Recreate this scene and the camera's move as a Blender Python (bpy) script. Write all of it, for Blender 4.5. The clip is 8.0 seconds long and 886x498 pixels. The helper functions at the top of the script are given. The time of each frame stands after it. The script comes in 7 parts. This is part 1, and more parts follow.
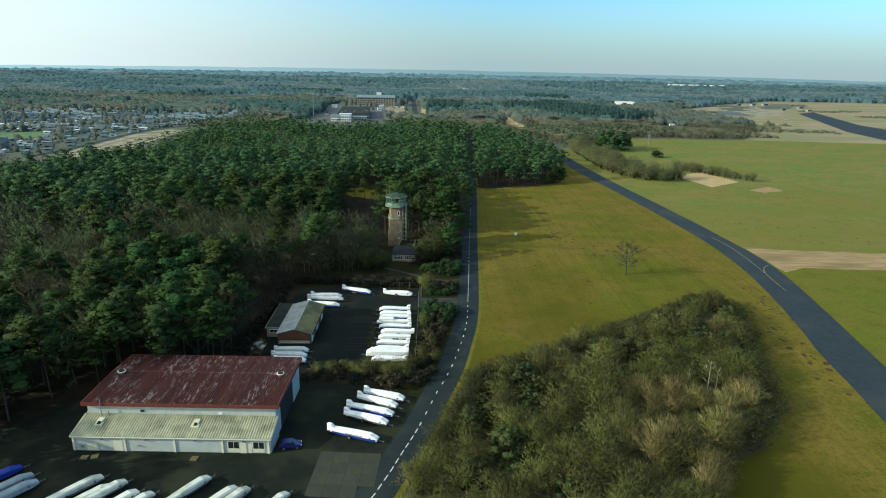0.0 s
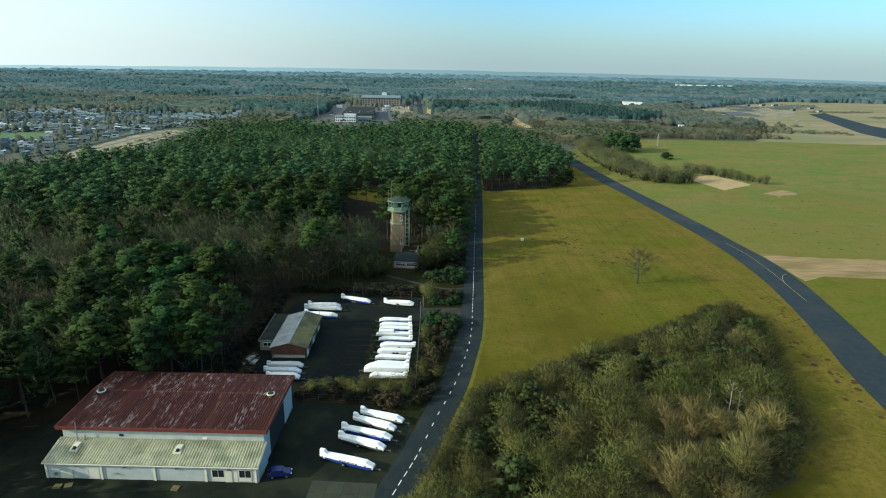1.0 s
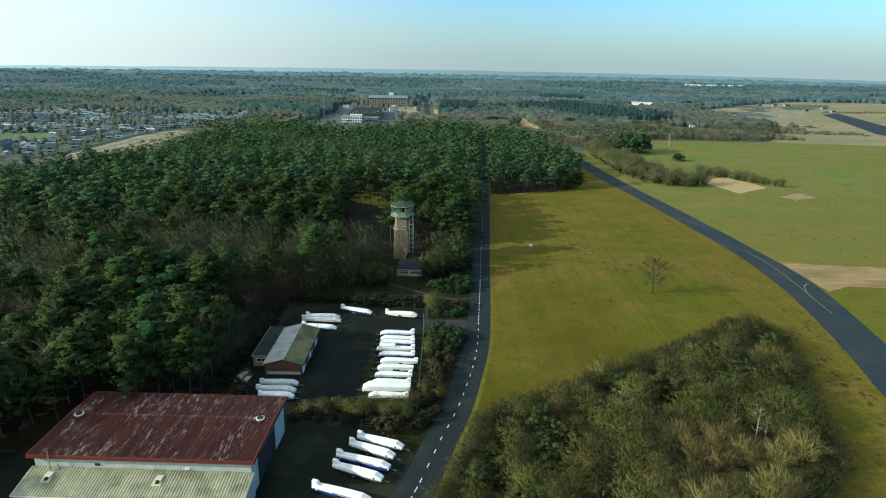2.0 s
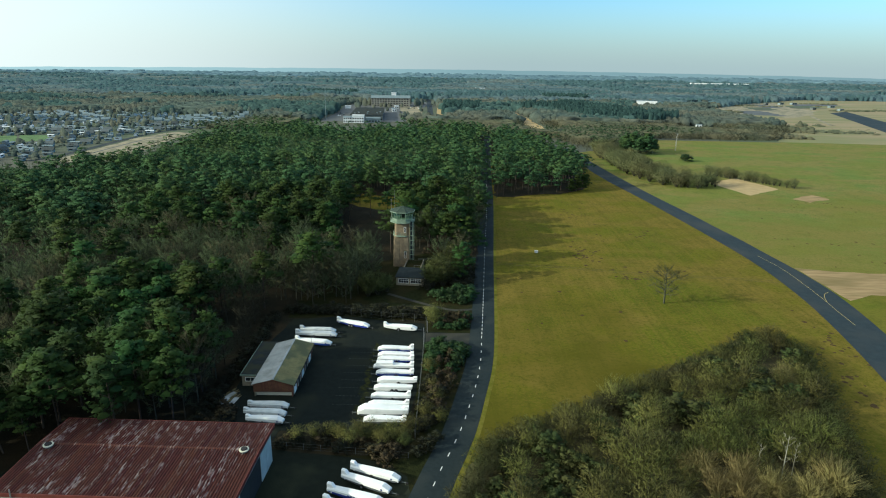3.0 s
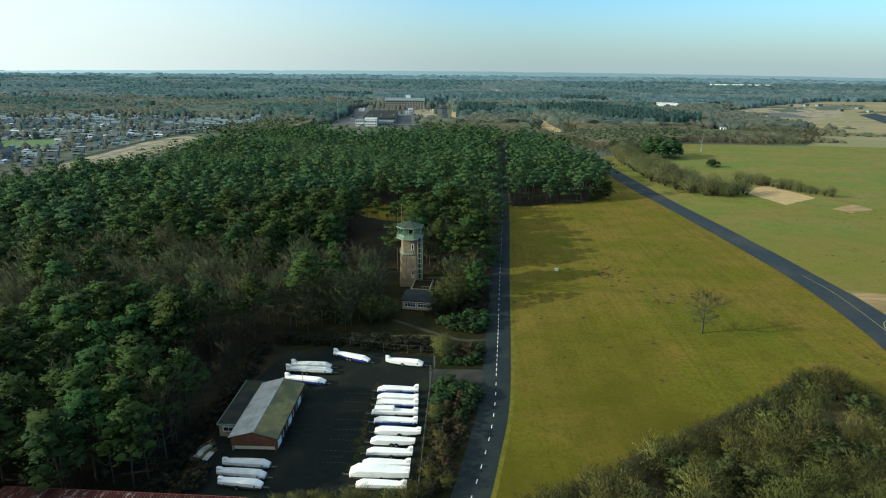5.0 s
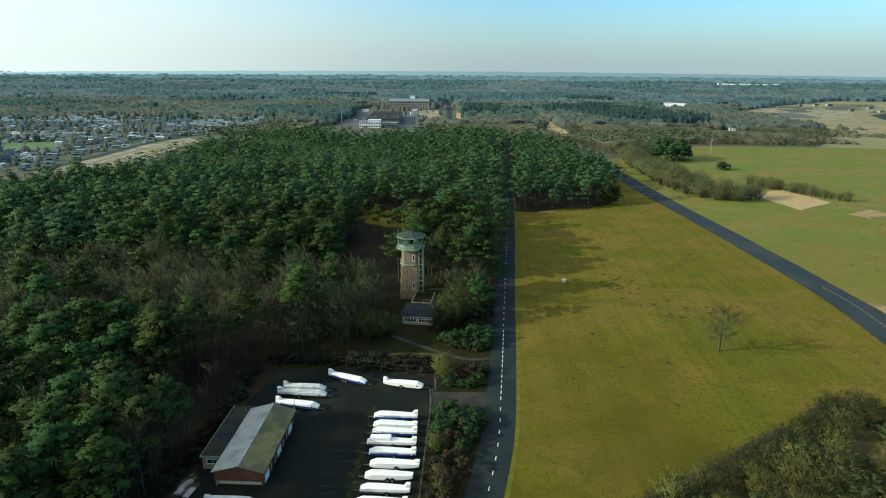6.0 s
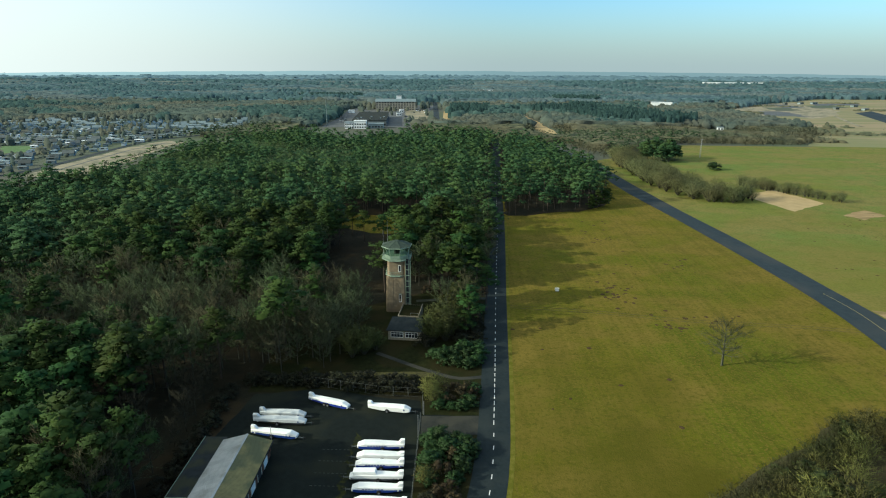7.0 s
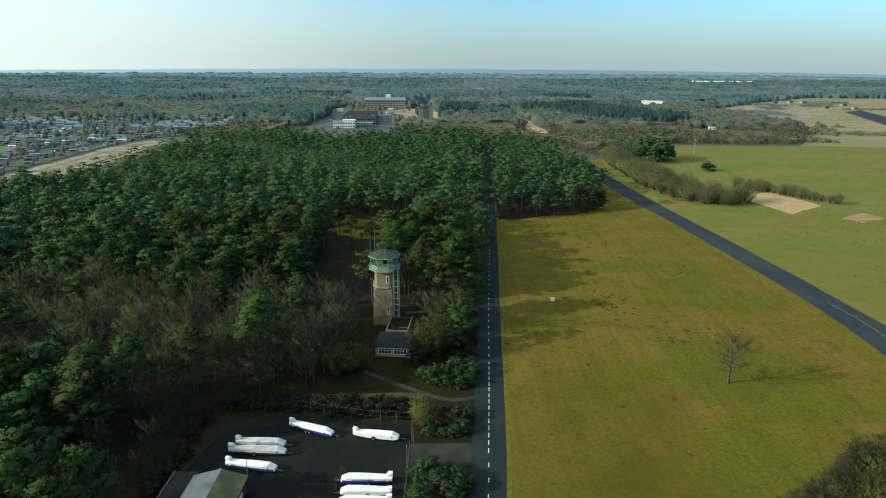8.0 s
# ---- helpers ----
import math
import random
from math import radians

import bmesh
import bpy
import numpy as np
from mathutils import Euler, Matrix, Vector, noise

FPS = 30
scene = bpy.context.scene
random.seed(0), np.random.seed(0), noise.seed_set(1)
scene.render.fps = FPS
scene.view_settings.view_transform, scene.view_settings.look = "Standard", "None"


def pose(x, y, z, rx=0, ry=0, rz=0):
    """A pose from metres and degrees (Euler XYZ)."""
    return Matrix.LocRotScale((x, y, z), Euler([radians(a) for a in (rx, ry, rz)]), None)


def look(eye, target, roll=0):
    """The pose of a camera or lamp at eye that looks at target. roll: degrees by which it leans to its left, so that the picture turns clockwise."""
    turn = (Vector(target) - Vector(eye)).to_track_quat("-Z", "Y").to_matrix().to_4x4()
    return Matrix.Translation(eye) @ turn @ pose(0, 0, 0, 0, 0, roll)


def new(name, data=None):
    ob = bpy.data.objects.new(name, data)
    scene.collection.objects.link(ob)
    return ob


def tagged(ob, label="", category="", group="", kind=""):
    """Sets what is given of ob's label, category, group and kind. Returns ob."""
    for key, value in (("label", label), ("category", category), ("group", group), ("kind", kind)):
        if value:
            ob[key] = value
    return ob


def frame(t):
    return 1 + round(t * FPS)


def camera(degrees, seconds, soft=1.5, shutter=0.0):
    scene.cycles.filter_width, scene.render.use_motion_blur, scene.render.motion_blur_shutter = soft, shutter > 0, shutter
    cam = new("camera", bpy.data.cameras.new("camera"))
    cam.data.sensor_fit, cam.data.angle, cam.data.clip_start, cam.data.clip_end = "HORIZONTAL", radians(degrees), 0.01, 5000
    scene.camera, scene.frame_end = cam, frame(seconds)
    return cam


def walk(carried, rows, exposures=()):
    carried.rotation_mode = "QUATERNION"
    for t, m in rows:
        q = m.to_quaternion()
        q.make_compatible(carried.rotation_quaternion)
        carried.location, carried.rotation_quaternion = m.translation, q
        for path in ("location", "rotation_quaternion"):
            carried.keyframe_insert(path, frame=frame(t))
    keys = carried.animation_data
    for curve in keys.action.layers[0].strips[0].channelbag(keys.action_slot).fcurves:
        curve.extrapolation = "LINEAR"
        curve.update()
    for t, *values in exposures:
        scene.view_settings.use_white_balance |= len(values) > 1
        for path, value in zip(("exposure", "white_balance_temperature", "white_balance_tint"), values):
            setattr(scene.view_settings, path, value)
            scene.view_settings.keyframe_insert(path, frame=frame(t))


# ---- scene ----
from mathutils import geometry

cam = camera(72.5, 8.0, soft=1.1)
PATH = [
    (0, (-3.041, 2.51, 66.191), (-3.015, 4.423, 65.61), 1.1),
    (0.5, (-2.757, 6.686, 66.091), (-2.738, 8.6, 65.511), 1.1),
    (1, (-2.326, 10.951, 65.912), (-2.319, 12.865, 65.331), 1.1),
    (1.5, (-1.957, 15.3, 65.758), (-1.965, 17.214, 65.177), 1.1),
    (3, (-1.061, 28.536, 65.772), (-1.091, 30.449, 65.189), 0.8),
    (3.5, (-0.823, 33.226, 65.699), (-0.867, 35.138, 65.116), 0.7),
    (4, (-0.848, 38.212, 65.459), (-0.91, 40.125, 64.878), 0.8),
    (4.5, (-0.595, 42.881, 65.421), (-0.665, 44.794, 64.843), 0.7),
    (6, (0.269, 55.961, 66.36), (0.171, 57.873, 65.782), 0.4),
    (6.5, (0.252, 60.536, 66.51), (0.169, 62.448, 65.932), 0.3),
    (7, (-0.031, 65.047, 66.581), (-0.09, 66.96, 66.002), 0.2),
    (7.5, (0.005, 69.474, 66.776), (-0.042, 71.387, 66.195), 0.2),
    (8, (-0.316, 74.109, 67.067), (-0.343, 76.021, 66.482), 0.3),
]
walk(cam, [(t, look(eye, target, roll)) for t, eye, target, roll in PATH], [(0, 0.32, 5850, -4), (4, 0.31, 6000, -3), (8, 0.29, 6100, -3)])

# ---- light ----
SUN = Vector((-0.905, -0.232, 0.358)).normalized()
world = bpy.data.worlds.new("world")
scene.world = world
world.use_nodes = True
wn = world.node_tree
sky = wn.nodes.new("ShaderNodeTexSky")
sky.sky_type = "NISHITA"
sky.sun_disc = False
sky.sun_elevation = math.asin(SUN.z)
sky.sun_rotation = math.atan2(SUN.x, SUN.y)
sky.air_density, sky.dust_density, sky.ozone_density = 1.0, 0.5, 3.0
tint = wn.nodes.new("ShaderNodeMix")
tint.data_type, tint.blend_type = "RGBA", "MULTIPLY"
tint.inputs[0].default_value = 1.0
tint.inputs[7].default_value = (0.8, 1.0, 1.16, 1)
wn.links.new(sky.outputs[0], tint.inputs[6])
coord = wn.nodes.new("ShaderNodeTexCoord")


def veil(below, node, inp, lo, hi, most, colour):
    """Mixes a haze colour over the sky where the value of node runs from lo to hi."""
    r = wn.nodes.new("ShaderNodeMapRange")
    r.interpolation_type = "SMOOTHSTEP"
    r.inputs["From Min"].default_value, r.inputs["From Max"].default_value = lo, hi
    r.inputs["To Max"].default_value = most
    wn.links.new(node.outputs[inp], r.inputs["Value"])
    x = wn.nodes.new("ShaderNodeMix")
    x.data_type = "RGBA"
    x.inputs[7].default_value = colour
    wn.links.new(r.outputs[0], x.inputs[0])
    wn.links.new(below, x.inputs[6])
    return x.outputs[2]


# ground haze low over the horizon, and thin bright cloud towards the sun
height = wn.nodes.new("ShaderNodeSeparateXYZ")
wn.links.new(coord.outputs["Generated"], height.inputs[0])
dot = wn.nodes.new("ShaderNodeVectorMath")
dot.operation = "DOT_PRODUCT"
dot.inputs[1].default_value = SUN
wn.links.new(coord.outputs["Generated"], dot.inputs[0])
distant = veil(tint.outputs[2], height, "Z", 0.13, -0.03, 1.0, (2.7, 3.15, 3.3, 1))
distant = veil(distant, dot, "Value", -0.35, 0.62, 0.95, (6.6, 6.6, 6.4, 1))
wn.links.new(distant, wn.nodes["Background"].inputs[0])
wn.nodes["Background"].inputs[1].default_value = 0.135
sun = new("sun", bpy.data.lights.new("sun", "SUN"))
sun.data.energy, sun.data.angle, sun.data.color = 4.5, radians(0.6), (1.0, 0.9, 0.74)
sun.matrix_world = look(SUN * 200, (0, 0, 0))


# ---- materials ----
def mat(name, c1, c2=None, scale=1.0, rough=0.8, bump=0.0, bscale=None, c3=None, s3=0.1, t3=0.5, metal=0.0, vary=0.0, detail=5.0, spec=0.3, leaf=0.0, stretch=None, island=0.0, patch=0.0):
    """Two colours mixed by fine noise, a third in broad patches, variation from object to object; leaf adds light through."""
    m = bpy.data.materials.new(name)
    m.use_nodes = True
    nt = m.node_tree
    b = nt.nodes["Principled BSDF"]
    b.inputs["Roughness"].default_value = rough
    b.inputs["Metallic"].default_value = metal
    b.inputs["Specular IOR Level"].default_value = spec
    geo = nt.nodes.new("ShaderNodeNewGeometry")

    def noise_at(sc, lo, hi, det=detail):
        n = nt.nodes.new("ShaderNodeTexNoise")
        n.inputs["Scale"].default_value = sc
        n.inputs["Detail"].default_value = det
        if det >= 12:
            n.inputs["Roughness"].default_value = 0.7
        if stretch:
            k = nt.nodes.new("ShaderNodeVectorMath")
            k.operation = "MULTIPLY"
            k.inputs[1].default_value = stretch
            nt.links.new(geo.outputs["Position"], k.inputs[0])
            nt.links.new(k.outputs[0], n.inputs["Vector"])
        else:
            nt.links.new(geo.outputs["Position"], n.inputs["Vector"])
        r = nt.nodes.new("ShaderNodeMapRange")
        r.inputs["From Min"].default_value, r.inputs["From Max"].default_value = lo, hi
        nt.links.new(n.outputs[0], r.inputs["Value"])
        return r.outputs[0], n.outputs[0]

    def mix(fac, a, c, kind="MIX"):
        x = nt.nodes.new("ShaderNodeMix")
        x.data_type, x.blend_type = "RGBA", kind
        for sock, val in ((x.inputs[0], fac), (x.inputs[6], a), (x.inputs[7], c)):
            if hasattr(val, "node"):
                nt.links.new(val, sock)
            else:
                sock.default_value = val if isinstance(val, float) else (*val, 1)
        return x.outputs[2]

    c2 = c2 or tuple(v * 0.8 for v in c1)
    f, raw = noise_at(scale, 0.35, 0.65)
    col = mix(f, c1, c2)
    if c3:
        f3, _ = noise_at(s3, t3 - 0.06, t3 + 0.1, 3.0)
        if patch:
            both = nt.nodes.new("ShaderNodeMath")
            both.operation = "MULTIPLY"
            nt.links.new(f3, both.inputs[0])
            nt.links.new(noise_at(patch, 0.4, 0.6, 3.0)[0], both.inputs[1])
            f3 = both.outputs[0]
        col = mix(f3, col, c3)
    if vary:
        info = nt.nodes.new("ShaderNodeObjectInfo")
        r = nt.nodes.new("ShaderNodeMapRange")
        r.inputs["To Min"].default_value, r.inputs["To Max"].default_value = 1 - vary, 1 + vary
        nt.links.new(info.outputs["Random"], r.inputs["Value"])
        v = nt.nodes.new("ShaderNodeHueSaturation")
        nt.links.new(r.outputs[0], v.inputs["Value"])
        h = nt.nodes.new("ShaderNodeMapRange")
        h.inputs["To Min"].default_value, h.inputs["To Max"].default_value = 0.5 - vary * 0.06, 0.5 + vary * 0.06
        nt.links.new(info.outputs["Random"], h.inputs["Value"])
        nt.links.new(h.outputs[0], v.inputs["Hue"])
        nt.links.new(col, v.inputs["Color"])
        col = v.outputs[0]
    if island:
        ri = nt.nodes.new("ShaderNodeMapRange")
        ri.inputs["To Min"].default_value, ri.inputs["To Max"].default_value = 1 - island, 1 + island
        nt.links.new(geo.outputs["Random Per Island"], ri.inputs["Value"])
        vi = nt.nodes.new("ShaderNodeHueSaturation")
        nt.links.new(ri.outputs[0], vi.inputs["Value"])
        nt.links.new(col, vi.inputs["Color"])
        col = vi.outputs[0]
    nt.links.new(col, b.inputs["Base Color"])
    if bump:
        bn = nt.nodes.new("ShaderNodeBump")
        bn.inputs["Strength"].default_value = bump
        bn.inputs["Distance"].default_value = 0.1
        src = noise_at(bscale, 0.3, 0.7)[0] if bscale else raw
        nt.links.new(src, bn.inputs["Height"])
        nt.links.new(bn.outputs[0], b.inputs["Normal"])
    if leaf:
        tr = nt.nodes.new("ShaderNodeBsdfTranslucent")
        nt.links.new(col, tr.inputs["Color"])
        ms = nt.nodes.new("ShaderNodeMixShader")
        ms.inputs[0].default_value = leaf
        nt.links.new(b.outputs[0], ms.inputs[1])
        nt.links.new(tr.outputs[0], ms.inputs[2])
        nt.links.new(ms.outputs[0], nt.nodes["Material Output"].inputs["Surface"])
    return m


def glass(name, tint=(0.02, 0.025, 0.03)):
    m = bpy.data.materials.new(name)
    m.use_nodes = True
    b = m.node_tree.nodes["Principled BSDF"]
    b.inputs["Base Color"].default_value = (*tint, 1)
    b.inputs["Roughness"].default_value = 0.05
    b.inputs["Specular IOR Level"].default_value = 0.6
    return m


def turf(name, base, dark, dry, lush, streak=0.25, speck=0.5, rough=None, eastern=False):
    """Winter turf: blades, tussocks, mown streaks along y, dry and lush patches of several sizes; rough tints the near
    side along y.
    """
    m = bpy.data.materials.new(name)
    m.use_nodes = True
    nt = m.node_tree
    b = nt.nodes["Principled BSDF"]
    b.inputs["Roughness"].default_value = 0.95
    b.inputs["Specular IOR Level"].default_value = 0.03
    geo = nt.nodes.new("ShaderNodeNewGeometry")

    def field(sc, lo, hi, most, det=4.0, squeeze=(1, 1, 1), rough=0.55):
        k = nt.nodes.new("ShaderNodeVectorMath")
        k.operation = "MULTIPLY"
        k.inputs[1].default_value = squeeze
        nt.links.new(geo.outputs["Position"], k.inputs[0])
        n = nt.nodes.new("ShaderNodeTexNoise")
        n.inputs["Scale"].default_value, n.inputs["Detail"].default_value, n.inputs["Roughness"].default_value = sc, det, rough
        nt.links.new(k.outputs[0], n.inputs["Vector"])
        r = nt.nodes.new("ShaderNodeMapRange")
        r.interpolation_type = "SMOOTHSTEP"
        r.inputs["From Min"].default_value, r.inputs["From Max"].default_value, r.inputs["To Max"].default_value = lo, hi, most
        nt.links.new(n.outputs[0], r.inputs["Value"])
        return r.outputs[0]

    def over(col, colour, fac):
        x = nt.nodes.new("ShaderNodeMix")
        x.data_type = "RGBA"
        x.inputs[7].default_value = (*colour, 1)
        nt.links.new(fac, x.inputs[0])
        if hasattr(col, "node"):
            nt.links.new(col, x.inputs[6])
        else:
            x.inputs[6].default_value = (*col, 1)
        return x.outputs[2]

    col = over(base, lush, field(0.022, 0.44, 0.6, 0.9, 6, (1, 0.7, 1)))
    col = over(col, dry, field(0.03, 0.42, 0.58, 0.85, 9, (0.8, 1.3, 1), 0.68))
    col = over(col, dry, field(0.9, 0.45, 0.62, streak, 3, (1, 0.03, 1)))
    col = over(col, dark, field(0.42, 0.46, 0.62, streak, 3, (1, 0.02, 1)))
    col = over(col, dark, field(0.14, 0.47, 0.66, 0.6, 10, (1, 1, 1), 0.75))
    col = over(col, dark, field(0.9, 0.46, 0.64, speck, 6, (1, 1, 1), 0.75))
    col = over(col, dry, field(1.7, 0.5, 0.64, speck, 5, (1, 1, 1), 0.7))
    # on the meadow this tint paints shade between blades; on the field, drier grass
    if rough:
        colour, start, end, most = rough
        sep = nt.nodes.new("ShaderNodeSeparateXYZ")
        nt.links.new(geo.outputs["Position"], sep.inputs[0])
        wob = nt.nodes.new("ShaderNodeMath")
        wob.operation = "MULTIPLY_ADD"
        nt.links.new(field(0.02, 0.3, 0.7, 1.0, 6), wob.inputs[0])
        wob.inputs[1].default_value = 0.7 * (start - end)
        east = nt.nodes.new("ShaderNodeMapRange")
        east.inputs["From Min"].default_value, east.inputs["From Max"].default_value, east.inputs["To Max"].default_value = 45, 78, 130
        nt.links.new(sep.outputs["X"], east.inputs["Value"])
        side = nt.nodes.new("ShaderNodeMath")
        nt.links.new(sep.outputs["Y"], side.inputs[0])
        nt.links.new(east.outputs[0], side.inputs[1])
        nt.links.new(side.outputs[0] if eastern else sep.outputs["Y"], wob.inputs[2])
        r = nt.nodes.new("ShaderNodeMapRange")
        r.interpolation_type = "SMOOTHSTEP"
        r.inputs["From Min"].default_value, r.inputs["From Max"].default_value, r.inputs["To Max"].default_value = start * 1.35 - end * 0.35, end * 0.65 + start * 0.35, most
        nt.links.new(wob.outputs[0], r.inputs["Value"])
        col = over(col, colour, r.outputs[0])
    nt.links.new(col, b.inputs["Base Color"])
    bn = nt.nodes.new("ShaderNodeBump")
    bn.inputs["Strength"].default_value, bn.inputs["Distance"].default_value = 0.35, 0.12
    nt.links.new(field(3.0, 0.2, 0.8, 1.0, 5), bn.inputs["Height"])
    nt.links.new(bn.outputs[0], b.inputs["Normal"])
    return m


def clear_glass(name):
    """A thin pane: mostly clear, with a faint mirror."""
    m = bpy.data.materials.new(name)
    m.use_nodes = True
    nt = m.node_tree
    clear, gloss, both = nt.nodes.new("ShaderNodeBsdfTransparent"), nt.nodes.new("ShaderNodeBsdfGlossy"), nt.nodes.new("ShaderNodeMixShader")
    clear.inputs["Color"].default_value = (0.72, 0.85, 0.76, 1)
    gloss.inputs["Roughness"].default_value = 0.04
    both.inputs[0].default_value = 0.12
    nt.links.new(clear.outputs[0], both.inputs[1])
    nt.links.new(gloss.outputs[0], both.inputs[2])
    nt.links.new(both.outputs[0], nt.nodes["Material Output"].inputs["Surface"])
    return m


CABGLASS = clear_glass("cab_glass")
# meadow: near end darkened in colour, imitating shade between blades seen steeply
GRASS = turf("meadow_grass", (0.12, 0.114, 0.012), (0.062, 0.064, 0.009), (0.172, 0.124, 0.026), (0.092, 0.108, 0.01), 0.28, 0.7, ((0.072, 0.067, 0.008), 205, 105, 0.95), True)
FIELD = turf("field_grass", (0.15, 0.17, 0.036), (0.078, 0.1, 0.022), (0.205, 0.17, 0.058), (0.122, 0.178, 0.04), 0.0, 0.75, ((0.15, 0.13, 0.026), 420, 250, 0.5))
SOUTHFIELD = turf("green_turf", (0.118, 0.132, 0.016), (0.068, 0.082, 0.012), (0.14, 0.124, 0.022), (0.095, 0.128, 0.014), 0.0, 0.5)
FARFIELD = mat("far_grass", (0.17, 0.175, 0.066), (0.21, 0.185, 0.085), 0.05, 0.9, 0.0, None, (0.27, 0.21, 0.11), 0.016, 0.5, detail=8, stretch=(0.3, 1.5, 1))
LAWN = mat("watered_lawn", (0.13, 0.2, 0.09), (0.1, 0.16, 0.07), 0.1, 0.95, spec=0.05)
PALESAND = mat("pale_far_sand", (0.34, 0.29, 0.2), (0.24, 0.215, 0.145), 0.12, 0.95, 0.0, None, (0.16, 0.16, 0.11), 0.06, 0.53, detail=10, spec=0.05)
# verge and litter tones set darker, holding some of the trees' shade
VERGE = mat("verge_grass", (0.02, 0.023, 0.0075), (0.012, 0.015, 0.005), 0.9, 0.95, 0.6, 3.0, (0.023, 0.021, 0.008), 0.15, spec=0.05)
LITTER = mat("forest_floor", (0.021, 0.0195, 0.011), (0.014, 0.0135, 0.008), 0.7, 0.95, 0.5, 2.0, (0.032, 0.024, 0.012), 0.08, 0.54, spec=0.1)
HEATH = mat("open_land", (0.085, 0.085, 0.06), (0.065, 0.072, 0.05), 0.02, 0.95, 0.0, None, (0.075, 0.095, 0.05), 0.004)
ASPHALT = mat("asphalt", (0.018, 0.026, 0.0275), (0.0135, 0.0205, 0.0215), 1.4, 0.85, 0.15, 8.0, (0.024, 0.031, 0.03), 0.12, 0.55, spec=0.15)
OLDYARD = mat("mossy_asphalt", (0.0145, 0.0185, 0.0135), (0.011, 0.0145, 0.0105), 0.8, 0.9, 0.2, 6.0, (0.026, 0.03, 0.018), 0.12, 0.54, spec=0.06)
YARD = mat("worn_asphalt", (0.0122, 0.0164, 0.0145), (0.009, 0.0122, 0.0108), 0.8, 0.9, 0.2, 6.0, (0.02, 0.023, 0.016), 0.1, 0.55, spec=0.06)
TAXI = mat("taxiway_asphalt", (0.03, 0.042, 0.047), (0.0235, 0.0335, 0.038), 0.5, 0.85, 0.12, 6.0, (0.041, 0.047, 0.047), 0.05, 0.55, spec=0.15)
SLAB = mat("concrete_slab", (0.036, 0.041, 0.029), (0.028, 0.032, 0.022), 1.2, 0.9, 0.3, 5.0, (0.04, 0.043, 0.025), 0.3, vary=0.12)
PAINT_W = mat("road_paint", (0.72, 0.72, 0.68), (0.55, 0.55, 0.52), 3.0, 0.7)
PARKLINE = mat("faded_paint", (0.075, 0.08, 0.068), (0.025, 0.028, 0.024), 2.2, 0.85)
ENTRY = mat("entrance_concrete", (0.034, 0.035, 0.03), (0.025, 0.027, 0.022), 0.8, 0.9, 0.2, 5.0, (0.045, 0.044, 0.034), 0.25, spec=0.12)
PAINT_Y = mat("yellow_paint", (0.42, 0.33, 0.1), (0.3, 0.25, 0.1), 2.0, 0.8)
SAND = mat("sand", (0.35, 0.25, 0.13), (0.25, 0.175, 0.085), 0.5, 0.95, 0.4, 2.0, (0.19, 0.145, 0.065), 0.12, 0.54, detail=10, spec=0.05, stretch=(0.25, 1.2, 1.0))
DRYSAND = mat("dry_stubble", (0.42, 0.305, 0.145), (0.34, 0.25, 0.115), 0.2, 0.95, 0.2, 1.0)
WHITE = mat("white_gelcoat", (0.88, 0.88, 0.83), (0.82, 0.82, 0.78), 0.6, 0.35, c3=(0.72, 0.73, 0.68), s3=0.35, t3=0.62, vary=0.05, spec=0.5)
DULLWHITE = mat("weathered_gelcoat", (0.7, 0.71, 0.62), (0.6, 0.62, 0.53), 0.6, 0.5, c3=(0.4, 0.43, 0.34), s3=0.4, t3=0.55, vary=0.12)
GREYW = mat("grey_trailer_skin", (0.6, 0.62, 0.6), (0.48, 0.5, 0.49), 0.8, 0.5, 0.2, 2.0, vary=0.08)
SKIRT = mat("dark_trailer_frame", (0.1, 0.11, 0.115), (0.07, 0.08, 0.085), 1.5, 0.6, vary=0.3)
TARP = mat("faded_tarpaulin", (0.3, 0.35, 0.37), (0.22, 0.26, 0.28), 0.8, 0.6, 0.2, 2.0, vary=0.1)
BLUE = mat("blue_paint", (0.02, 0.05, 0.28), (0.015, 0.04, 0.22), 0.9, 0.35, vary=0.15, spec=0.5)
DARKBAR = mat("lettering_bar", (0.05, 0.07, 0.2), None, 2.0, 0.5)
RUBBER = mat("rubber", (0.02, 0.02, 0.02), None, 3.0, 0.8)
STEEL = mat("galvanised_steel", (0.35, 0.36, 0.37), (0.25, 0.26, 0.27), 2.0, 0.5, metal=0.7)
REDROOF = mat("red_roof_sheet", (0.1, 0.027, 0.017), (0.06, 0.019, 0.013), 1.5, 0.65, c3=(0.4, 0.33, 0.3), s3=0.8, t3=0.58, vary=0.2, spec=0.2, stretch=(4.5, 0.8, 0.8), patch=0.12)
REDTRIM = mat("red_fascia", (0.15, 0.034, 0.025), (0.11, 0.027, 0.02), 1.0, 0.55)
CREAMROOF = mat("cream_roof_sheet", (0.53, 0.51, 0.34), (0.43, 0.42, 0.27), 0.9, 0.55, c3=(0.31, 0.31, 0.19), s3=0.35, t3=0.54, vary=0.1)
PANEL = mat("pale_wall_panel", (0.47, 0.5, 0.47), (0.4, 0.43, 0.41), 0.7, 0.6, c3=(0.39, 0.42, 0.38), s3=0.4, t3=0.58, vary=0.05)
CREAM = mat("cream_paint", (0.66, 0.64, 0.5), (0.58, 0.56, 0.44), 1.2, 0.6)
CORE = mat("dark_interior", (0.03, 0.03, 0.03), None, 1.0, 0.9)
GLASS = glass("window_glass")
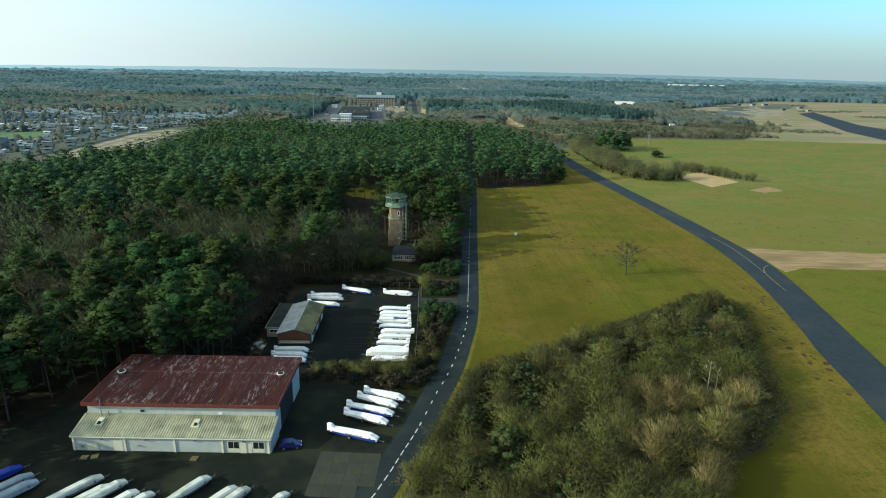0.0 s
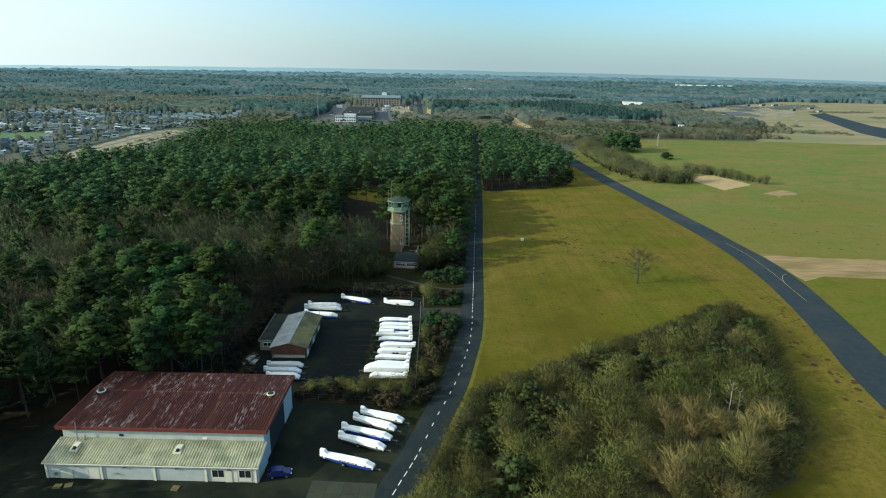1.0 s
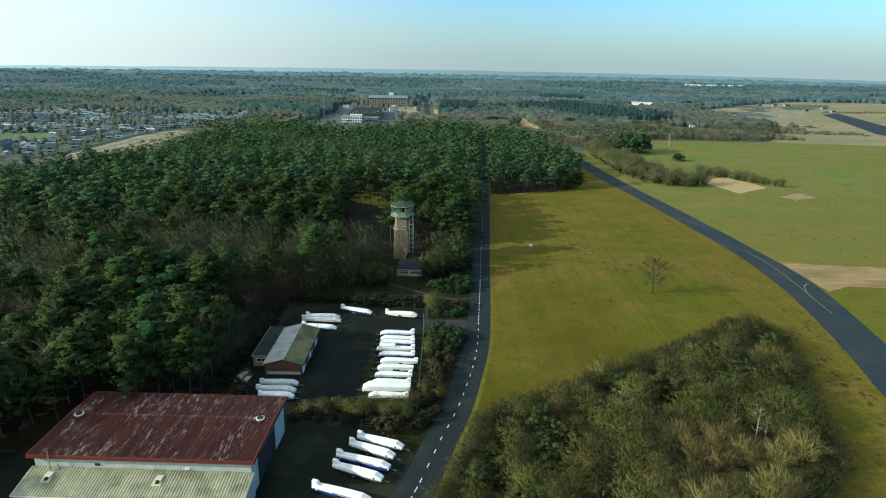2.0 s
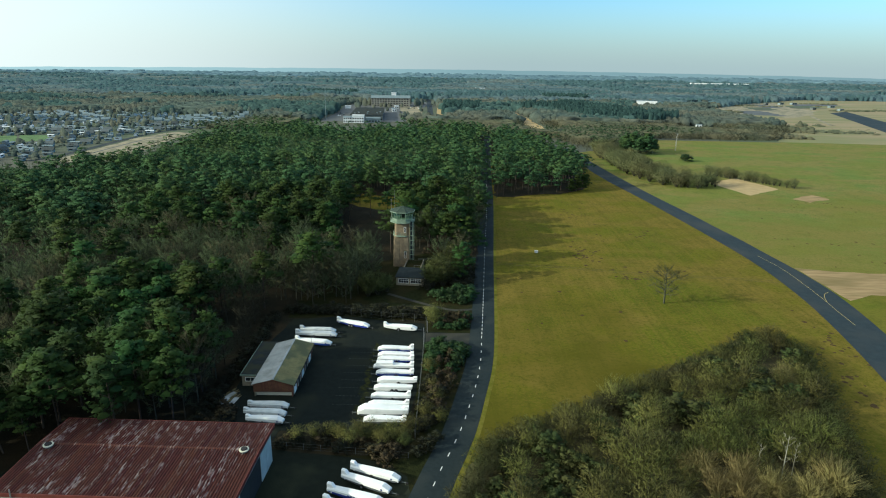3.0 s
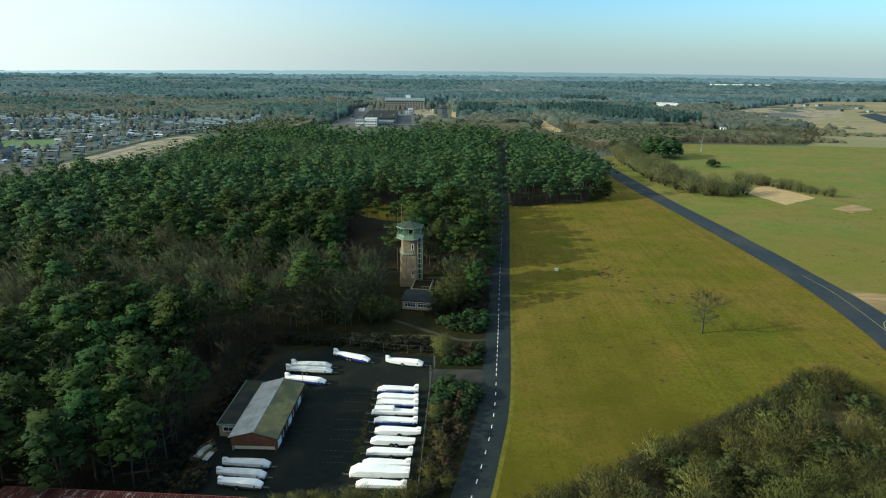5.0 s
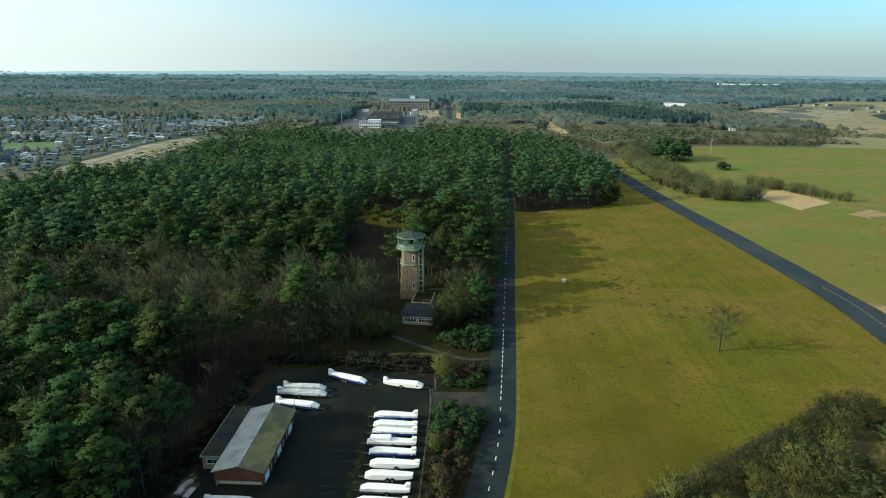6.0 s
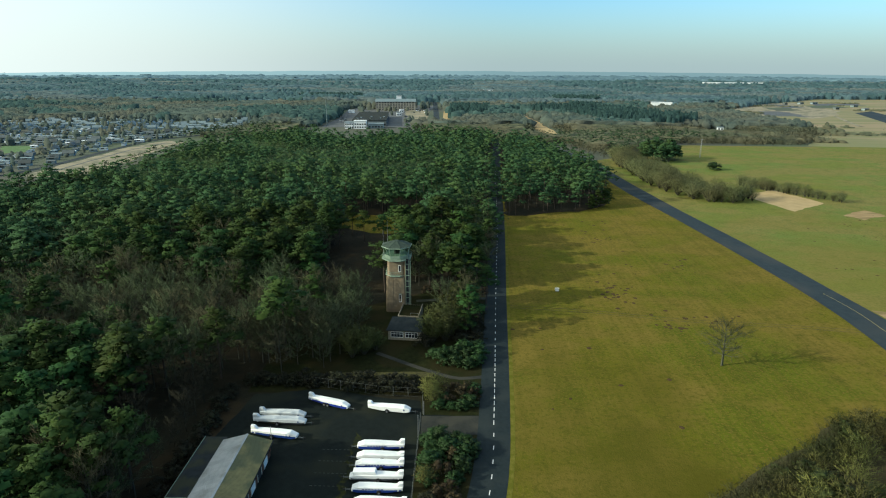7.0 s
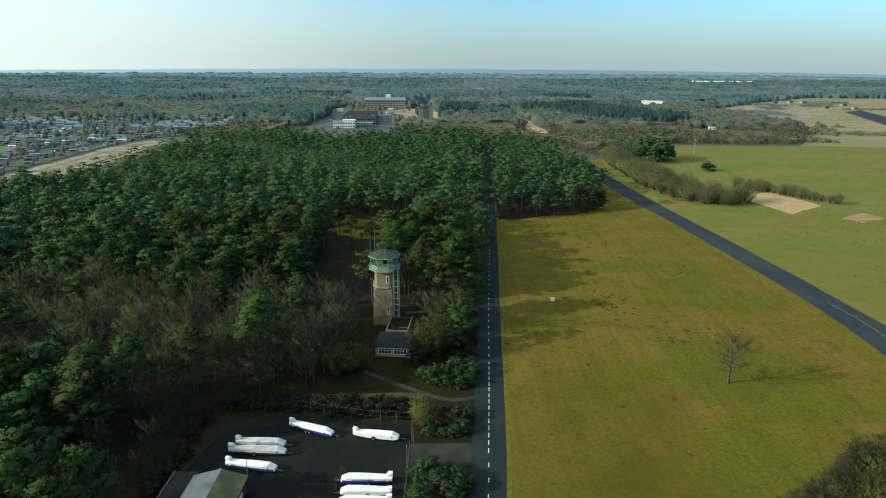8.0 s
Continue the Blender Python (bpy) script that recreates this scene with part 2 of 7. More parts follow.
MOSSROOF = mat("mossy_roof_sheet", (0.21, 0.19, 0.085), (0.155, 0.145, 0.07), 0.9, 0.85, c3=(0.1, 0.11, 0.06), s3=0.3, vary=0.06)
GREYROOF = mat("grey_roof_sheet", (0.42, 0.43, 0.42), (0.33, 0.35, 0.34), 0.7, 0.6, c3=(0.22, 0.23, 0.2), s3=0.25, t3=0.58, vary=0.06)
BROWNWALL = mat("brown_boarding", (0.13, 0.058, 0.033), (0.095, 0.042, 0.024), 2.0, 0.8, vary=0.12)
FELT = mat("roof_felt", (0.026, 0.031, 0.034), (0.019, 0.023, 0.025), 0.8, 0.9, c3=(0.036, 0.04, 0.026), s3=0.3, spec=0.1)
TOWERWALL = mat("tower_render", (0.24, 0.185, 0.115), (0.18, 0.14, 0.09), 1.0, 0.85, 0.3, 6.0, (0.15, 0.125, 0.085), 0.35, 0.55)
TOWERTRIM = mat("pale_green_paint", (0.235, 0.305, 0.225), (0.17, 0.23, 0.17), 1.5, 0.6)
TOWERROOF = mat("green_roof_felt", (0.045, 0.065, 0.045), (0.03, 0.045, 0.033), 1.2, 0.85)
BRICKPALE = mat("pale_brick", (0.28, 0.245, 0.175), (0.22, 0.19, 0.135), 2.0, 0.85, 0.2, 8.0)
CARBLUE = mat("blue_car_paint", (0.012, 0.018, 0.15), (0.01, 0.015, 0.12), 1.0, 0.25, spec=0.6)
NEEDLE = mat("pine_needles", (0.031, 0.069, 0.019), (0.021, 0.05, 0.015), 1.6, 0.75, c3=(0.041, 0.072, 0.016), s3=0.13, vary=0.3, leaf=0.22, spec=0.1)
NEEDLE_PALE = mat("yellowish_pine_needles", (0.032, 0.058, 0.013), (0.022, 0.042, 0.011), 1.6, 0.75, c3=(0.042, 0.064, 0.014), s3=0.13, vary=0.2, leaf=0.2, spec=0.1)
# lighter than the near needles, the lift stands in for haze
NEEDLE_FAR = mat("haze_lifted_pine_needles", (0.045, 0.093, 0.037), (0.034, 0.073, 0.032), 0.5, 0.8, c3=(0.054, 0.09, 0.03), s3=0.05, leaf=0.15, island=0.08, spec=0.06)
# far conifers: aerial haze is painted into these base colours
SPRUCE = mat("hazy_spruce_needles", (0.05, 0.09, 0.082), (0.038, 0.072, 0.066), 0.4, 0.8, leaf=0.2, island=0.15, spec=0.0)
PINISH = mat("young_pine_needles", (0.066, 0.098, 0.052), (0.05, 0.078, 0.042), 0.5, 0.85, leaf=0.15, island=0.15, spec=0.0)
PINE_HAZE = mat("hazy_pine_needles", (0.072, 0.118, 0.104), (0.054, 0.094, 0.084), 0.1, 0.9, leaf=0.1, island=0.12, spec=0.0)
CANOPY_HAZE = mat("pale_haze_wood", (0.135, 0.205, 0.232), (0.108, 0.172, 0.198), 0.05, 0.95, spec=0.0, island=0.1)
SPRUCE_FAR = mat("hazy_conifers", (0.082, 0.138, 0.142), (0.068, 0.118, 0.122), 0.02, 0.9, leaf=0.1, island=0.1, spec=0.0)
LEAF = mat("evergreen_leaf", (0.03, 0.066, 0.014), (0.019, 0.045, 0.01), 1.5, 0.65, vary=0.2, leaf=0.25)
BARK = mat("pine_bark", (0.075, 0.055, 0.04), (0.05, 0.038, 0.03), 1.5, 0.9, vary=0.15)
BARKPALE = mat("pale_bark", (0.064, 0.062, 0.042), (0.04, 0.04, 0.028), 1.2, 0.9, vary=0.2)
TWIG = mat("bare_twigs", (0.083, 0.11, 0.048), (0.062, 0.083, 0.037), 0.3, 0.9, vary=0.22, leaf=0.15)
TWIG_BROWN = mat("brown_bare_twigs", (0.1, 0.096, 0.047), (0.076, 0.074, 0.037), 0.3, 0.9, vary=0.22, leaf=0.15)
ROWTWIG = mat("olive_bare_twigs", (0.205, 0.218, 0.096), (0.165, 0.18, 0.078), 0.2, 0.9, c3=(0.2, 0.195, 0.09), s3=0.05, vary=0.15, leaf=0.42, spec=0.05)
# twig tone darkened to hold the shade under and beside the trees
SHADETWIG = mat("shade_toned_twigs", (0.036, 0.034, 0.018), (0.024, 0.024, 0.013), 0.4, 0.95)
# far bare trees, greyed and blued as haze would do
TWIG_FAR = mat("hazy_bare_twigs", (0.107, 0.134, 0.11), (0.085, 0.112, 0.094), 0.35, 0.9, c3=(0.125, 0.132, 0.1), s3=0.012, leaf=0.15, island=0.12, spec=0.0)
RIMTWIG = mat("grey_olive_twigs", (0.092, 0.09, 0.04), (0.07, 0.072, 0.032), 0.3, 0.9, c3=(0.066, 0.076, 0.028), s3=0.08, vary=0.2, leaf=0.2, spec=0.05)
IVYLEAF = mat("dark_shrub_leaves", (0.05, 0.068, 0.022), (0.034, 0.048, 0.016), 0.9, 0.8, c3=(0.068, 0.076, 0.026), s3=0.2, vary=0.25, leaf=0.2, spec=0.1)
SHRUBTWIG = mat("shrub_twigs", (0.182, 0.17, 0.046), (0.134, 0.136, 0.036), 0.25, 0.9, c3=(0.135, 0.145, 0.034), s3=0.06, vary=0.28, leaf=0.2)
DEADWOOD = mat("bleached_wood", (0.46, 0.43, 0.33), (0.36, 0.33, 0.25), 1.2, 0.9)
LONETWIG = mat("olive_brown_twigs", (0.064, 0.07, 0.027), (0.047, 0.053, 0.021), 0.6, 0.9, leaf=0.15)
OLIVE = mat("olive_leaves", (0.085, 0.1, 0.026), (0.06, 0.074, 0.02), 0.7, 0.8, vary=0.2, leaf=0.25)
LONEBARK = mat("grey_bark", (0.105, 0.104, 0.058), (0.07, 0.071, 0.04), 1.0, 0.9)
SCRUBTWIG = mat("scrub_twigs", (0.132, 0.142, 0.09), (0.104, 0.116, 0.073), 0.5, 0.9, c3=(0.145, 0.138, 0.085), s3=0.02, leaf=0.15, island=0.14, spec=0.0)
# distant wood, its blue-grey is painted haze
CANOPY = mat("hazy_mixed_wood", (0.108, 0.165, 0.175), (0.086, 0.138, 0.148), 0.12, 0.95, c3=(0.132, 0.16, 0.148), s3=0.006, t3=0.5, leaf=0.1, stretch=(0.6, 1.0, 1.0), spec=0.0, island=0.1)
DARKLEAF = mat("dark_hedge_leaves", (0.021, 0.024, 0.01), (0.015, 0.015, 0.007), 0.7, 0.9, vary=0.25, leaf=0.15)
SOIL = mat("bare_soil", (0.085, 0.056, 0.026), (0.055, 0.038, 0.018), 1.5, 0.95, spec=0.03)
STRAW = mat("dry_stalks", (0.33, 0.27, 0.1), (0.24, 0.205, 0.075), 0.6, 0.9, vary=0.2, leaf=0.2)
BROWNLEAF = mat("withered_leaves", (0.06, 0.044, 0.02), (0.04, 0.031, 0.014), 0.8, 0.9, vary=0.2, leaf=0.2)
FARWHITE = mat("white_render", (0.76, 0.78, 0.77), (0.66, 0.69, 0.69), 0.2, 0.7)
FARGREY = mat("grey_cladding", (0.21, 0.265, 0.275), (0.165, 0.215, 0.225), 0.2, 0.7, vary=0.2)
CARPARK = mat("pale_paving", (0.105, 0.11, 0.108), (0.08, 0.085, 0.083), 0.06, 0.9)
PALLETWOOD = mat("weathered_softwood", (0.17, 0.14, 0.06), (0.12, 0.1, 0.045), 2.0, 0.9)
THICKFLOOR = mat("dead_grass", (0.075, 0.062, 0.024), (0.045, 0.04, 0.016), 0.8, 0.95)
FENCEWIRE = mat("dull_wire", (0.14, 0.15, 0.14), (0.1, 0.11, 0.1), 2.0, 0.7, metal=0.3)
DRYGRASS = mat("dry_verge_grass", (0.07, 0.062, 0.014), (0.035, 0.034, 0.01), 1.4, 0.95)
YARDMOSS = mat("moss_in_cracks", (0.04, 0.042, 0.012), (0.016, 0.019, 0.01), 1.8, 0.95, c3=(0.013, 0.017, 0.0135), s3=0.5, t3=0.5, detail=8, spec=0.04)
FRINGE = mat("dry_grass_fringe", (0.15, 0.132, 0.026), (0.118, 0.11, 0.016), 1.6, 0.95, 0.3, 4.0, (0.1, 0.1, 0.013), 0.5, 0.5, detail=8, spec=0.03)
SLATE = mat("slate_roofing", (0.022, 0.029, 0.031), (0.015, 0.021, 0.023), 1.5, 0.85, spec=0.15)
FARBROWN = mat("brown_brick_facade", (0.27, 0.26, 0.22), (0.22, 0.21, 0.18), 0.2, 0.8)
FARTILE = mat("house_roof_tile", (0.12, 0.138, 0.135), (0.09, 0.105, 0.105), 0.3, 0.8, vary=0.35)


# ---- building helpers ----
class Shape:
    """Collects corners and faces of one part."""

    def __init__(self):
        self.v, self.f = [], []

    def add(self, verts, faces):
        n = len(self.v)
        self.v += [tuple(p) for p in verts]
        self.f += [tuple(i + n for i in q) for q in faces]
        return self

    def box(self, x0, x1, y0, y1, z0, z1, m=None):
        p = [Vector((x, y, z)) for z in (z0, z1) for x, y in ((x0, y0), (x1, y0), (x1, y1), (x0, y1))]
        if m:
            p = [m @ q for q in p]
        return self.add(p, [(3, 2, 1, 0), (4, 5, 6, 7), (0, 1, 5, 4), (1, 2, 6, 5), (2, 3, 7, 6), (3, 0, 4, 7)])

    def tube(self, a, b, r0, r1, n=6, caps=True):
        a, b = Vector(a), Vector(b)
        q = (b - a).to_track_quat("Z", "Y")
        ring = [q @ Vector((math.cos(k * 2 * math.pi / n), math.sin(k * 2 * math.pi / n), 0)) for k in range(n)]
        self.add([a + p * r0 for p in ring] + [b + p * r1 for p in ring],
                 [(k, (k + 1) % n, n + (k + 1) % n, n + k) for k in range(n)] + ([tuple(range(n))[::-1], tuple(range(n, 2 * n))] if caps else []))
        return self

    def loft(self, rings):
        n = len(rings[0])
        verts = [p for r in rings for p in r]
        faces = [(i * n + k, i * n + (k + 1) % n, (i + 1) * n + (k + 1) % n, (i + 1) * n + k) for i in range(len(rings) - 1) for k in range(n)]
        return self.add(verts, faces + [tuple(range(n))[::-1], tuple(range((len(rings) - 1) * n, len(rings) * n))])

    def mesh(self, name, material):
        me = bpy.data.meshes.new(name)
        me.from_pydata(self.v, [], self.f)
        me.materials.append(material)
        bm = bmesh.new()
        bm.from_mesh(me)
        bmesh.ops.recalc_face_normals(bm, faces=bm.faces)
        bm.to_mesh(me)
        bm.free()
        return me


def part(name, shape, material, parent=None, label="", m=None):
    ob = new(name, shape if isinstance(shape, bpy.types.Mesh) else shape.mesh(name, material))
    if parent:
        ob.parent = parent
    if m:
        ob.matrix_basis = m
    return tagged(ob, label)


def thing(name, m, label, category, group="", kind=""):
    ob = new(name)
    ob.empty_display_size = 0.2
    ob.matrix_basis = m
    return tagged(ob, label, category, group, kind)


def mesh_np(name, verts, tris, material, normals=None):
    """A mesh out of arrays of corners and triangles."""
    me = bpy.data.meshes.new(name)
    me.vertices.add(len(verts))
    me.vertices.foreach_set("co", np.ascontiguousarray(verts, np.float32).ravel())
    me.loops.add(len(tris) * 3)
    me.loops.foreach_set("vertex_index", np.ascontiguousarray(tris, np.int32).ravel())
    me.polygons.add(len(tris))
    me.polygons.foreach_set("loop_start", np.arange(0, len(tris) * 3, 3, dtype=np.int32))
    me.materials.append(material)
    me.update(calc_edges=True)
    if normals is not None:
        me.normals_split_custom_set_from_vertices(np.ascontiguousarray(normals, np.float32))
    return me


def smooth_line(pts, step=4.0):
    """Catmull-Rom through the points."""
    p = [Vector(q).to_2d() for q in pts]
    p = [p[0] * 2 - p[1]] + p + [p[-1] * 2 - p[-2]]
    out = []
    for i in range(1, len(p) - 2):
        a, b, c, d = p[i - 1:i + 3]
        k = max(2, int((c - b).length / step))
        for j in range(k):
            u = j / k
            out.append(0.5 * (2 * b + (c - a) * u + (2 * a - 5 * b + 4 * c - d) * u * u + (3 * b - a - 3 * c + d) * u ** 3))
    return out + [p[-2]]


def ribbon(name, line, w0, w1, z, material, label, category):
    """A strip along a line, from w0 to its left to w1 to its right."""
    s = Shape()
    left, right = [], []
    for i, p in enumerate(line):
        d = (line[min(i + 1, len(line) - 1)] - line[max(i - 1, 0)]).normalized()
        nrm = Vector((-d.y, d.x))
        left.append(p + nrm * w0)
        right.append(p - nrm * w1)
    n = len(line)
    s.add([(*q, z) for q in left] + [(*q, z) for q in right], [(i, n + i, n + i + 1, i + 1) for i in range(n - 1)])
    ob = part(name, s, material)
    return tagged(ob, label, category, kind="structure")


def sheet(name, pts, z, material, label, category):
    """A flat piece of ground with the given outline."""
    faces = geometry.tessellate_polygon([[Vector((x, y, 0)) for x, y in pts]])
    flat = lambda i: Vector(pts[i])
    turned = [f if (flat(f[1]) - flat(f[0])).cross(flat(f[2]) - flat(f[0])) > 0 else f[::-1] for f in faces]
    me = bpy.data.meshes.new(name)
    me.from_pydata([(x, y, z) for x, y in pts], [], turned)
    me.materials.append(material)
    ob = new(name, me)
    return tagged(ob, label, category, kind="structure")


def rough_edge(pts, amount, step, seed, closed=True):
    """The outline with an uneven edge."""
    rnd = random.Random(seed)
    out = []
    m = len(pts)
    for i in range(m if closed else m - 1):
        a, b = Vector(pts[i]), Vector(pts[(i + 1) % m])
        k = max(1, int((b - a).length / step))
        for j in range(k):
            q = a.lerp(b, j / k)
            out.append((q.x + rnd.uniform(-amount, amount), q.y + rnd.uniform(-amount, amount)))
    return out


def inside(x, y, pts):
    """Whether the places x, y (arrays) lie within an outline."""
    x, y = np.asarray(x, float), np.asarray(y, float)
    r = np.zeros(x.shape, bool)
    for (ax, ay), (bx, by) in zip(pts, pts[1:] + pts[:1]):
        c = ((ay > y) != (by > y)) & (x < (bx - ax) * (y - ay) / ((by - ay) or 1e-9) + ax)
        r ^= c
    return r


def scatter(x0, x1, y0, y1, step, seed, jitter=0.42):
    g = np.random.default_rng(seed)
    gx, gy = np.meshgrid(np.arange(x0, x1, step), np.arange(y0, y1, step))
    gx = gx + (np.arange(gx.shape[0]) % 2 * step / 2)[:, None]
    return (gx + g.uniform(-jitter, jitter, gx.shape) * step).ravel(), (gy + g.uniform(-jitter, jitter, gy.shape) * step).ravel()


# ---- setting: ground, roads, yard ----
S0 = Shape()
for i in range(-6, 7):
    for j in range(-2, 7):
        S0.add([(i * 750, j * 750, 0), (i * 750 + 750, j * 750, 0), (i * 750 + 750, j * 750 + 750, 0), (i * 750, j * 750 + 750, 0)], [(0, 1, 2, 3)])
tagged(part("ground", S0, HEATH), "open brown and green winter land", "ground", kind="structure")

ROAD = smooth_line([(-98, -70), (-62, -2), (-42, 32), (-26, 58), (-18.5, 71), (-12.2, 84), (-8.3, 95.2), (-5.6, 103.2), (-2.6, 114.6), (0.6, 126), (3.2, 139.6), (5.9, 156.9), (7.9, 186), (10.5, 233), (15.9, 325), (21.4, 445), (30, 600), (38, 760)])
TAXI_W = smooth_line([(60, -70), (70, 0), (79, 60), (86.7, 106.2), (89.3, 120), (92, 136), (96.2, 153.5), (100.2, 173), (103.4, 192), (105.1, 208), (106.1, 227), (105.6, 248), (104, 271), (102.4, 290), (98.5, 333), (91.2, 400), (88, 470), (84, 520), (70, 565), (58, 598)])
TAXI_E = smooth_line([(74, -70), (84, 0), (93, 60), (99.5, 106), (103.6, 130), (106.6, 145), (110.7, 165.5), (114.2, 184), (116.2, 197), (117.4, 210), (117.3, 226), (116, 246), (114.8, 266), (112.9, 285), (111.2, 305), (106.2, 352), (102.4, 400), (100.3, 430), (98, 475), (95, 516), (84, 565), (72, 604)])
WOOD_L = [(-600, 60), (-90, 60), (-86, 100), (-70, 120), (-50, 124), (-51, 182), (-40, 190), (-10, 199), (5, 196), (9, 240), (14, 330), (20, 445), (28, 620), (0, 680), (-40, 655), (-95, 592), (-150, 650), (-194, 622), (-204, 540), (-207, 500), (-210, 416), (-216, 370), (-250, 354), (-330, 330), (-600, 300)]
WOOD_R = [(20.5, 339), (32, 341), (44, 348), (56, 350), (67, 358), (76, 372), (79, 392), (82, 470), (70, 560), (50, 640), (32, 600), (25.5, 450)]
sheet("forest_floor", [(-400, -75), (-104, -75), (-66, -2), (-45, 32), (-28, 58), (0, 100), (9, 240), (-140, 240), (-400, 200)], 0.008, LITTER, "leaf litter round the yard, darkened in colour for shade", "forest floor")
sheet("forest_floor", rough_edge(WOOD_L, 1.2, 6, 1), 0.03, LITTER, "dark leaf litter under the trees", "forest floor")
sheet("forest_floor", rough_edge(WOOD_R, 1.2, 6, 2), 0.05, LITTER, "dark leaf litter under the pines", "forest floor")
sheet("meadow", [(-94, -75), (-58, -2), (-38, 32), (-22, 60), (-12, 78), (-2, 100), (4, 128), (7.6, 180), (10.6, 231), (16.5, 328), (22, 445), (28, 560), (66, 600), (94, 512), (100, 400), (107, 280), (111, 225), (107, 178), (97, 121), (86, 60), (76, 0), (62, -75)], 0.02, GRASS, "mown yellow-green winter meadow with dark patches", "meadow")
sheet("airfield_grass", [(62, -75), (76, 0), (86, 60), (97, 121), (107, 178), (111, 225), (107, 280), (100, 400), (94, 512), (150, 560), (193, 612), (306, 608), (352, 668), (440, 660), (470, 560), (470, -75)], 0.026, FIELD, "broad green airfield grass", "grass")
sheet("airfield_grass", [(62, -75), (76, 0), (86, 60), (97, 121), (107, 178), (111, 206), (118, 205), (330, 200), (470, 195), (470, -75)], 0.031, SOUTHFIELD, "green airfield grass south of the sand track", "grass")
sheet("verge", [(-45, 178), (-8, 178), (-8, 120), (-14, 119), (-45, 119), (-45, 100), (-4, 100), (6, 150), (9, 200), (10, 235), (-8, 240), (-45, 215)], 0.034, VERGE, "rough grass verge beside the yard, darkened in colour for shade", "grass")
YARD_N = [(-46, 121), (-33, 121), (-33, 126), (-9, 126), (-7.6, 150), (-7.2, 163.4), (4.2, 164), (5.4, 170.8), (-7.2, 170.4), (-8, 176), (-14, 176.6), (-31, 180), (-43, 177), (-46, 160)]
YARD_S = [(-84, 56), (-26, 58), (-16.5, 74), (-9, 87), (-4.2, 101), (-8, 113.5), (-13, 117.6), (-33, 120.4), (-33, 121), (-70, 119), (-80, 104), (-88, 92)]
sheet("yard", rough_edge(YARD_N, 0.25, 3, 3), 0.05, YARD, "dark worn asphalt of the trailer park", "yard")
sheet("yard", rough_edge(YARD_S, 0.2, 3, 4), 0.046, OLDYARD, "dark worn asphalt round the hangar", "yard")
road = ribbon("road", ROAD, 3.0, 3.2, 0.06, ASPHALT, "narrow dark asphalt road with a dashed centre line", "road")
taxiway = sheet("taxiway", [tuple(p) for p in TAXI_W] + [tuple(p) for p in reversed(TAXI_E)], 0.062, TAXI, "wide grey asphalt taxiway", "taxiway")
sheet("sand_track", rough_edge([(117.4, 229), (127, 226), (172, 223.5), (330, 214), (330, 190), (160, 203), (128, 203.5), (118.4, 199)], 0.7, 4, 5), 0.054, SAND, "pale bare sand track across the grass", "sand track")
sheet("sand_patch", rough_edge([(152, 393), (160.4, 354.6), (186, 374), (176, 408)], 0.6, 4, 6), 0.05, DRYSAND, "pale square of bare sand", "sand patch")
sheet("sand_strip", rough_edge([(-276, 430), (-228, 430), (-240, 482), (-248, 560), (-250, 606), (-268, 618), (-279, 600), (-282, 554), (-278, 485)], 2, 10, 7), 0.05, PALESAND, "sandy strip beside the houses", "sand strip")
sheet("runway", [(455, 590), (480, 720), (600, 1030), (650, 1070), (562, 820), (535, 590)], 0.05, TAXI, "dark far runway", "runway")
sheet("far_field", rough_edge([(306, 608), (351, 672), (402, 785), (387, 1038), (564, 1251), (760, 1440), (1500, 1440), (1500, 400), (465, 400), (455, 600)], 4, 40, 8), 0.03, FARFIELD, "pale far fields of the airfield", "field")
ribbon("far_track", smooth_line([(470, 800), (478, 830), (572, 1073), (648, 1327)]), 2.0, 3.0, 0.19, PALESAND, "pale concrete track across the far airfield", "track")
for k, (x, y, w, d) in enumerate(((470, 1000, 34, 60), (530, 1110, 30, 40), (450, 930, 26, 30), (575, 1190, 24, 50), (640, 1180, 40, 40), (430, 840, 30, 16), (700, 1250, 60, 30))):
    sheet("apron", rough_edge([(x - w, y - d), (x + w * 0.6, y - d * 0.8), (x + w, y + d), (x - w * 0.5, y + d * 0.9)], 5, 12, 80 + k), 0.09 + 0.01 * k, (CARPARK, HEATH, FARFIELD)[k % 3], ("grey weathered apron of the far airfield", "dark heather patch on the far airfield", "pale grass on the far airfield")[k % 3], "field")
sheet("far_field", rough_edge([(400, 1000), (500, 1230), (650, 1310), (600, 1060), (500, 930), (430, 900)], 5, 40, 9), 0.04, PALESAND, "bare sandy ground of the far airfield", "field")


for k in range(8):
    s = Shape()
    for j in range(8):
        s.box(-24.6 + j * 0.75, -24.2 + j * 0.75, -0.05, 0.05, 0, 0.004)
    part("parking_line", s, PARKLINE, bpy.data.objects["yard"], m=pose(0, 135.5 + 3.3 * k, 0.054))
sheet("grass_strip", rough_edge([(-19.4, 128), (-17.4, 128), (-17.6, 137), (-18.2, 146), (-18.6, 156), (-18.2, 163), (-19.2, 164), (-19.9, 156), (-19.6, 146), (-19.6, 137)], 0.7, 0.8, 18), 0.058, YARDMOSS, "thin strip of dry grass growing through the asphalt", "grass")
sheet("entrance", [(-7.2, 163.8), (4.4, 164.2), (5.4, 170.6), (-7.4, 170.2)], 0.056, ENTRY, "worn concrete entrance from the road", "entrance")


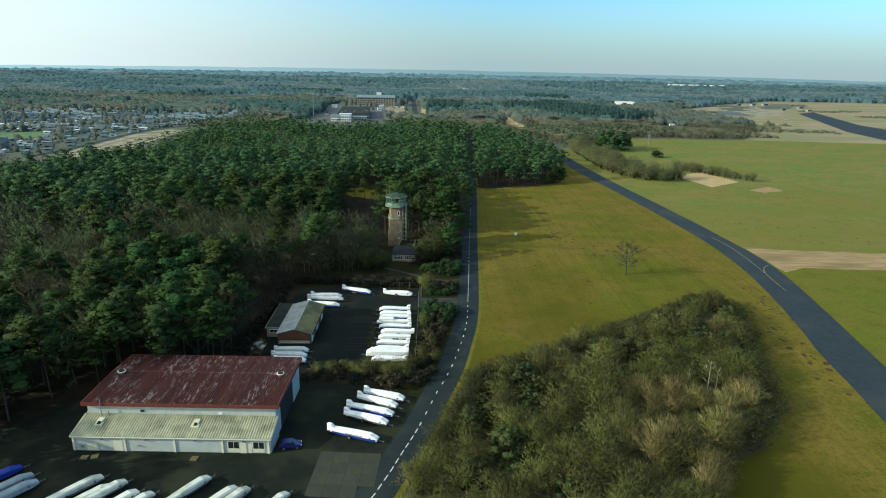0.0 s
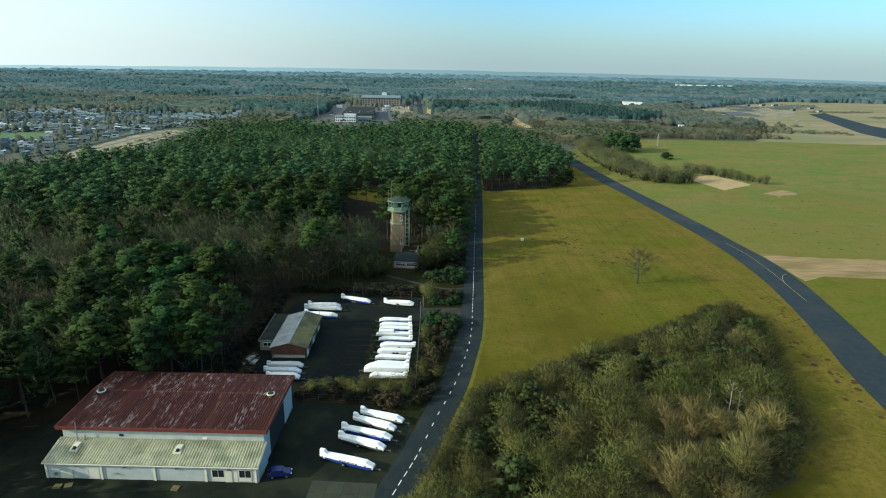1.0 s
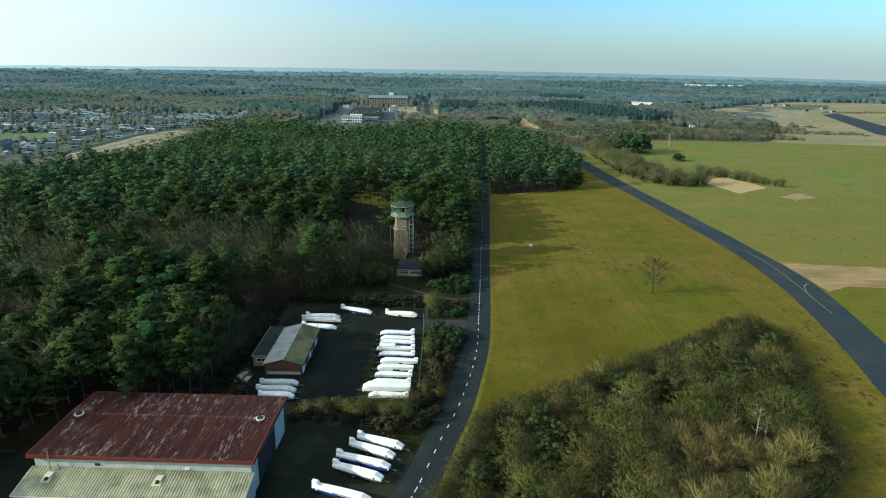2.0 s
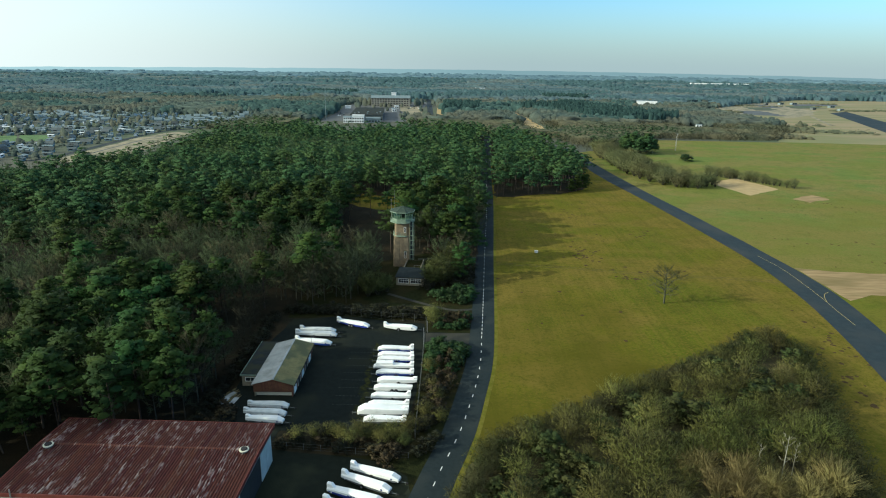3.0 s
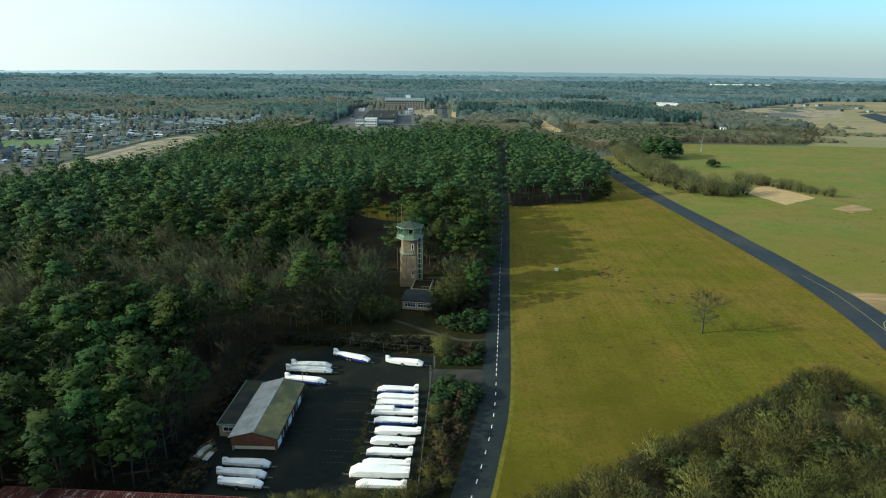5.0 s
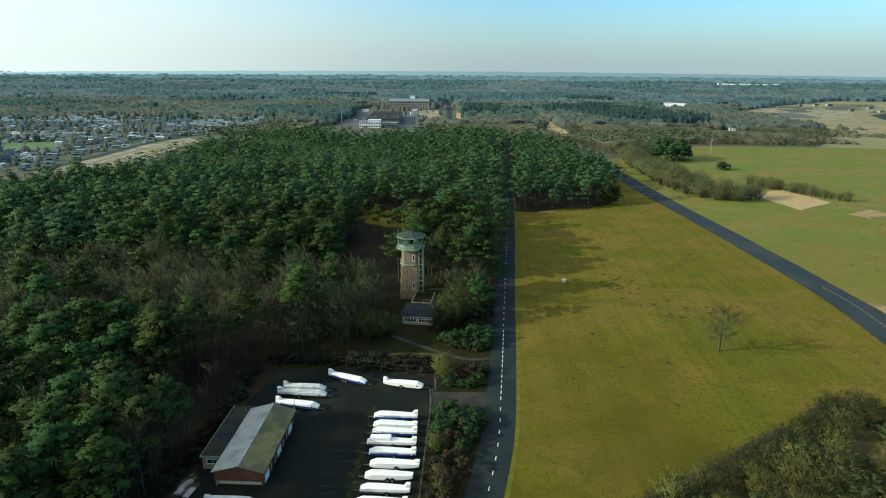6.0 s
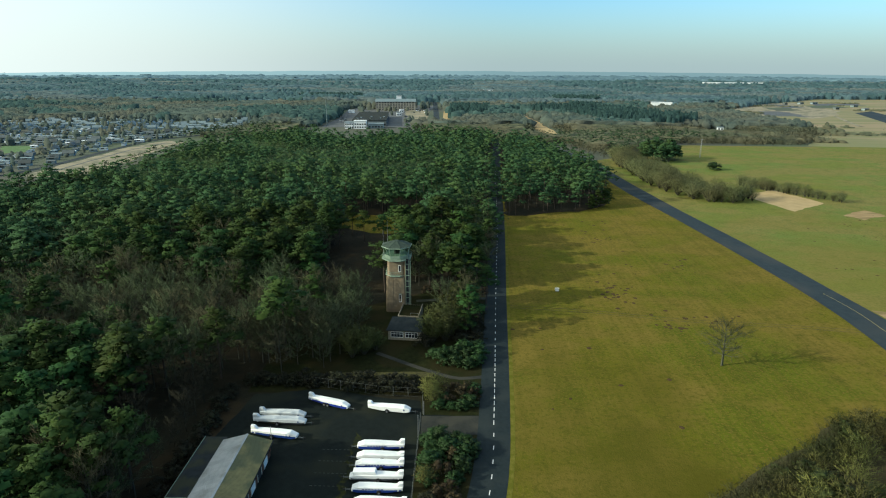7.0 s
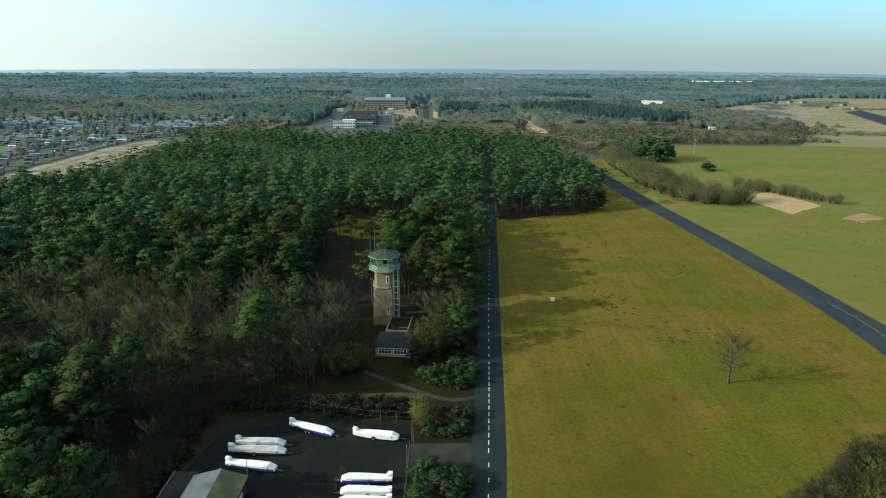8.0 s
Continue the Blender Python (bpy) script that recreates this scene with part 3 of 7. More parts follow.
def mark(parent, p, d, length, width, z, material, me={}):
    key = (round(length, 1), round(width, 2), material.name)
    if key not in me:
        me[key] = Shape().box(-length / 2, length / 2, -width / 2, width / 2, 0, 0.006).mesh("dash", material)
    part("dash", me[key], material, parent, m=pose(p.x, p.y, z, 0, 0, math.degrees(math.atan2(d.y, d.x))))


def along(line, s):
    for a, b in zip(line, line[1:]):
        l = (b - a).length
        if s <= l:
            return a.lerp(b, s / l), (b - a).normalized()
        s -= l
    return line[-1], (line[-1] - line[-2]).normalized()


s, k = 20.0, 0
while s < 560:
    p, d = along(ROAD, s)
    p = p + Vector((0.6 * max(0.0, 1 - abs(p.y - 142) / 26), 0))
    mark(road, p, d, 1.5 if p.y < 104 or 168 < p.y < 200 else 1.2, 0.16, 0.064, PAINT_W)
    s += 2.4 if p.y < 104 or 168 < p.y < 200 else 4.1
ribbon("centre_line", smooth_line([(111.5, 242.8), (112.6, 232), (112.6, 221.9), (110.9, 202.5), (109.2, 190.5), (108.1, 180.6)], 2.0), 0.07, 0.07, 0.072, PAINT_Y, "thin faded yellow line along the taxiway", "marking")
ribbon("centre_line", smooth_line([(110.5, 197.8), (111.6, 200.8), (113.4, 204.0), (115.8, 206.0)], 1.0), 0.08, 0.08, 0.076, PAINT_Y, "short yellow curve branching off the taxiway line", "marking")
for i in range(4):
    for j in range(4):
        q = Vector((-23.4 + i * 2.7 + j * 0.15, 83.4 + j * 2.95 - i * 0.14))
        if q.x + 2.7 < -12.9 + (q.y - 84) * 0.36:
            part("concrete_slab", Shape().box(0.02, 2.68, 0.02, 2.93, 0, 0.012), SLAB, bpy.data.objects["yard.001"], m=pose(q.x, q.y, 0.05, 0, 0, -3))


# ---- buildings ----
def corrugated(width, length, depth, ribs):
    """A ribbed roof sheet: ribs run along y, from 0 to length."""
    s = Shape()
    prof = []
    for k in range(ribs):
        u = width / ribs
        prof += [(k * u, 0), (k * u + u * 0.45, 0), (k * u + u * 0.6, depth), (k * u + u * 0.85, depth)]
    prof.append((width, 0))
    n = len(prof)
    s.add([(x, 0, z) for x, z in prof] + [(x, length, z) for x, z in prof] + [(x, 0, z - 0.03) for x, z in prof] + [(x, length, z - 0.03) for x, z in prof],
          [(i, i + 1, n + i + 1, n + i) for i in range(n - 1)] + [(2 * n + i + 1, 2 * n + i, 3 * n + i, 3 * n + i + 1) for i in range(n - 1)]
          + [(i + 1, i, 2 * n + i, 2 * n + i + 1) for i in range(n - 1)])
    return s


def roof_slope(parent, x0, x1, a, b, material, name="roof_sheet", wide=1.06, depth=0.05, ribs=4, seed=1):
    """Sheets side by side from the eave a to the ridge b, both (y, z)."""
    n = max(1, round((x1 - x0) / wide))
    w = (x1 - x0) / n
    length = math.hypot(b[0] - a[0], b[1] - a[1])
    me = corrugated(w - 0.012, length, depth, ribs).mesh(name, material)
    rnd = random.Random(seed)
    turn = 0 if b[0] > a[0] else 180
    ang = math.degrees(math.atan2(b[1] - a[1], abs(b[0] - a[0])))
    for k in range(n):
        x = x0 + k * w if not turn else x0 + (k + 1) * w
        part(name, me, material, parent, m=pose(x, a[0], a[1] + rnd.uniform(0, 0.012), ang, 0, turn))


def window(parent, x0, x1, z0, z1, y, frame_mat, bars=1, m=None, out=-1):
    """A framed window in a wall that faces along y (out -1: towards smaller y)."""
    w = part("window", Shape().box(x0, x1, y, y + 0.05, z0, z1), GLASS, parent, m=m)
    f = Shape()
    t = 0.09
    for a, b, c, d in ((x0 - t, x1 + t, z0 - t, z0), (x0 - t, x1 + t, z1, z1 + t), (x0 - t, x0, z0, z1), (x1, x1 + t, z0, z1)):
        f.box(a, b, y - 0.06, y + 0.06, c, d)
    for i in range(1, bars + 1):
        x = x0 + (x1 - x0) * i / (bars + 1)
        f.box(x - 0.03, x + 0.03, y - 0.05, y + 0.055, z0, z1)
    part("frame", f, frame_mat, w)
    return w


def hangar():
    """The big hall with its red roof and the lean-to along its front."""
    h = thing("hangar", pose(-66.2, 94.8, 0, 0, 0, -0.6), "pale panelled hangar with rusty red ribbed roof and cream lean-to", "hangar")
    W, D, M = 34.8, 22.9, 5.0
    ZL, ZT, ZE, ZR = 3.05, 4.2, 6.8, 7.15
    # walls with thickness, the main hall
    part("wall", Shape().box(0.3, W - 0.3, M, M + 0.3, 0, ZE - 0.1), PANEL, h)
    part("wall", Shape().box(0.3, W - 0.3, D - 0.3, D, 0, ZE - 0.1), PANEL, h)
    mid = M + 10.7
    for x in (0.3, W - 0.6):
        g = Shape()
        pts = [(M + 0.3, 0), (D - 0.3, 0), (D - 0.3, ZE - 0.1), (mid, ZR - 0.12), (M + 0.3, ZE - 0.1)]
        g.add([(x, y, z) for y, z in pts] + [(x + 0.3, y, z) for y, z in pts], [(4, 3, 2, 1, 0), (5, 6, 7, 8, 9)] + [(i, (i + 1) % 5, 5 + (i + 1) % 5, 5 + i) for i in range(5)])
        part("gable_wall", g, PANEL, h)
    # panel joints of the upper front wall
    for k in range(1, 9):
        part("joint_strip", Shape().box(k * W / 9 - 0.04, k * W / 9 + 0.04, M - 0.03, M, ZT, ZE - 0.2), PANEL, h)
    # tall sliding door at the right end, standing part open
    part("sliding_door", Shape().box(W - 0.3, W - 0.15, M + 12.0, D - 0.4, 0.1, 5.2).box(W - 0.15, W - 0.12, M + 14.8, M + 14.9, 0.1, 5.2), PANEL, h, "tall white sliding door")
    # near-black plate on the solid wall, painting the dark inside
    part("door_opening", Shape().box(W - 0.32, W - 0.24, M + 3.0, M + 12.0, 0.02, 5.2), CORE, h, "dark plate standing for the unlit open doorway")
    part("door_rail", Shape().box(W - 0.3, W - 0.1, M + 2.5, D - 0.2, 5.25, 5.4), STEEL, h)
    # red roof and trim
    roof_slope(h, -0.3, W + 0.3, (M - 0.6, ZE), (mid, ZR), REDROOF, wide=0.86, depth=0.13, ribs=2, seed=3)
    roof_slope(h, -0.3, W + 0.3, (D + 0.4, ZE), (mid, ZR), REDROOF, wide=0.86, depth=0.13, ribs=2, seed=4)
    part("ridge_cap", Shape().add([(-0.3, mid - 0.35, ZR + 0.03), (W + 0.3, mid - 0.35, ZR + 0.03), (W + 0.3, mid, ZR + 0.12), (-0.3, mid, ZR + 0.12), (W + 0.3, mid + 0.35, ZR + 0.03), (-0.3, mid + 0.35, ZR + 0.03)], [(0, 1, 2, 3), (3, 2, 4, 5)]), REDROOF, h)
    part("fascia", Shape().box(-0.4, W + 0.4, M - 0.72, M - 0.6, ZE - 0.55, ZE + 0.1), REDTRIM, h)
    part("fascia", Shape().box(-0.4, W + 0.4, D + 0.4, D + 0.52, ZE - 0.55, ZE + 0.1), REDTRIM, h)
    for x in (-0.42, W + 0.3):
        v = Shape()
        pts = [(M - 0.72, ZE - 0.55), (mid, ZR - 0.55), (D + 0.52, ZE - 0.55), (D + 0.52, ZE + 0.12), (mid, ZR + 0.14), (M - 0.72, ZE + 0.12)]
        v.add([(x, y, z) for y, z in pts] + [(x + 0.12, y, z) for y, z in pts], [(0, 1, 4, 5), (1, 2, 3, 4), (11, 10, 7, 6), (10, 9, 8, 7)] + [(i, (i + 1) % 6, 6 + (i + 1) % 6, 6 + i) for i in range(6)])
        part("verge_trim", v, REDTRIM, h)
    # roof fans
    for x, y in ((1.8, mid - 0.9), (W - 1.9, mid - 0.6)):
        z = ZR - 0.05
        f = part("roof_fan", Shape().tube((x, y, z - 0.1), (x, y, z + 0.3), 0.55, 0.55, 12).tube((x, y, z + 0.3), (x, y, z + 0.55), 0.7, 0.62, 12), FENCEWIRE, h, "grey round roof fan with dark cowl")
        part("cowl", Shape().tube((x, y, z + 0.5), (x, y, z + 0.72), 0.56, 0.5, 12), CORE, f)
        part("cowl_rim", Shape().tube((x, y, z + 0.42), (x, y, z + 0.56), 0.78, 0.78, 12), CREAM, f)
    # lean-to
    part("wall", Shape().box(0, W, 0, 0.25, 0, ZL - 0.05), PANEL, h)
    for x in (0, W - 0.25):
        g = Shape()
        pts = [(0.25, 0), (M + 0.2, 0), (M + 0.2, ZT), (0.25, ZL - 0.05)]
        g.add([(x, y, z) for y, z in pts] + [(x + 0.25, y, z) for y, z in pts], [(3, 2, 1, 0), (4, 5, 6, 7)] + [(i, (i + 1) % 4, 4 + (i + 1) % 4, 4 + i) for i in range(4)])
        part("side_wall", g, PANEL, h)
    roof_slope(h, -0.15, W + 0.15, (-0.35, ZL), (M, ZT + 0.12), CREAMROOF, wide=0.92, depth=0.16, ribs=2, seed=5)
    part("gutter", Shape().box(-0.2, W + 0.2, -0.5, -0.36, ZL - 0.1, ZL + 0.02), CREAM, h)
    for x in (-0.22, W + 0.14):
        v = Shape()
        pts = [(-0.4, ZL - 0.12), (M, ZT - 0.02), (M, ZT + 0.22), (-0.4, ZL + 0.1)]
        v.add([(x, y, z) for y, z in pts] + [(x + 0.08, y, z) for y, z in pts], [(3, 2, 1, 0), (4, 5, 6, 7)] + [(i, (i + 1) % 4, 4 + (i + 1) % 4, 4 + i) for i in range(4)])
        part("verge_trim", v, CREAM, h)
    for x, y in ((3.6, 2.9), (20.8, 2.9)):
        z = ZL + y * 0.23
        u = part("roof_vent", Shape().box(x - 0.7, x + 0.7, y - 0.9, y + 0.9, z - 0.1, z + 0.25).box(x - 0.5, x + 0.5, y - 0.3, y + 0.9, z + 0.2, z + 0.62), CREAM, h, "pale box-shaped roof vent")
        part("outlet", Shape().tube((x, y - 0.75, z + 0.2), (x, y - 0.25, z + 0.4), 0.28, 0.28, 10), CORE, u)
    part("flue", Shape().tube((3.2, 4.2, ZT - 0.3), (3.2, 4.2, ZE + 0.9), 0.09, 0.09, 8).tube((4.4, 4.4, ZT - 0.2), (4.4, 4.4, ZT + 0.9), 0.12, 0.12, 8), STEEL, h)
    for x in (0.2, 9.2, 17.9, 26.3, W - 0.4):
        part("downpipe", Shape().box(x, x + 0.16, -0.16, 0, 0, ZL - 0.1).box(x - 0.25, x, -0.1, 0, 0, ZL - 0.1), CREAM, h)
    for x, w, hgt, c in ((2.4, 1.9, 1.55, CREAM), (7.0, 1.7, 2.1, CREAM)):
        d = part("door", Shape().box(x, x + w, -0.05, 0, 0.03, hgt + 0.03), c, h, "cream panelled door")
        part("frame", Shape().box(x - 0.1, x, -0.07, 0, 0, hgt + 0.13).box(x + w, x + w + 0.1, -0.07, 0, 0, hgt + 0.13).box(x, x + w, -0.07, 0, hgt + 0.03, hgt + 0.13), PANEL, d)
        part("handle", Shape().box(x + w - 0.25, x + w - 0.1, -0.1, -0.05, 1.0, 1.05), STEEL, d)
    for x in (27.3, 31.7):
        window(h, x, x + 1.9, 0.95, 2.3, -0.03, CREAM, 1)
        part("panel", Shape().box(x - 0.05, x + 1.95, -0.05, 0, 0.25, 0.8), CREAM, h)
    d = part("door", Shape().box(29.35, 30.5, -0.1, -0.03, 0.05, 2.2), CREAM, h, "cream door standing open")
    part("door_opening", Shape().box(30.55, 31.4, -0.03, 0.0, 0.05, 2.2), CREAM, h)
    for x in (4.9, 12.7, 21.3, 29.8, 11.2):
        part("wall_lamp", Shape().box(x, x + 0.5, -0.3, 0, 2.35 if x != 11.2 else 1.2, 2.47 if x != 11.2 else 1.32), STEEL, h)
    part("vent_grille", Shape().box(1.3, 1.9, -0.04, 0, 0.6, 1.1), STEEL, h)
    part("wall_box", Shape().box(9.9, 10.6, M - 0.12, M, 4.8, 5.2), FELT, h)
    part("wall_box", Shape().box(24.1, 24.8, M - 0.12, M, 4.6, 4.95), WHITE, h)
    return h


def club_shed():
    """The low gabled building in the trailer park, with its flat-roofed annex."""
    h = thing("clubhouse", pose(-41.25, 137.75, 0, 0, 0, 0.8), "low clubhouse with brown gable and mossy ribbed roof", "building")
    W, D, ZE, ZR = 8.2, 18.7, 3.0, 4.15
    for x in (0.15, W - 0.4):
        part("wall", Shape().box(x, x + 0.25, 0.15, D - 0.15, 0, ZE), BROWNWALL if x > 1 else BRICKPALE, h)
    for y in (0.15, D - 0.4):
        inset = 0.5 if y < 1 else 0.0
        part("wall", Shape().box(0.4, W - 0.4, y + inset, y + 0.25 + inset, 0, 1.12), CREAM, h)
        g = Shape()
        pts = [(0.0, 1.12), (W, 1.12), (W, ZE), (W / 2, ZR - 0.1), (0.0, ZE)]
        yy = y - 0.08
        g.add([(x, yy, z) for x, z in pts] + [(x, yy + 0.33, z) for x, z in pts], [(0, 1, 2, 3, 4), (9, 8, 7, 6, 5)] + [(i, 5 + i, 5 + (i + 1) % 5, (i + 1) % 5) for i in range(5)])
        part("gable", g, BROWNWALL, h, "brown boarded gable")
        if y < 1:
            for k in range(int(W / 0.3)):
                x = 0.2 + k * 0.3
                top = ZE + (ZR - ZE) * (1 - abs(x - W / 2) / (W / 2)) - 0.25
                part("board", Shape().box(x, x + 0.26, yy - 0.025, yy, 1.12, top), BROWNWALL, h)
    # ribs run down the slopes: the slopes are laid in a frame turned by a quarter
    part("roof_frame", Shape().box(0, 0.1, 0, 0.1, ZE - 0.3, ZE - 0.2), FELT, h)
    for side, material in ((0, GREYROOF), (1, MOSSROOF)):
        n = 18
        w = (D + 0.6) / n
        length = math.hypot(W / 2 + 0.35, ZR - ZE + 0.1)
        ang = math.degrees(math.atan2(ZR - ZE + 0.1, W / 2 + 0.35))
        me = corrugated(w - 0.012, length, 0.05, 4).mesh("roof_sheet", material)
        for k in range(n):
            if side:
                m = pose(W + 0.35, -0.3 + k * w, ZE - 0.1, 0, 0, 90) @ pose(0, 0, 0, ang, 0, 0)
            else:
                m = pose(-0.35, -0.3 + (k + 1) * w, ZE - 0.1, 0, 0, -90) @ pose(0, 0, 0, ang, 0, 0)
            part("roof_sheet", me, material, h, m=m)
    part("ridge_cap", Shape().add([(W / 2 - 0.25, -0.32, ZR - 0.02), (W / 2, -0.32, ZR + 0.09), (W / 2 + 0.25, -0.32, ZR - 0.02), (W / 2 - 0.25, D + 0.32, ZR - 0.02), (W / 2, D + 0.32, ZR + 0.09), (W / 2 + 0.25, D + 0.32, ZR - 0.02)], [(0, 1, 4, 3), (1, 2, 5, 4)]), GREYROOF, h)
    for x in (-0.42, W + 0.35):
        part("gutter", Shape().box(x, x + 0.16, -0.3, D + 0.3, ZE - 0.24, ZE - 0.04), FELT, h)
    # doors and windows along the yard
    for k in range(5):
        y = 1.2 + k * 3.4
        d = part("door", Shape().box(W - 0.15, W - 0.1, y, y + 1.9, 0.05, 2.1), WHITE if k % 2 == 0 else CORE, h)
        part("frame", Shape().box(W - 0.15, W - 0.07, y - 0.12, y, 0, 2.25).box(W - 0.15, W - 0.07, y + 1.9, y + 2.02, 0, 2.25).box(W - 0.15, W - 0.07, y, y + 1.9, 2.1, 2.25), CREAM, d)
    # annex
    a = thing("annex", pose(-45.0, 142.0, 0, 0, 0, 1.0), "flat felt-roofed brick annex beside the clubhouse", "building")
    for b in ((0, 3.7, 0, 0.25, 0, 2.5), (0, 0.25, 0.25, 15.5, 0, 2.5), (0, 3.7, 15.5, 15.75, 0, 2.5)):
        part("wall", Shape().box(*b), BRICKPALE, a)
    part("roof", Shape().box(-0.2, 3.72, -0.2, 15.9, 2.5, 2.68), FELT, a)
    part("parapet", Shape().box(-0.28, -0.2, -0.28, 16.0, 2.45, 2.78).box(-0.2, 3.72, -0.28, -0.2, 2.45, 2.78), TOWERTRIM, a)
    window(a, 0.8, 2.8, 1.2, 2.0, -0.03, WHITE, 1)


def control_tower():
    """The old control tower: tapered shaft, gallery, glazed octagonal cab."""
    t = thing("control_tower", pose(-17.9, 225.8, 0, 0, 0, -2), "old tan control tower with glazed green octagonal cab", "tower")

    def octagon(r, z, cx=0.0, cy=0.0, turn=22.5):
        return [(cx + r * math.cos(radians(45 * k + turn)), cy + r * math.sin(radians(45 * k + turn)), z) for k in range(8)]

    def square(a, z, c):
        return [(-a + c, -a, z), (a - c, -a, z), (a, -a + c, z), (a, a - c, z), (a - c, a, z), (-a + c, a, z), (-a, a - c, z), (-a, -a + c, z)]

    part("shaft", Shape().loft([square(3.0, 0, 0.5), square(2.75, 10.6, 0.6)]), TOWERWALL, t)
    part("upper_shaft", Shape().loft([square(2.5, 10.8, 0.7), square(2.45, 15.2, 0.7)]), TOWERWALL, t)
    g = part("gallery", Shape().loft([octagon(3.35, 10.55), octagon(3.35, 10.85)]), TOWERTRIM, t, "pale green gallery slab")
    for k in range(8):
        a, b = Vector(octagon(3.25, 10.85)[k]), Vector(octagon(3.25, 10.85)[(k + 1) % 8])
        r = Shape()
        for zz in (0.5, 1.0):
            r.tube(a + Vector((0, 0, zz)), b + Vector((0, 0, zz)), 0.035, 0.035, 5)
        for j in range(3):
            q = a.lerp(b, j / 3)
            r.tube(q, q + Vector((0, 0, 1.0)), 0.03, 0.03, 5)
        part("railing", r, TOWERTRIM, g)
    part("cab_deck", Shape().loft([octagon(3.3, 14.9), octagon(4.3, 15.3), octagon(4.3, 15.55)]), TOWERTRIM, t)
    part("cab_wall", Shape().loft([octagon(3.35, 15.55), octagon(3.5, 16.5)]), TOWERTRIM, t, "pale green cab wall")
    lo, hi = octagon(3.45, 16.5), octagon(3.95, 18.7)
    for k in range(8):
        a, b, c, d = (Vector(p) for p in (lo[k], lo[(k + 1) % 8], hi[(k + 1) % 8], hi[k]))
        w = part("cab_window", Shape().add([a, b, c, d], [(0, 1, 2, 3)]), CABGLASS, t)
        part("mullion", Shape().tube(a, d, 0.1, 0.1, 6), TOWERTRIM, w)
        part("mullion", Shape().tube(a.lerp(b, 0.5), d.lerp(c, 0.5), 0.06, 0.06, 6), TOWERTRIM, w)
        part("sill", Shape().tube(a, b, 0.1, 0.1, 6), TOWERTRIM, w)
        p, q = Vector(octagon(4.25, 15.55)[k]), Vector(octagon(4.25, 15.55)[(k + 1) % 8])
        r = Shape()
        for zz in (0.45, 0.95):
            r.tube(p + Vector((0, 0, zz)), q + Vector((0, 0, zz)), 0.035, 0.035, 5)
        for j in range(4):
            e = p.lerp(q, j / 4)
            r.tube(e, e + Vector((0, 0, 0.95)), 0.03, 0.03, 5)
        part("railing", r, TOWERTRIM, t)
    part("eave", Shape().loft([octagon(4.15, 18.7), octagon(4.35, 18.8), octagon(4.35, 19.05)]), TOWERTRIM, t)
    part("roof", Shape().loft([octagon(4.3, 19.05), octagon(0.5, 20.3)]), TOWERROOF, t, "dark green faceted roof")
    for k in range(8):
        part("roof_rib", Shape().tube(octagon(4.3, 19.08)[k], octagon(0.5, 20.33)[k], 0.05, 0.05, 5), TOWERROOF, t)
    desk = Shape()
    for k in range(8):
        a, b = Vector(octagon(3.2, 15.7)[k]), Vector(octagon(3.2, 15.7)[(k + 1) % 8])
        c, d = Vector(octagon(2.4, 15.7)[(k + 1) % 8]), Vector(octagon(2.4, 15.7)[k])
        up = Vector((0, 0, 0.75))
        desk.add([a, b, c, d, a + up, b + up, c + up, d + up], [(3, 2, 1, 0), (4, 5, 6, 7), (0, 1, 5, 4), (2, 3, 7, 6)])
    part("desk", desk, CORE, t, "dark control desk inside the cab")
    part("cab_ceiling", Shape().loft([octagon(3.8, 18.55), octagon(3.8, 18.68)]), CORE, t)
    part("cab_core", Shape().box(-0.7, 0.7, -0.4, 1.0, 15.6, 18.5), CORE, t)
    part("antenna", Shape().tube((-3.9, 1.0, 15.5), (-3.9, 1.0, 22.8), 0.05, 0.03, 6).tube((-4.15, 1, 22.0), (-3.65, 1, 22.0), 0.03, 0.03, 5), STEEL, t)
    part("antenna", Shape().tube((-3.0, 3.0, 15.5), (-3.0, 3.0, 25.2), 0.05, 0.03, 6), STEEL, t)
    # glazed stair strip and ladder at the corner
    f = Shape()
    for k in range(9):
        z = 1.0 + k * 1.65
        f.box(2.75, 4.1, -2.7, -2.58, z, z + 0.14)
        part("stair_pane", Shape().box(2.85, 3.6, -2.66, -2.6, z + 0.16, z + 1.6), GLASS, t)
    f.box(2.68, 2.82, -2.75, -2.55, 0, 15.3).box(3.6, 3.72, -2.75, -2.55, 0, 15.3).box(4.05, 4.16, -2.75, -2.64, 0, 15.3)
    part("stair_frame", f, TOWERTRIM, t)
    part("stair_wall", Shape().box(2.4, 3.6, -2.57, 1.5, 0, 15.2), TOWERWALL, t)
    for x, z, hh in ((0.9, 3.2, 2.1), (0.8, 12.0, 1.7)):
        d = window(t, x, x + 0.55, z, z + hh, (-2.98 + 0.024 * z) if z < 10 else -2.53, WHITE, 0)
    part("window_hood", Shape().box(0.75, 1.6, -3.1, -2.85, 5.45, 5.6), TOWERTRIM, t)
    part("pipe", Shape().tube((-0.9, -3.02, 0), (-0.9, -2.76, 10.5), 0.07, 0.07, 6), TOWERWALL, t)
    # flat annex with parapet, and the hut
    a = thing("tower_annex", pose(-16.6, 213.2, 0, 0, 0, -4), "low flat-roofed annex at the tower's foot", "building")
    part("wall", Shape().box(0, 5.6, 0, 9.0, 0, 2.7), BRICKPALE, a)
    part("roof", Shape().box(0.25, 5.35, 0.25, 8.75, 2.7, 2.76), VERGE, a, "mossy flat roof")
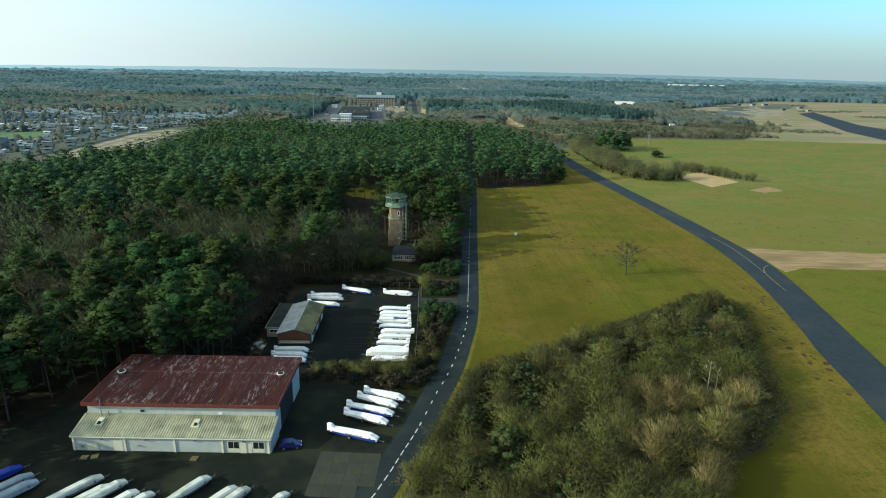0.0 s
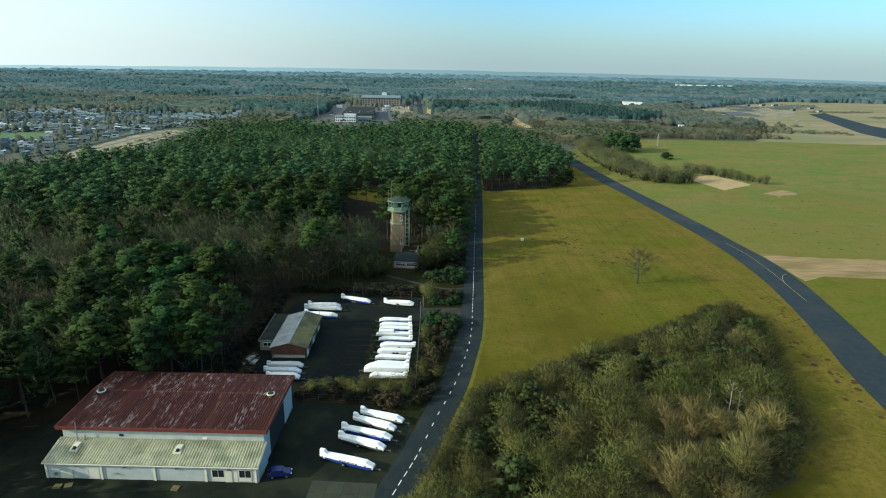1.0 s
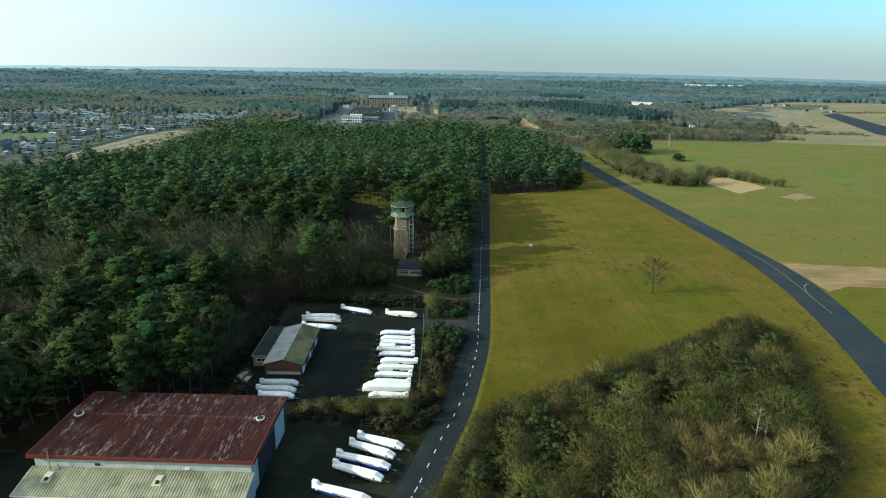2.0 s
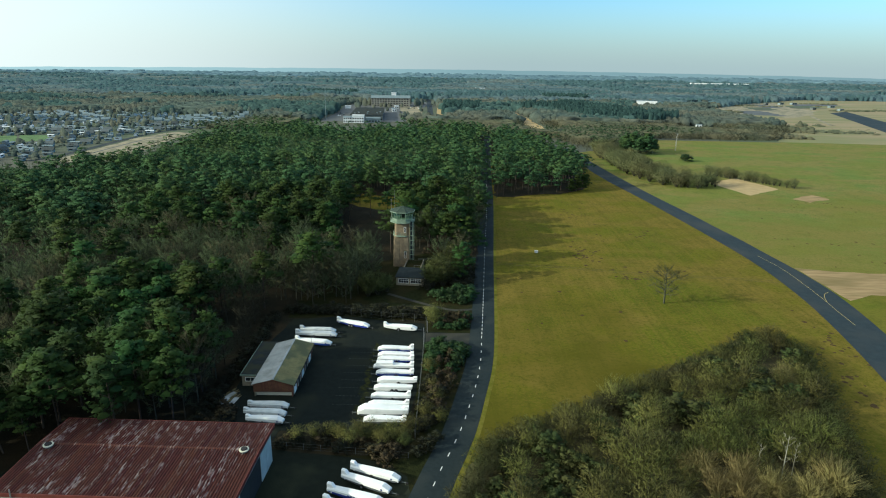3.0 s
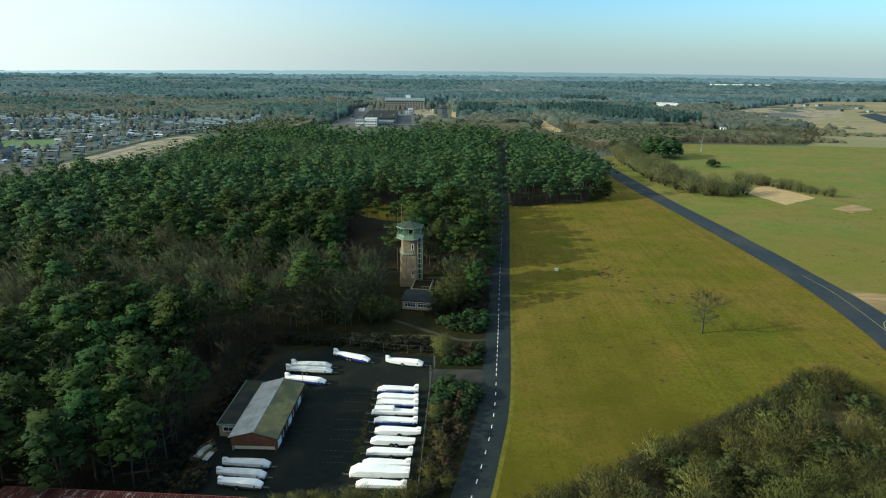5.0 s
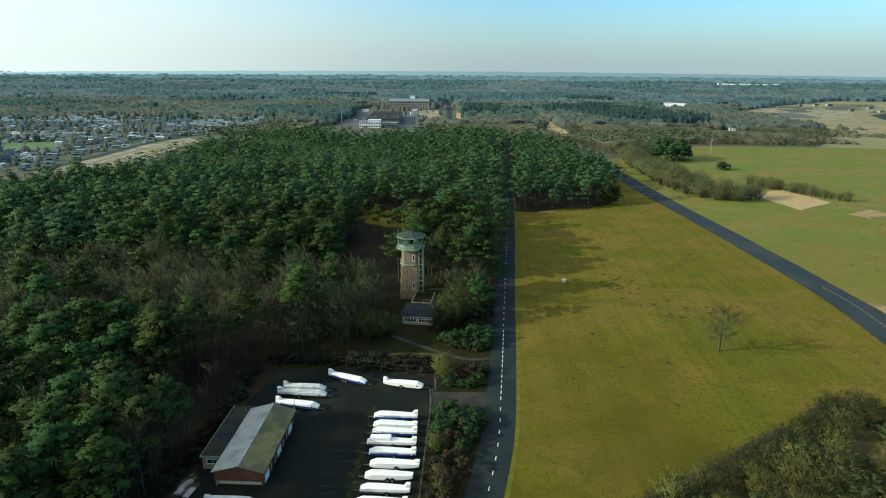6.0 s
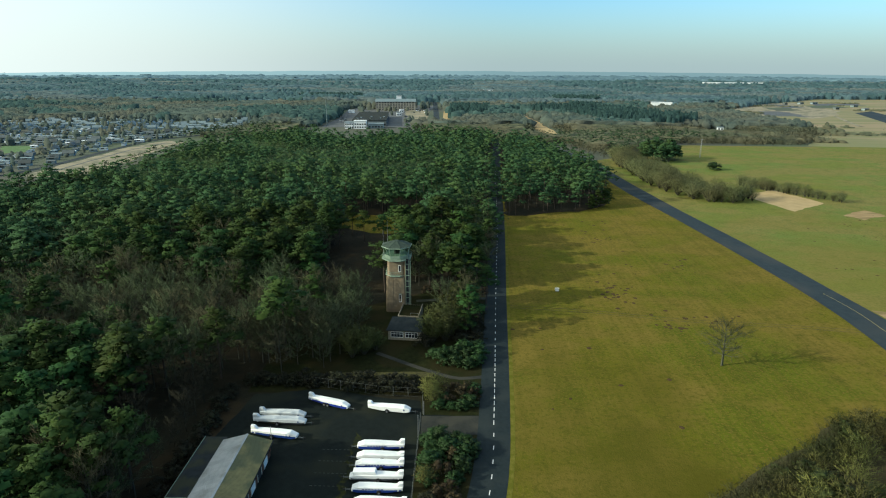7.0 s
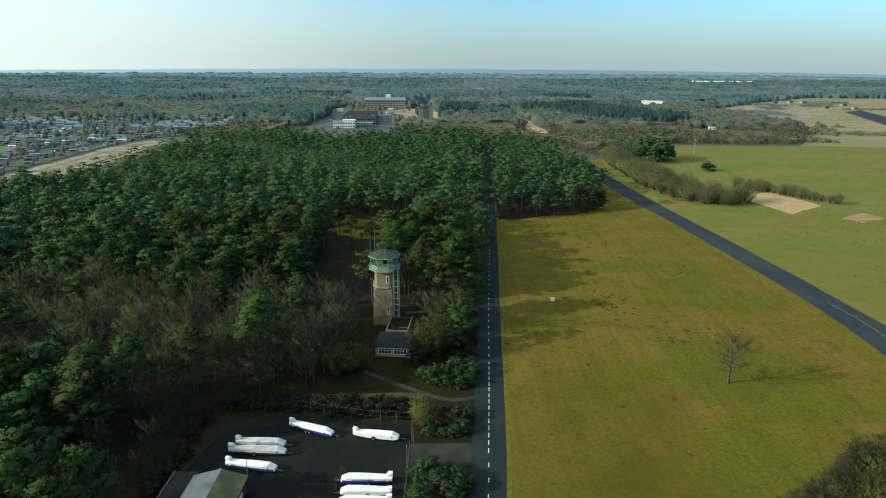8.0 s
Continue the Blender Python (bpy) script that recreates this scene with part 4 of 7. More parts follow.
    part("parapet", Shape().box(0, 0.2, 0, 9, 2.7, 3.1).box(5.4, 5.6, 0, 9, 2.7, 3.1).box(0.2, 5.4, 0, 0.2, 2.7, 3.1), BRICKPALE, a)
    part("rail", Shape().tube((3.4, 0.1, 3.9), (5.5, 0.1, 3.9), 0.04, 0.04, 5).tube((3.4, 0.1, 3.1), (3.4, 0.1, 3.9), 0.04, 0.04, 5).tube((5.5, 0.1, 3.1), (5.5, 0.1, 3.9), 0.04, 0.04, 5), STEEL, a)
    h = thing("hut", pose(-18.2, 205.0, 0, 0, 0, -5), "pale brick hut with dark hipped roof and white windows", "hut")
    W, D, Z = 8.4, 5.2, 2.75
    for b in ((0, W, 0, 0.25, 0, Z), (0, W, D - 0.25, D, 0, Z), (0, 0.25, 0.25, D - 0.25, 0, Z), (W - 0.25, W, 0.25, D - 0.25, 0, Z)):
        part("wall", Shape().box(*b), BRICKPALE, h)
    part("roof", Shape().add([(-0.4, -0.4, Z), (W + 0.4, -0.4, Z), (W + 0.4, D + 0.4, Z), (-0.4, D + 0.4, Z), (0.3, D - 0.6, Z + 1.7), (W - 0.3, D - 0.6, Z + 1.7)], [(3, 2, 1, 0), (0, 1, 5, 4), (1, 2, 5), (2, 3, 4, 5), (3, 0, 4)]), SLATE, h, "dark slate-grey roof")
    part("fascia", Shape().box(-0.45, W + 0.45, -0.48, -0.4, Z - 0.12, Z + 0.06), FELT, h)
    for x in (0.8, 4.5):
        w = window(h, x, x + 3.0, 0.85, 2.2, -0.04, WHITE, 3)
        part("glazing_bar", Shape().box(x, x + 3.0, -0.08, 0.0, 1.68, 1.75), WHITE, w)


hangar()
club_shed()
control_tower()


# ---- glider trailers ----
def trailer_meshes(L, wid, hgt, fin, skirt):
    z0 = 0.42
    body = Shape()

    def ring(x, w, b, t, c):
        return [(x, -w, b), (x, w, b), (x, w, t - c), (x, w - c * 1.1, t), (x, -w + c * 1.1, t), (x, -w, t - c)]

    w = wid / 2
    body.loft([ring(0, w * 0.74, z0 + 0.25, z0 + hgt * 0.76, 0.1), ring(0.08 * L, w * 0.82, z0 + 0.12, z0 + hgt * 0.8, 0.14), ring(0.35 * L, w * 0.95, z0, z0 + hgt * 0.9, 0.18),
               ring(0.62 * L, w, z0, z0 + hgt, 0.22), ring(0.86 * L, w, z0, z0 + hgt, 0.22), ring(0.985 * L, w * 0.86, z0 + 0.06, z0 + hgt * 0.56, 0.14), ring(L, w * 0.8, z0 + 0.12, z0 + hgt * 0.48, 0.1)])
    top = 0.4 if skirt is BLUE else 0.26
    low = Shape().loft([[(x, -ww, z0 + a), (x, ww, z0 + a), (x, ww, z0 + top), (x, -ww, z0 + top)] for x, ww, a in
                        ((0.02 * L, w * 0.78, 0.26), (0.1 * L, w * 0.83, 0.08), (0.35 * L, w * 0.97, -0.06), (0.62 * L, w * 1.015, -0.08), (0.9 * L, w * 1.0, -0.06), (0.975 * L, w * 0.92, 0.06))])
    finbox = Shape().loft([ring(-0.01 * L, 0.3, z0 + hgt * 0.5, z0 + hgt * 0.76 + fin * 1.3, 0.08), ring(0.07 * L, 0.36, z0 + hgt * 0.6, z0 + hgt * 0.76 + fin * 1.25, 0.1), ring(0.13 * L, 0.3, z0 + hgt * 0.6, z0 + hgt * 0.82, 0.06)])
    tyre = Shape().tube((0, -0.1, 0), (0, 0.1, 0), 0.33, 0.33, 14)
    rim = Shape().tube((0, -0.115, 0), (0, 0.115, 0), 0.19, 0.19, 10)
    guard = Shape().loft([[(0.42 * math.cos(a), y, 0.42 * math.sin(a)), (0.45 * math.cos(a), y, 0.45 * math.sin(a)), (0.45 * math.cos(a), y + 0.26, 0.45 * math.sin(a)), (0.42 * math.cos(a), y + 0.26, 0.42 * math.sin(a))] for y in (-0.13,) for a in [radians(10 + 20 * k) for k in range(9)]])
    bar = Shape().tube((L * 0.8, -w * 0.6, z0 - 0.05), (L + 1.2, 0, z0 - 0.02), 0.05, 0.05, 6).tube((L * 0.8, w * 0.6, z0 - 0.05), (L + 1.2, 0, z0 - 0.02), 0.05, 0.05, 6).tube((L + 1.05, 0, 0.05), (L + 1.05, 0, z0 + 0.25), 0.04, 0.04, 6)
    hitch = Shape().box(L + 1.15, L + 1.5, -0.07, 0.07, z0 - 0.1, z0 + 0.06)
    jack = Shape().tube((L * 0.1, 0, 0.05), (L * 0.1, 0, z0 + 0.3), 0.04, 0.04, 6)
    seam = Shape().box(0.84 * L, 0.85 * L, -w * 0.99, w * 0.99, z0 + 0.2, z0 + hgt + 0.0)
    return dict(body=body, low=low, fin=finbox, tyre=tyre, rim=rim, guard=guard, bar=bar, hitch=hitch, jack=jack, seam=seam), (L, w, z0, hgt)


def trailer(a, b, label, material=WHITE, skirt=BLUE, hgt=1.06, wid=1.5, fin=0.55, axles=1, bars=False, cover=False):
    """A closed glider trailer lying from its tail end a to its nose b."""
    a, b = Vector(a), Vector(b)
    L = (b - a).length
    sh, (L, w, z0, hgt) = trailer_meshes(L, wid, hgt, fin, skirt)
    t = thing("glider_trailer", pose(a.x, a.y, 0.05, 0, 0, math.degrees(math.atan2(b.y - a.y, b.x - a.x))), label, "trailer", "parked glider trailers")
    part("body", sh["body"], material, t)
    part("lower_body", sh["low"], skirt, t)
    part("fin_box", sh["fin"], material, t)
    for x in ([0.46 * L] if axles == 1 else [0.42 * L, 0.42 * L + 0.8]):
        for y in (-w - 0.06, w + 0.06):
            wh = part("wheel", sh["tyre"], RUBBER, t, m=pose(x, y, 0.33))
            part("rim", sh["rim"], STEEL, wh)
            part("mudguard", sh["guard"], RUBBER, t, m=pose(x, y, 0.33))
    part("drawbar", sh["bar"], FENCEWIRE, t)
    part("hitch", sh["hitch"], RUBBER, t)
    part("prop_stand", sh["jack"], FENCEWIRE, t)
    if bars:
        for side in (-1, 1):
            s = Shape()
            for k in range(7):
                x = L * 0.38 + k * 0.5
                s.box(x, x + 0.38, side * w - 0.02 * side, side * (w + 0.03), z0 + hgt * 0.45, z0 + hgt * 0.58)
            part("lettering", s, DARKBAR, t)
    if cover:
        part("raised_cover", Shape().loft([[(x, -w * 0.85, z0 + hgt * 0.8), (x, w * 0.85, z0 + hgt * 0.8), (x, w * 0.85, zt), (x, -w * 0.85, zt)] for x, zt in ((L * 0.5, z0 + hgt * 1.15), (L * 0.52, z0 + hgt * 1.42), (L * 0.93, z0 + hgt * 1.34))]), material, t, "white raised cover over the front half")
    part("marker", Shape().tube((L * 0.86, -w * 0.985, z0 + hgt * 0.45), (L * 0.86, -w - 0.03, z0 + hgt * 0.45), 0.16, 0.16, 10), DARKBAR, t)
    return t


# beside the hangar: tails away from the road
for a, b, c in (((-22.5, 101.2), (-12.9, 98.0), 1), ((-20.2, 106.6), (-11.6, 103.3), 0), ((-20.1, 109.4), (-10.7, 106.3), 1), ((-18.4, 112.8), (-10.2, 109.3), 0), ((-17.3, 115.0), (-8.9, 112.0), 0)):
    trailer(a, b, "white glider trailer with blue underside near the hangar" if c else "white glider trailer parked near the hangar", skirt=BLUE if c else SKIRT, bars=bool(c))
# the long row in the park: tails towards the road
for ax, bx, y, h, sk, f, ax2, ly in ((-9.2, -17.4, 129.3, 1.25, SKIRT, 0.4, 1, "white glider trailer at the end of the row"), (-9.0, -18.9, 132.2, 1.9, SKIRT, 0.3, 1, "tall wide white glider trailer in the row"),
                                 (-9.1, -17.3, 134.8, 1.2, SKIRT, 0.5, 1, ""), (-9.0, -17.1, 137.9, 1.25, SKIRT, 0.65, 1, ""), (-8.9, -16.9, 141.3, 1.3, WHITE, 0.1, 2, "white twin-axle glider trailer in the row"), (-8.1, -16.6, 144.4, 1.3, WHITE, 0.35, 1, ""),
                                 (-9.0, -17.3, 147.7, 1.25, BLUE, 0.5, 1, "white glider trailer with blue underside in the row"), (-9.2, -18.2, 150.7, 1.25, SKIRT, 0.55, 1, ""), (-9.4, -17.8, 153.9, 1.25, BLUE, 0.6, 1, "white glider trailer with blue underside in the row"), (-9.6, -17.9, 156.2, 1.3, WHITE, 0.3, 1, ""), (-9.8, -18.3, 159.3, 1.3, BLUE, 0.65, 1, "white glider trailer with blue underside in the row")):
    trailer((ax, y), (bx, y - 0.1), ly or "white glider trailer parked in the row", skirt=sk, hgt=h * 0.84, wid=2.2 if h > 1.5 else 1.5, fin=f, axles=ax2, bars=sk is BLUE, cover=y == 150.7)
# along the back of the park
trailer((-30.9, 175.2), (-22.2, 172.0), "white glider trailer with blue underside by the back hedge", bars=False, axles=2)
trailer((-18.3, 172.4), (-9.7, 171.2), "white glider trailer by the back hedge", skirt=WHITE)
# GREYW puts the trees' shade into the colour of two back trailers
for a, b, m2, sk in (((-39.3, 169.2), (-30.2, 168.7), GREYW, GREYW), ((-39.8, 166.8), (-29.5, 166.4), GREYW, FELT), ((-38.9, 163.0), (-29.9, 161.6), WHITE, BLUE)):
    trailer(a, b, "glider trailer under the trees, greyed in colour for the shade" if m2 is GREYW else "white glider trailer with blue underside under the trees", material=m2, skirt=sk)
# in front of the clubhouse
for a, b in (((-40.9, 133.6), (-32.8, 133.3)), ((-40.9, 131.1), (-32.6, 130.5)), ((-39.7, 128.7), (-32.4, 128.1))):
    trailer(a, b, "greyish white glider trailer beside the clubhouse", material=GREYW if b[1] > 130 else WHITE, skirt=SKIRT, fin=0.3)
# the row south of the hangar
for ax, ay, bx, by, m2 in ((-79, 79.6, -71.6, 89.2, BLUE), (-75.5, 77.5, -68.5, 87.2, TARP), (-73.3, 76.6, -66.7, 85.6, TARP), (-63.6, 78.6, -57.0, 86.9, DULLWHITE), (-60.4, 77.2, -54.4, 84.6, DULLWHITE), (-58.4, 78.0, -52.6, 85.8, DULLWHITE), (-54.9, 75.8, -49.6, 83.4, DULLWHITE), (-52.2, 75.0, -47.0, 83.0, DULLWHITE),
                           (-44.9, 79.0, -39.6, 87.0, DULLWHITE), (-39.8, 76.8, -34.4, 84.6, DULLWHITE), (-37.4, 76.6, -32.4, 84.4, DULLWHITE), (-30.8, 75.0, -25.9, 83.3, DULLWHITE)):
    trailer((ax, ay), (bx, by), {"blue_paint": "blue glider trailer in the row south of the hangar", "faded_tarpaulin": "weathered blue-grey glider trailer in the row south of the hangar"}.get(m2.name, "weathered off-white glider trailer in the row south of the hangar"), material=m2, skirt=SKIRT if m2 is DULLWHITE else m2, fin=0.2)
trailer((-68.4, 103.5), (-70.4, 111.6), "white glider trailer behind the hangar's corner", fin=0.2)


def pallet(x, y, turn):
    p = thing("timber_pallet", pose(x, y, 0.06, 0, 0, turn), "timber pallet standing in for a bare yellowish patch by the hangar", "pallet", "pallets")
    for k in range(6):
        part("board", Shape().box(-0.6, 0.6, -0.55 + 0.2 * k, -0.42 + 0.2 * k, 0.12, 0.15), PALLETWOOD, p)
    for y0 in (-0.5, 0.0, 0.5):
        part("bearer", Shape().box(-0.6, 0.6, y0 - 0.05, y0 + 0.05, 0, 0.12), PALLETWOOD, p)


# made-up pallets in place of two bare patches of ground
for x, y, a in ((-63.2, 92.6, 6), (-61.6, 92.9, 20), (-44.3, 92.6, -4)):
    pallet(x, y, a)


def timber_pile(x, y, turn):
    p = thing("timber_pile", pose(x, y, 0.06, 0, 0, turn), "untidy pile of boards and grey sheets beside the clubhouse", "timber pile", "timber piles")
    r = random.Random(int(x * 10))
    for k in range(7):
        a, o, z = r.uniform(-0.18, 0.18), -0.7 + 0.22 * k, 0.03 + 0.06 * (k % 3)
        part("plank", Shape().box(-1.7, 1.7 + r.uniform(-0.5, 0.3), -0.09, 0.09, 0, 0.05), PALLETWOOD, p, m=pose(0, o, z, 0, 0, math.degrees(a)))
    part("sheet", Shape().box(-1.2, 1.2, -0.5, 0.5, 0.22, 0.25), GREYROOF, p, m=pose(-0.6, -0.9, 0, 4, 0, 12))


for x, y, a in ((-47.0, 136.4, 62), (-45.2, 136.6, 70), (-46.4, 138.8, 55)):
    timber_pile(x, y, a)


def car():
    c = thing("car", pose(-30.3, 96.0, 0.05, 0, 0, 8), "small dark blue hatchback parked beside the hangar", "car")
    prof = [(0, 0.35), (0.05, 0.75), (0.25, 0.95), (0.55, 1.4), (1.0, 1.48), (2.2, 1.45), (2.75, 1.0), (3.6, 0.88), (3.8, 0.65), (3.8, 0.32)]
    s = Shape()
    n = len(prof)
    ring = lambda y, k: [(x if z < 1.0 else 1.7 + (x - 1.7) * k, y * (1 if z < 1.0 else 0.86), z) for x, z in prof]
    s.add(ring(-0.8, 1) + ring(0.8, 1), [tuple(range(n)), tuple(range(n, 2 * n))[::-1]] + [(i, n + i, n + (i + 1) % n, (i + 1) % n) for i in range(n)])
    part("body", s, CARBLUE, c)
    for y in (-0.775, 0.745):
        part("side_window", Shape().add([(0.5, y, 1.0), (2.55, y, 1.0), (2.1, y * 0.93, 1.36), (0.75, y * 0.93, 1.36), (0.5, y + 0.03, 1.0), (2.55, y + 0.03, 1.0), (2.1, y * 0.93 + 0.03, 1.36), (0.75, y * 0.93 + 0.03, 1.36)], [(0, 1, 2, 3), (7, 6, 5, 4), (0, 4, 5, 1), (1, 5, 6, 2), (2, 6, 7, 3), (3, 7, 4, 0)]), GLASS, c)
    part("windscreen", Shape().add([(2.3, -0.6, 1.41), (2.3, 0.6, 1.41), (2.74, 0.66, 1.04), (2.74, -0.66, 1.04), (2.33, -0.6, 1.43), (2.33, 0.6, 1.43), (2.78, 0.66, 1.06), (2.78, -0.66, 1.06)], [(4, 7, 6, 5), (0, 1, 2, 3), (0, 4, 5, 1), (1, 5, 6, 2), (2, 6, 7, 3), (3, 7, 4, 0)]), GLASS, c)
    part("rear_window", Shape().box(0.24, 0.3, -0.6, 0.6, 1.02, 1.3), GLASS, c, m=pose(0.0, 0, 0.0))
    for x in (0.75, 3.05):
        for y in (-0.78, 0.78):
            w = part("wheel", Shape().tube((x, y - 0.09, 0.31), (x, y + 0.09, 0.31), 0.31, 0.31, 14), RUBBER, c)
            part("rim", Shape().tube((x, y - 0.1, 0.31), (x, y + 0.1, 0.31), 0.18, 0.18, 10), STEEL, w)
    for y in (-0.55, 0.55):
        part("headlight", Shape().box(3.74, 3.83, y - 0.17, y + 0.17, 0.66, 0.8), WHITE, c)
        part("tail_light", Shape().box(-0.02, 0.08, y - 0.12, y + 0.12, 0.72, 0.95), REDTRIM, c)


car()


# ---- plants: templates ----
def tris_around(g, centres, radii, count, size, flat=0.55, up=0.0, level=0.6, slim=0.4, outward=None):
    """Small leaf triangles scattered in flattened clumps."""
    n = len(centres) * count
    c = np.repeat(centres, count, 0)
    r = np.repeat(radii, count)[:, None]
    d = g.normal(size=(n, 3))
    d /= np.linalg.norm(d, axis=1, keepdims=True)
    p = c + d * r * g.uniform(0.45, 1.0, (n, 1)) * np.array([1, 1, flat])
    a = g.normal(size=(n, 3)) + d * 0.3
    a[:, 2] = a[:, 2] * level + up
    a /= np.linalg.norm(a, axis=1, keepdims=True)
    w = g.normal(size=(n, 3)) * level + d * 0.5 * (1 - level)
    w[:, 2] += 1.6 * (1 - level)
    b = np.cross(a, w)
    b /= np.linalg.norm(b, axis=1, keepdims=True)
    s = size * g.uniform(0.6, 1.3, (n, 1))
    v = np.stack([p - a * s * 0.5 - b * s * slim, p - a * s * 0.5 + b * s * slim, p + a * s * 0.7], 1).reshape(-1, 3)
    if outward is None:
        soft = d * 0.8 + 0.25 * (c - c.mean(0)) + g.normal(0, 0.2, d.shape) + np.array([0, 0, 0.3])
    else:
        soft = d * 0.4 + 0.8 * np.repeat(outward, count, 0) + g.normal(0, 0.16, d.shape) + np.array([0, 0, 0.15])
    soft /= np.linalg.norm(soft, axis=1, keepdims=True)
    q = v.reshape(-1, 3, 3)
    turn = (np.cross(q[:, 1] - q[:, 0], q[:, 2] - q[:, 0]) * soft).sum(1) < 0
    q[turn] = q[turn][:, [0, 2, 1]]
    return q.reshape(-1, 3), np.arange(3 * n).reshape(-1, 3), np.repeat(soft, 3, 0)


def limbs(segments, n=4):
    """Tapered tubes as arrays: rows of start, end, radius at both."""
    vs, fs = [], []
    k = 0
    for a, b, r0, r1 in segments:
        a, b = np.array(a, float), np.array(b, float)
        d = (b - a) / (np.linalg.norm(b - a) + 1e-9)
        u = np.cross(d, (0, 0, 1) if abs(d[2]) < 0.9 else (1, 0, 0))
        u /= np.linalg.norm(u)
        w = np.cross(d, u)
        ring = [math.cos(2 * math.pi * i / n) * u + math.sin(2 * math.pi * i / n) * w for i in range(n)]
        vs += [a + q * r0 for q in ring] + [b + q * r1 for q in ring]
        for i in range(n):
            j = (i + 1) % n
            fs += [(k + i, k + j, k + n + j), (k + i, k + n + j, k + n + i)]
        k += 2 * n
    return np.array(vs), np.array(fs)


def slivers(g, starts, dirs, lengths, width):
    """Thin twigs, each one narrow triangle."""
    n = len(starts)
    side = np.cross(dirs, g.normal(size=(n, 3)))
    side /= np.linalg.norm(side, axis=1, keepdims=True) + 1e-9
    v = np.stack([starts - side * width / 2, starts + side * width / 2, starts + dirs * lengths[:, None]], 1).reshape(-1, 3)
    return v, np.arange(3 * n).reshape(-1, 3)


def puffs(g, centres, radii, flat=0.5, seg=6, lift=0.25, outward=None):
    """Uneven little domes, the dense hearts of leaf clumps, with soft shading."""
    rings = [(1.0, 0.0, 1), (0.62, 0.8, seg), (-0.12, 1.0, seg)]
    vs, ns, fs = [], [], []
    k = 0
    mid = centres.mean(0)
    for number, (c, r) in enumerate(zip(centres, radii)):
        a0 = g.uniform(0, 6.28)
        d = np.array([(rr * math.cos(a0 + 6.283 * (i + 0.5 * j) / n), rr * math.sin(a0 + 6.283 * (i + 0.5 * j) / n), z) for j, (z, rr, n) in enumerate(rings) for i in range(n)])
        q = d * g.uniform(0.5, 1.35, (len(d), 1))
        vs.append(c + q * r * np.array([1, 1, flat]))
        if outward is None:
            nn = d * np.array([0.8, 0.8, 0.6]) + 0.14 * (c - mid) + g.normal(0, 0.22, d.shape) + np.array([0, 0, lift])
        else:
            nn = d * 0.45 + 0.8 * outward[number] + g.normal(0, 0.14, d.shape) + np.array([0, 0, lift])
        ns.append(nn)
        for i in range(seg):
            j = (i + 1) % seg
            fs += [(k, k + 1 + i, k + 1 + j), (k + 1 + i, k + 1 + seg + i, k + 1 + j), (k + 1 + j, k + 1 + seg + i, k + 1 + seg + j)]
        k += 1 + 2 * seg
    ns = np.concatenate(ns)
    ns /= np.linalg.norm(ns, axis=1, keepdims=True)
    return np.concatenate(vs), np.array(fs), ns


def merged(*sets):
    """Several sets of vertices, triangles and normals as one."""
    vs, fs, ns, k = [], [], [], 0
    for v, f, n in sets:
        vs.append(v)
        fs.append(f + k)
        ns.append(n)
        k += len(v)
    return np.concatenate(vs), np.concatenate(fs), np.concatenate(ns)


def soften(v, centre, reach, g=None, rough=0.35):
    """Gives loose triangles the shading of the round crown that they fill."""
    q = v.reshape(-1, 3, 3)
    n = (q.mean(1) - np.array(centre)) / np.array(reach)
    n = n * 0.9 + np.array([0, 0, 0.45])
    if g is not None:
        n += g.normal(0, rough, n.shape)
    n /= np.linalg.norm(n, axis=1, keepdims=True) + 1e-9
    turn = (np.cross(q[:, 1] - q[:, 0], q[:, 2] - q[:, 0]) * n).sum(1) < 0
    q[turn] = q[turn][:, [0, 2, 1]]
    return q.reshape(-1, 3), np.arange(len(v)).reshape(-1, 3), np.repeat(n, 3, 0)


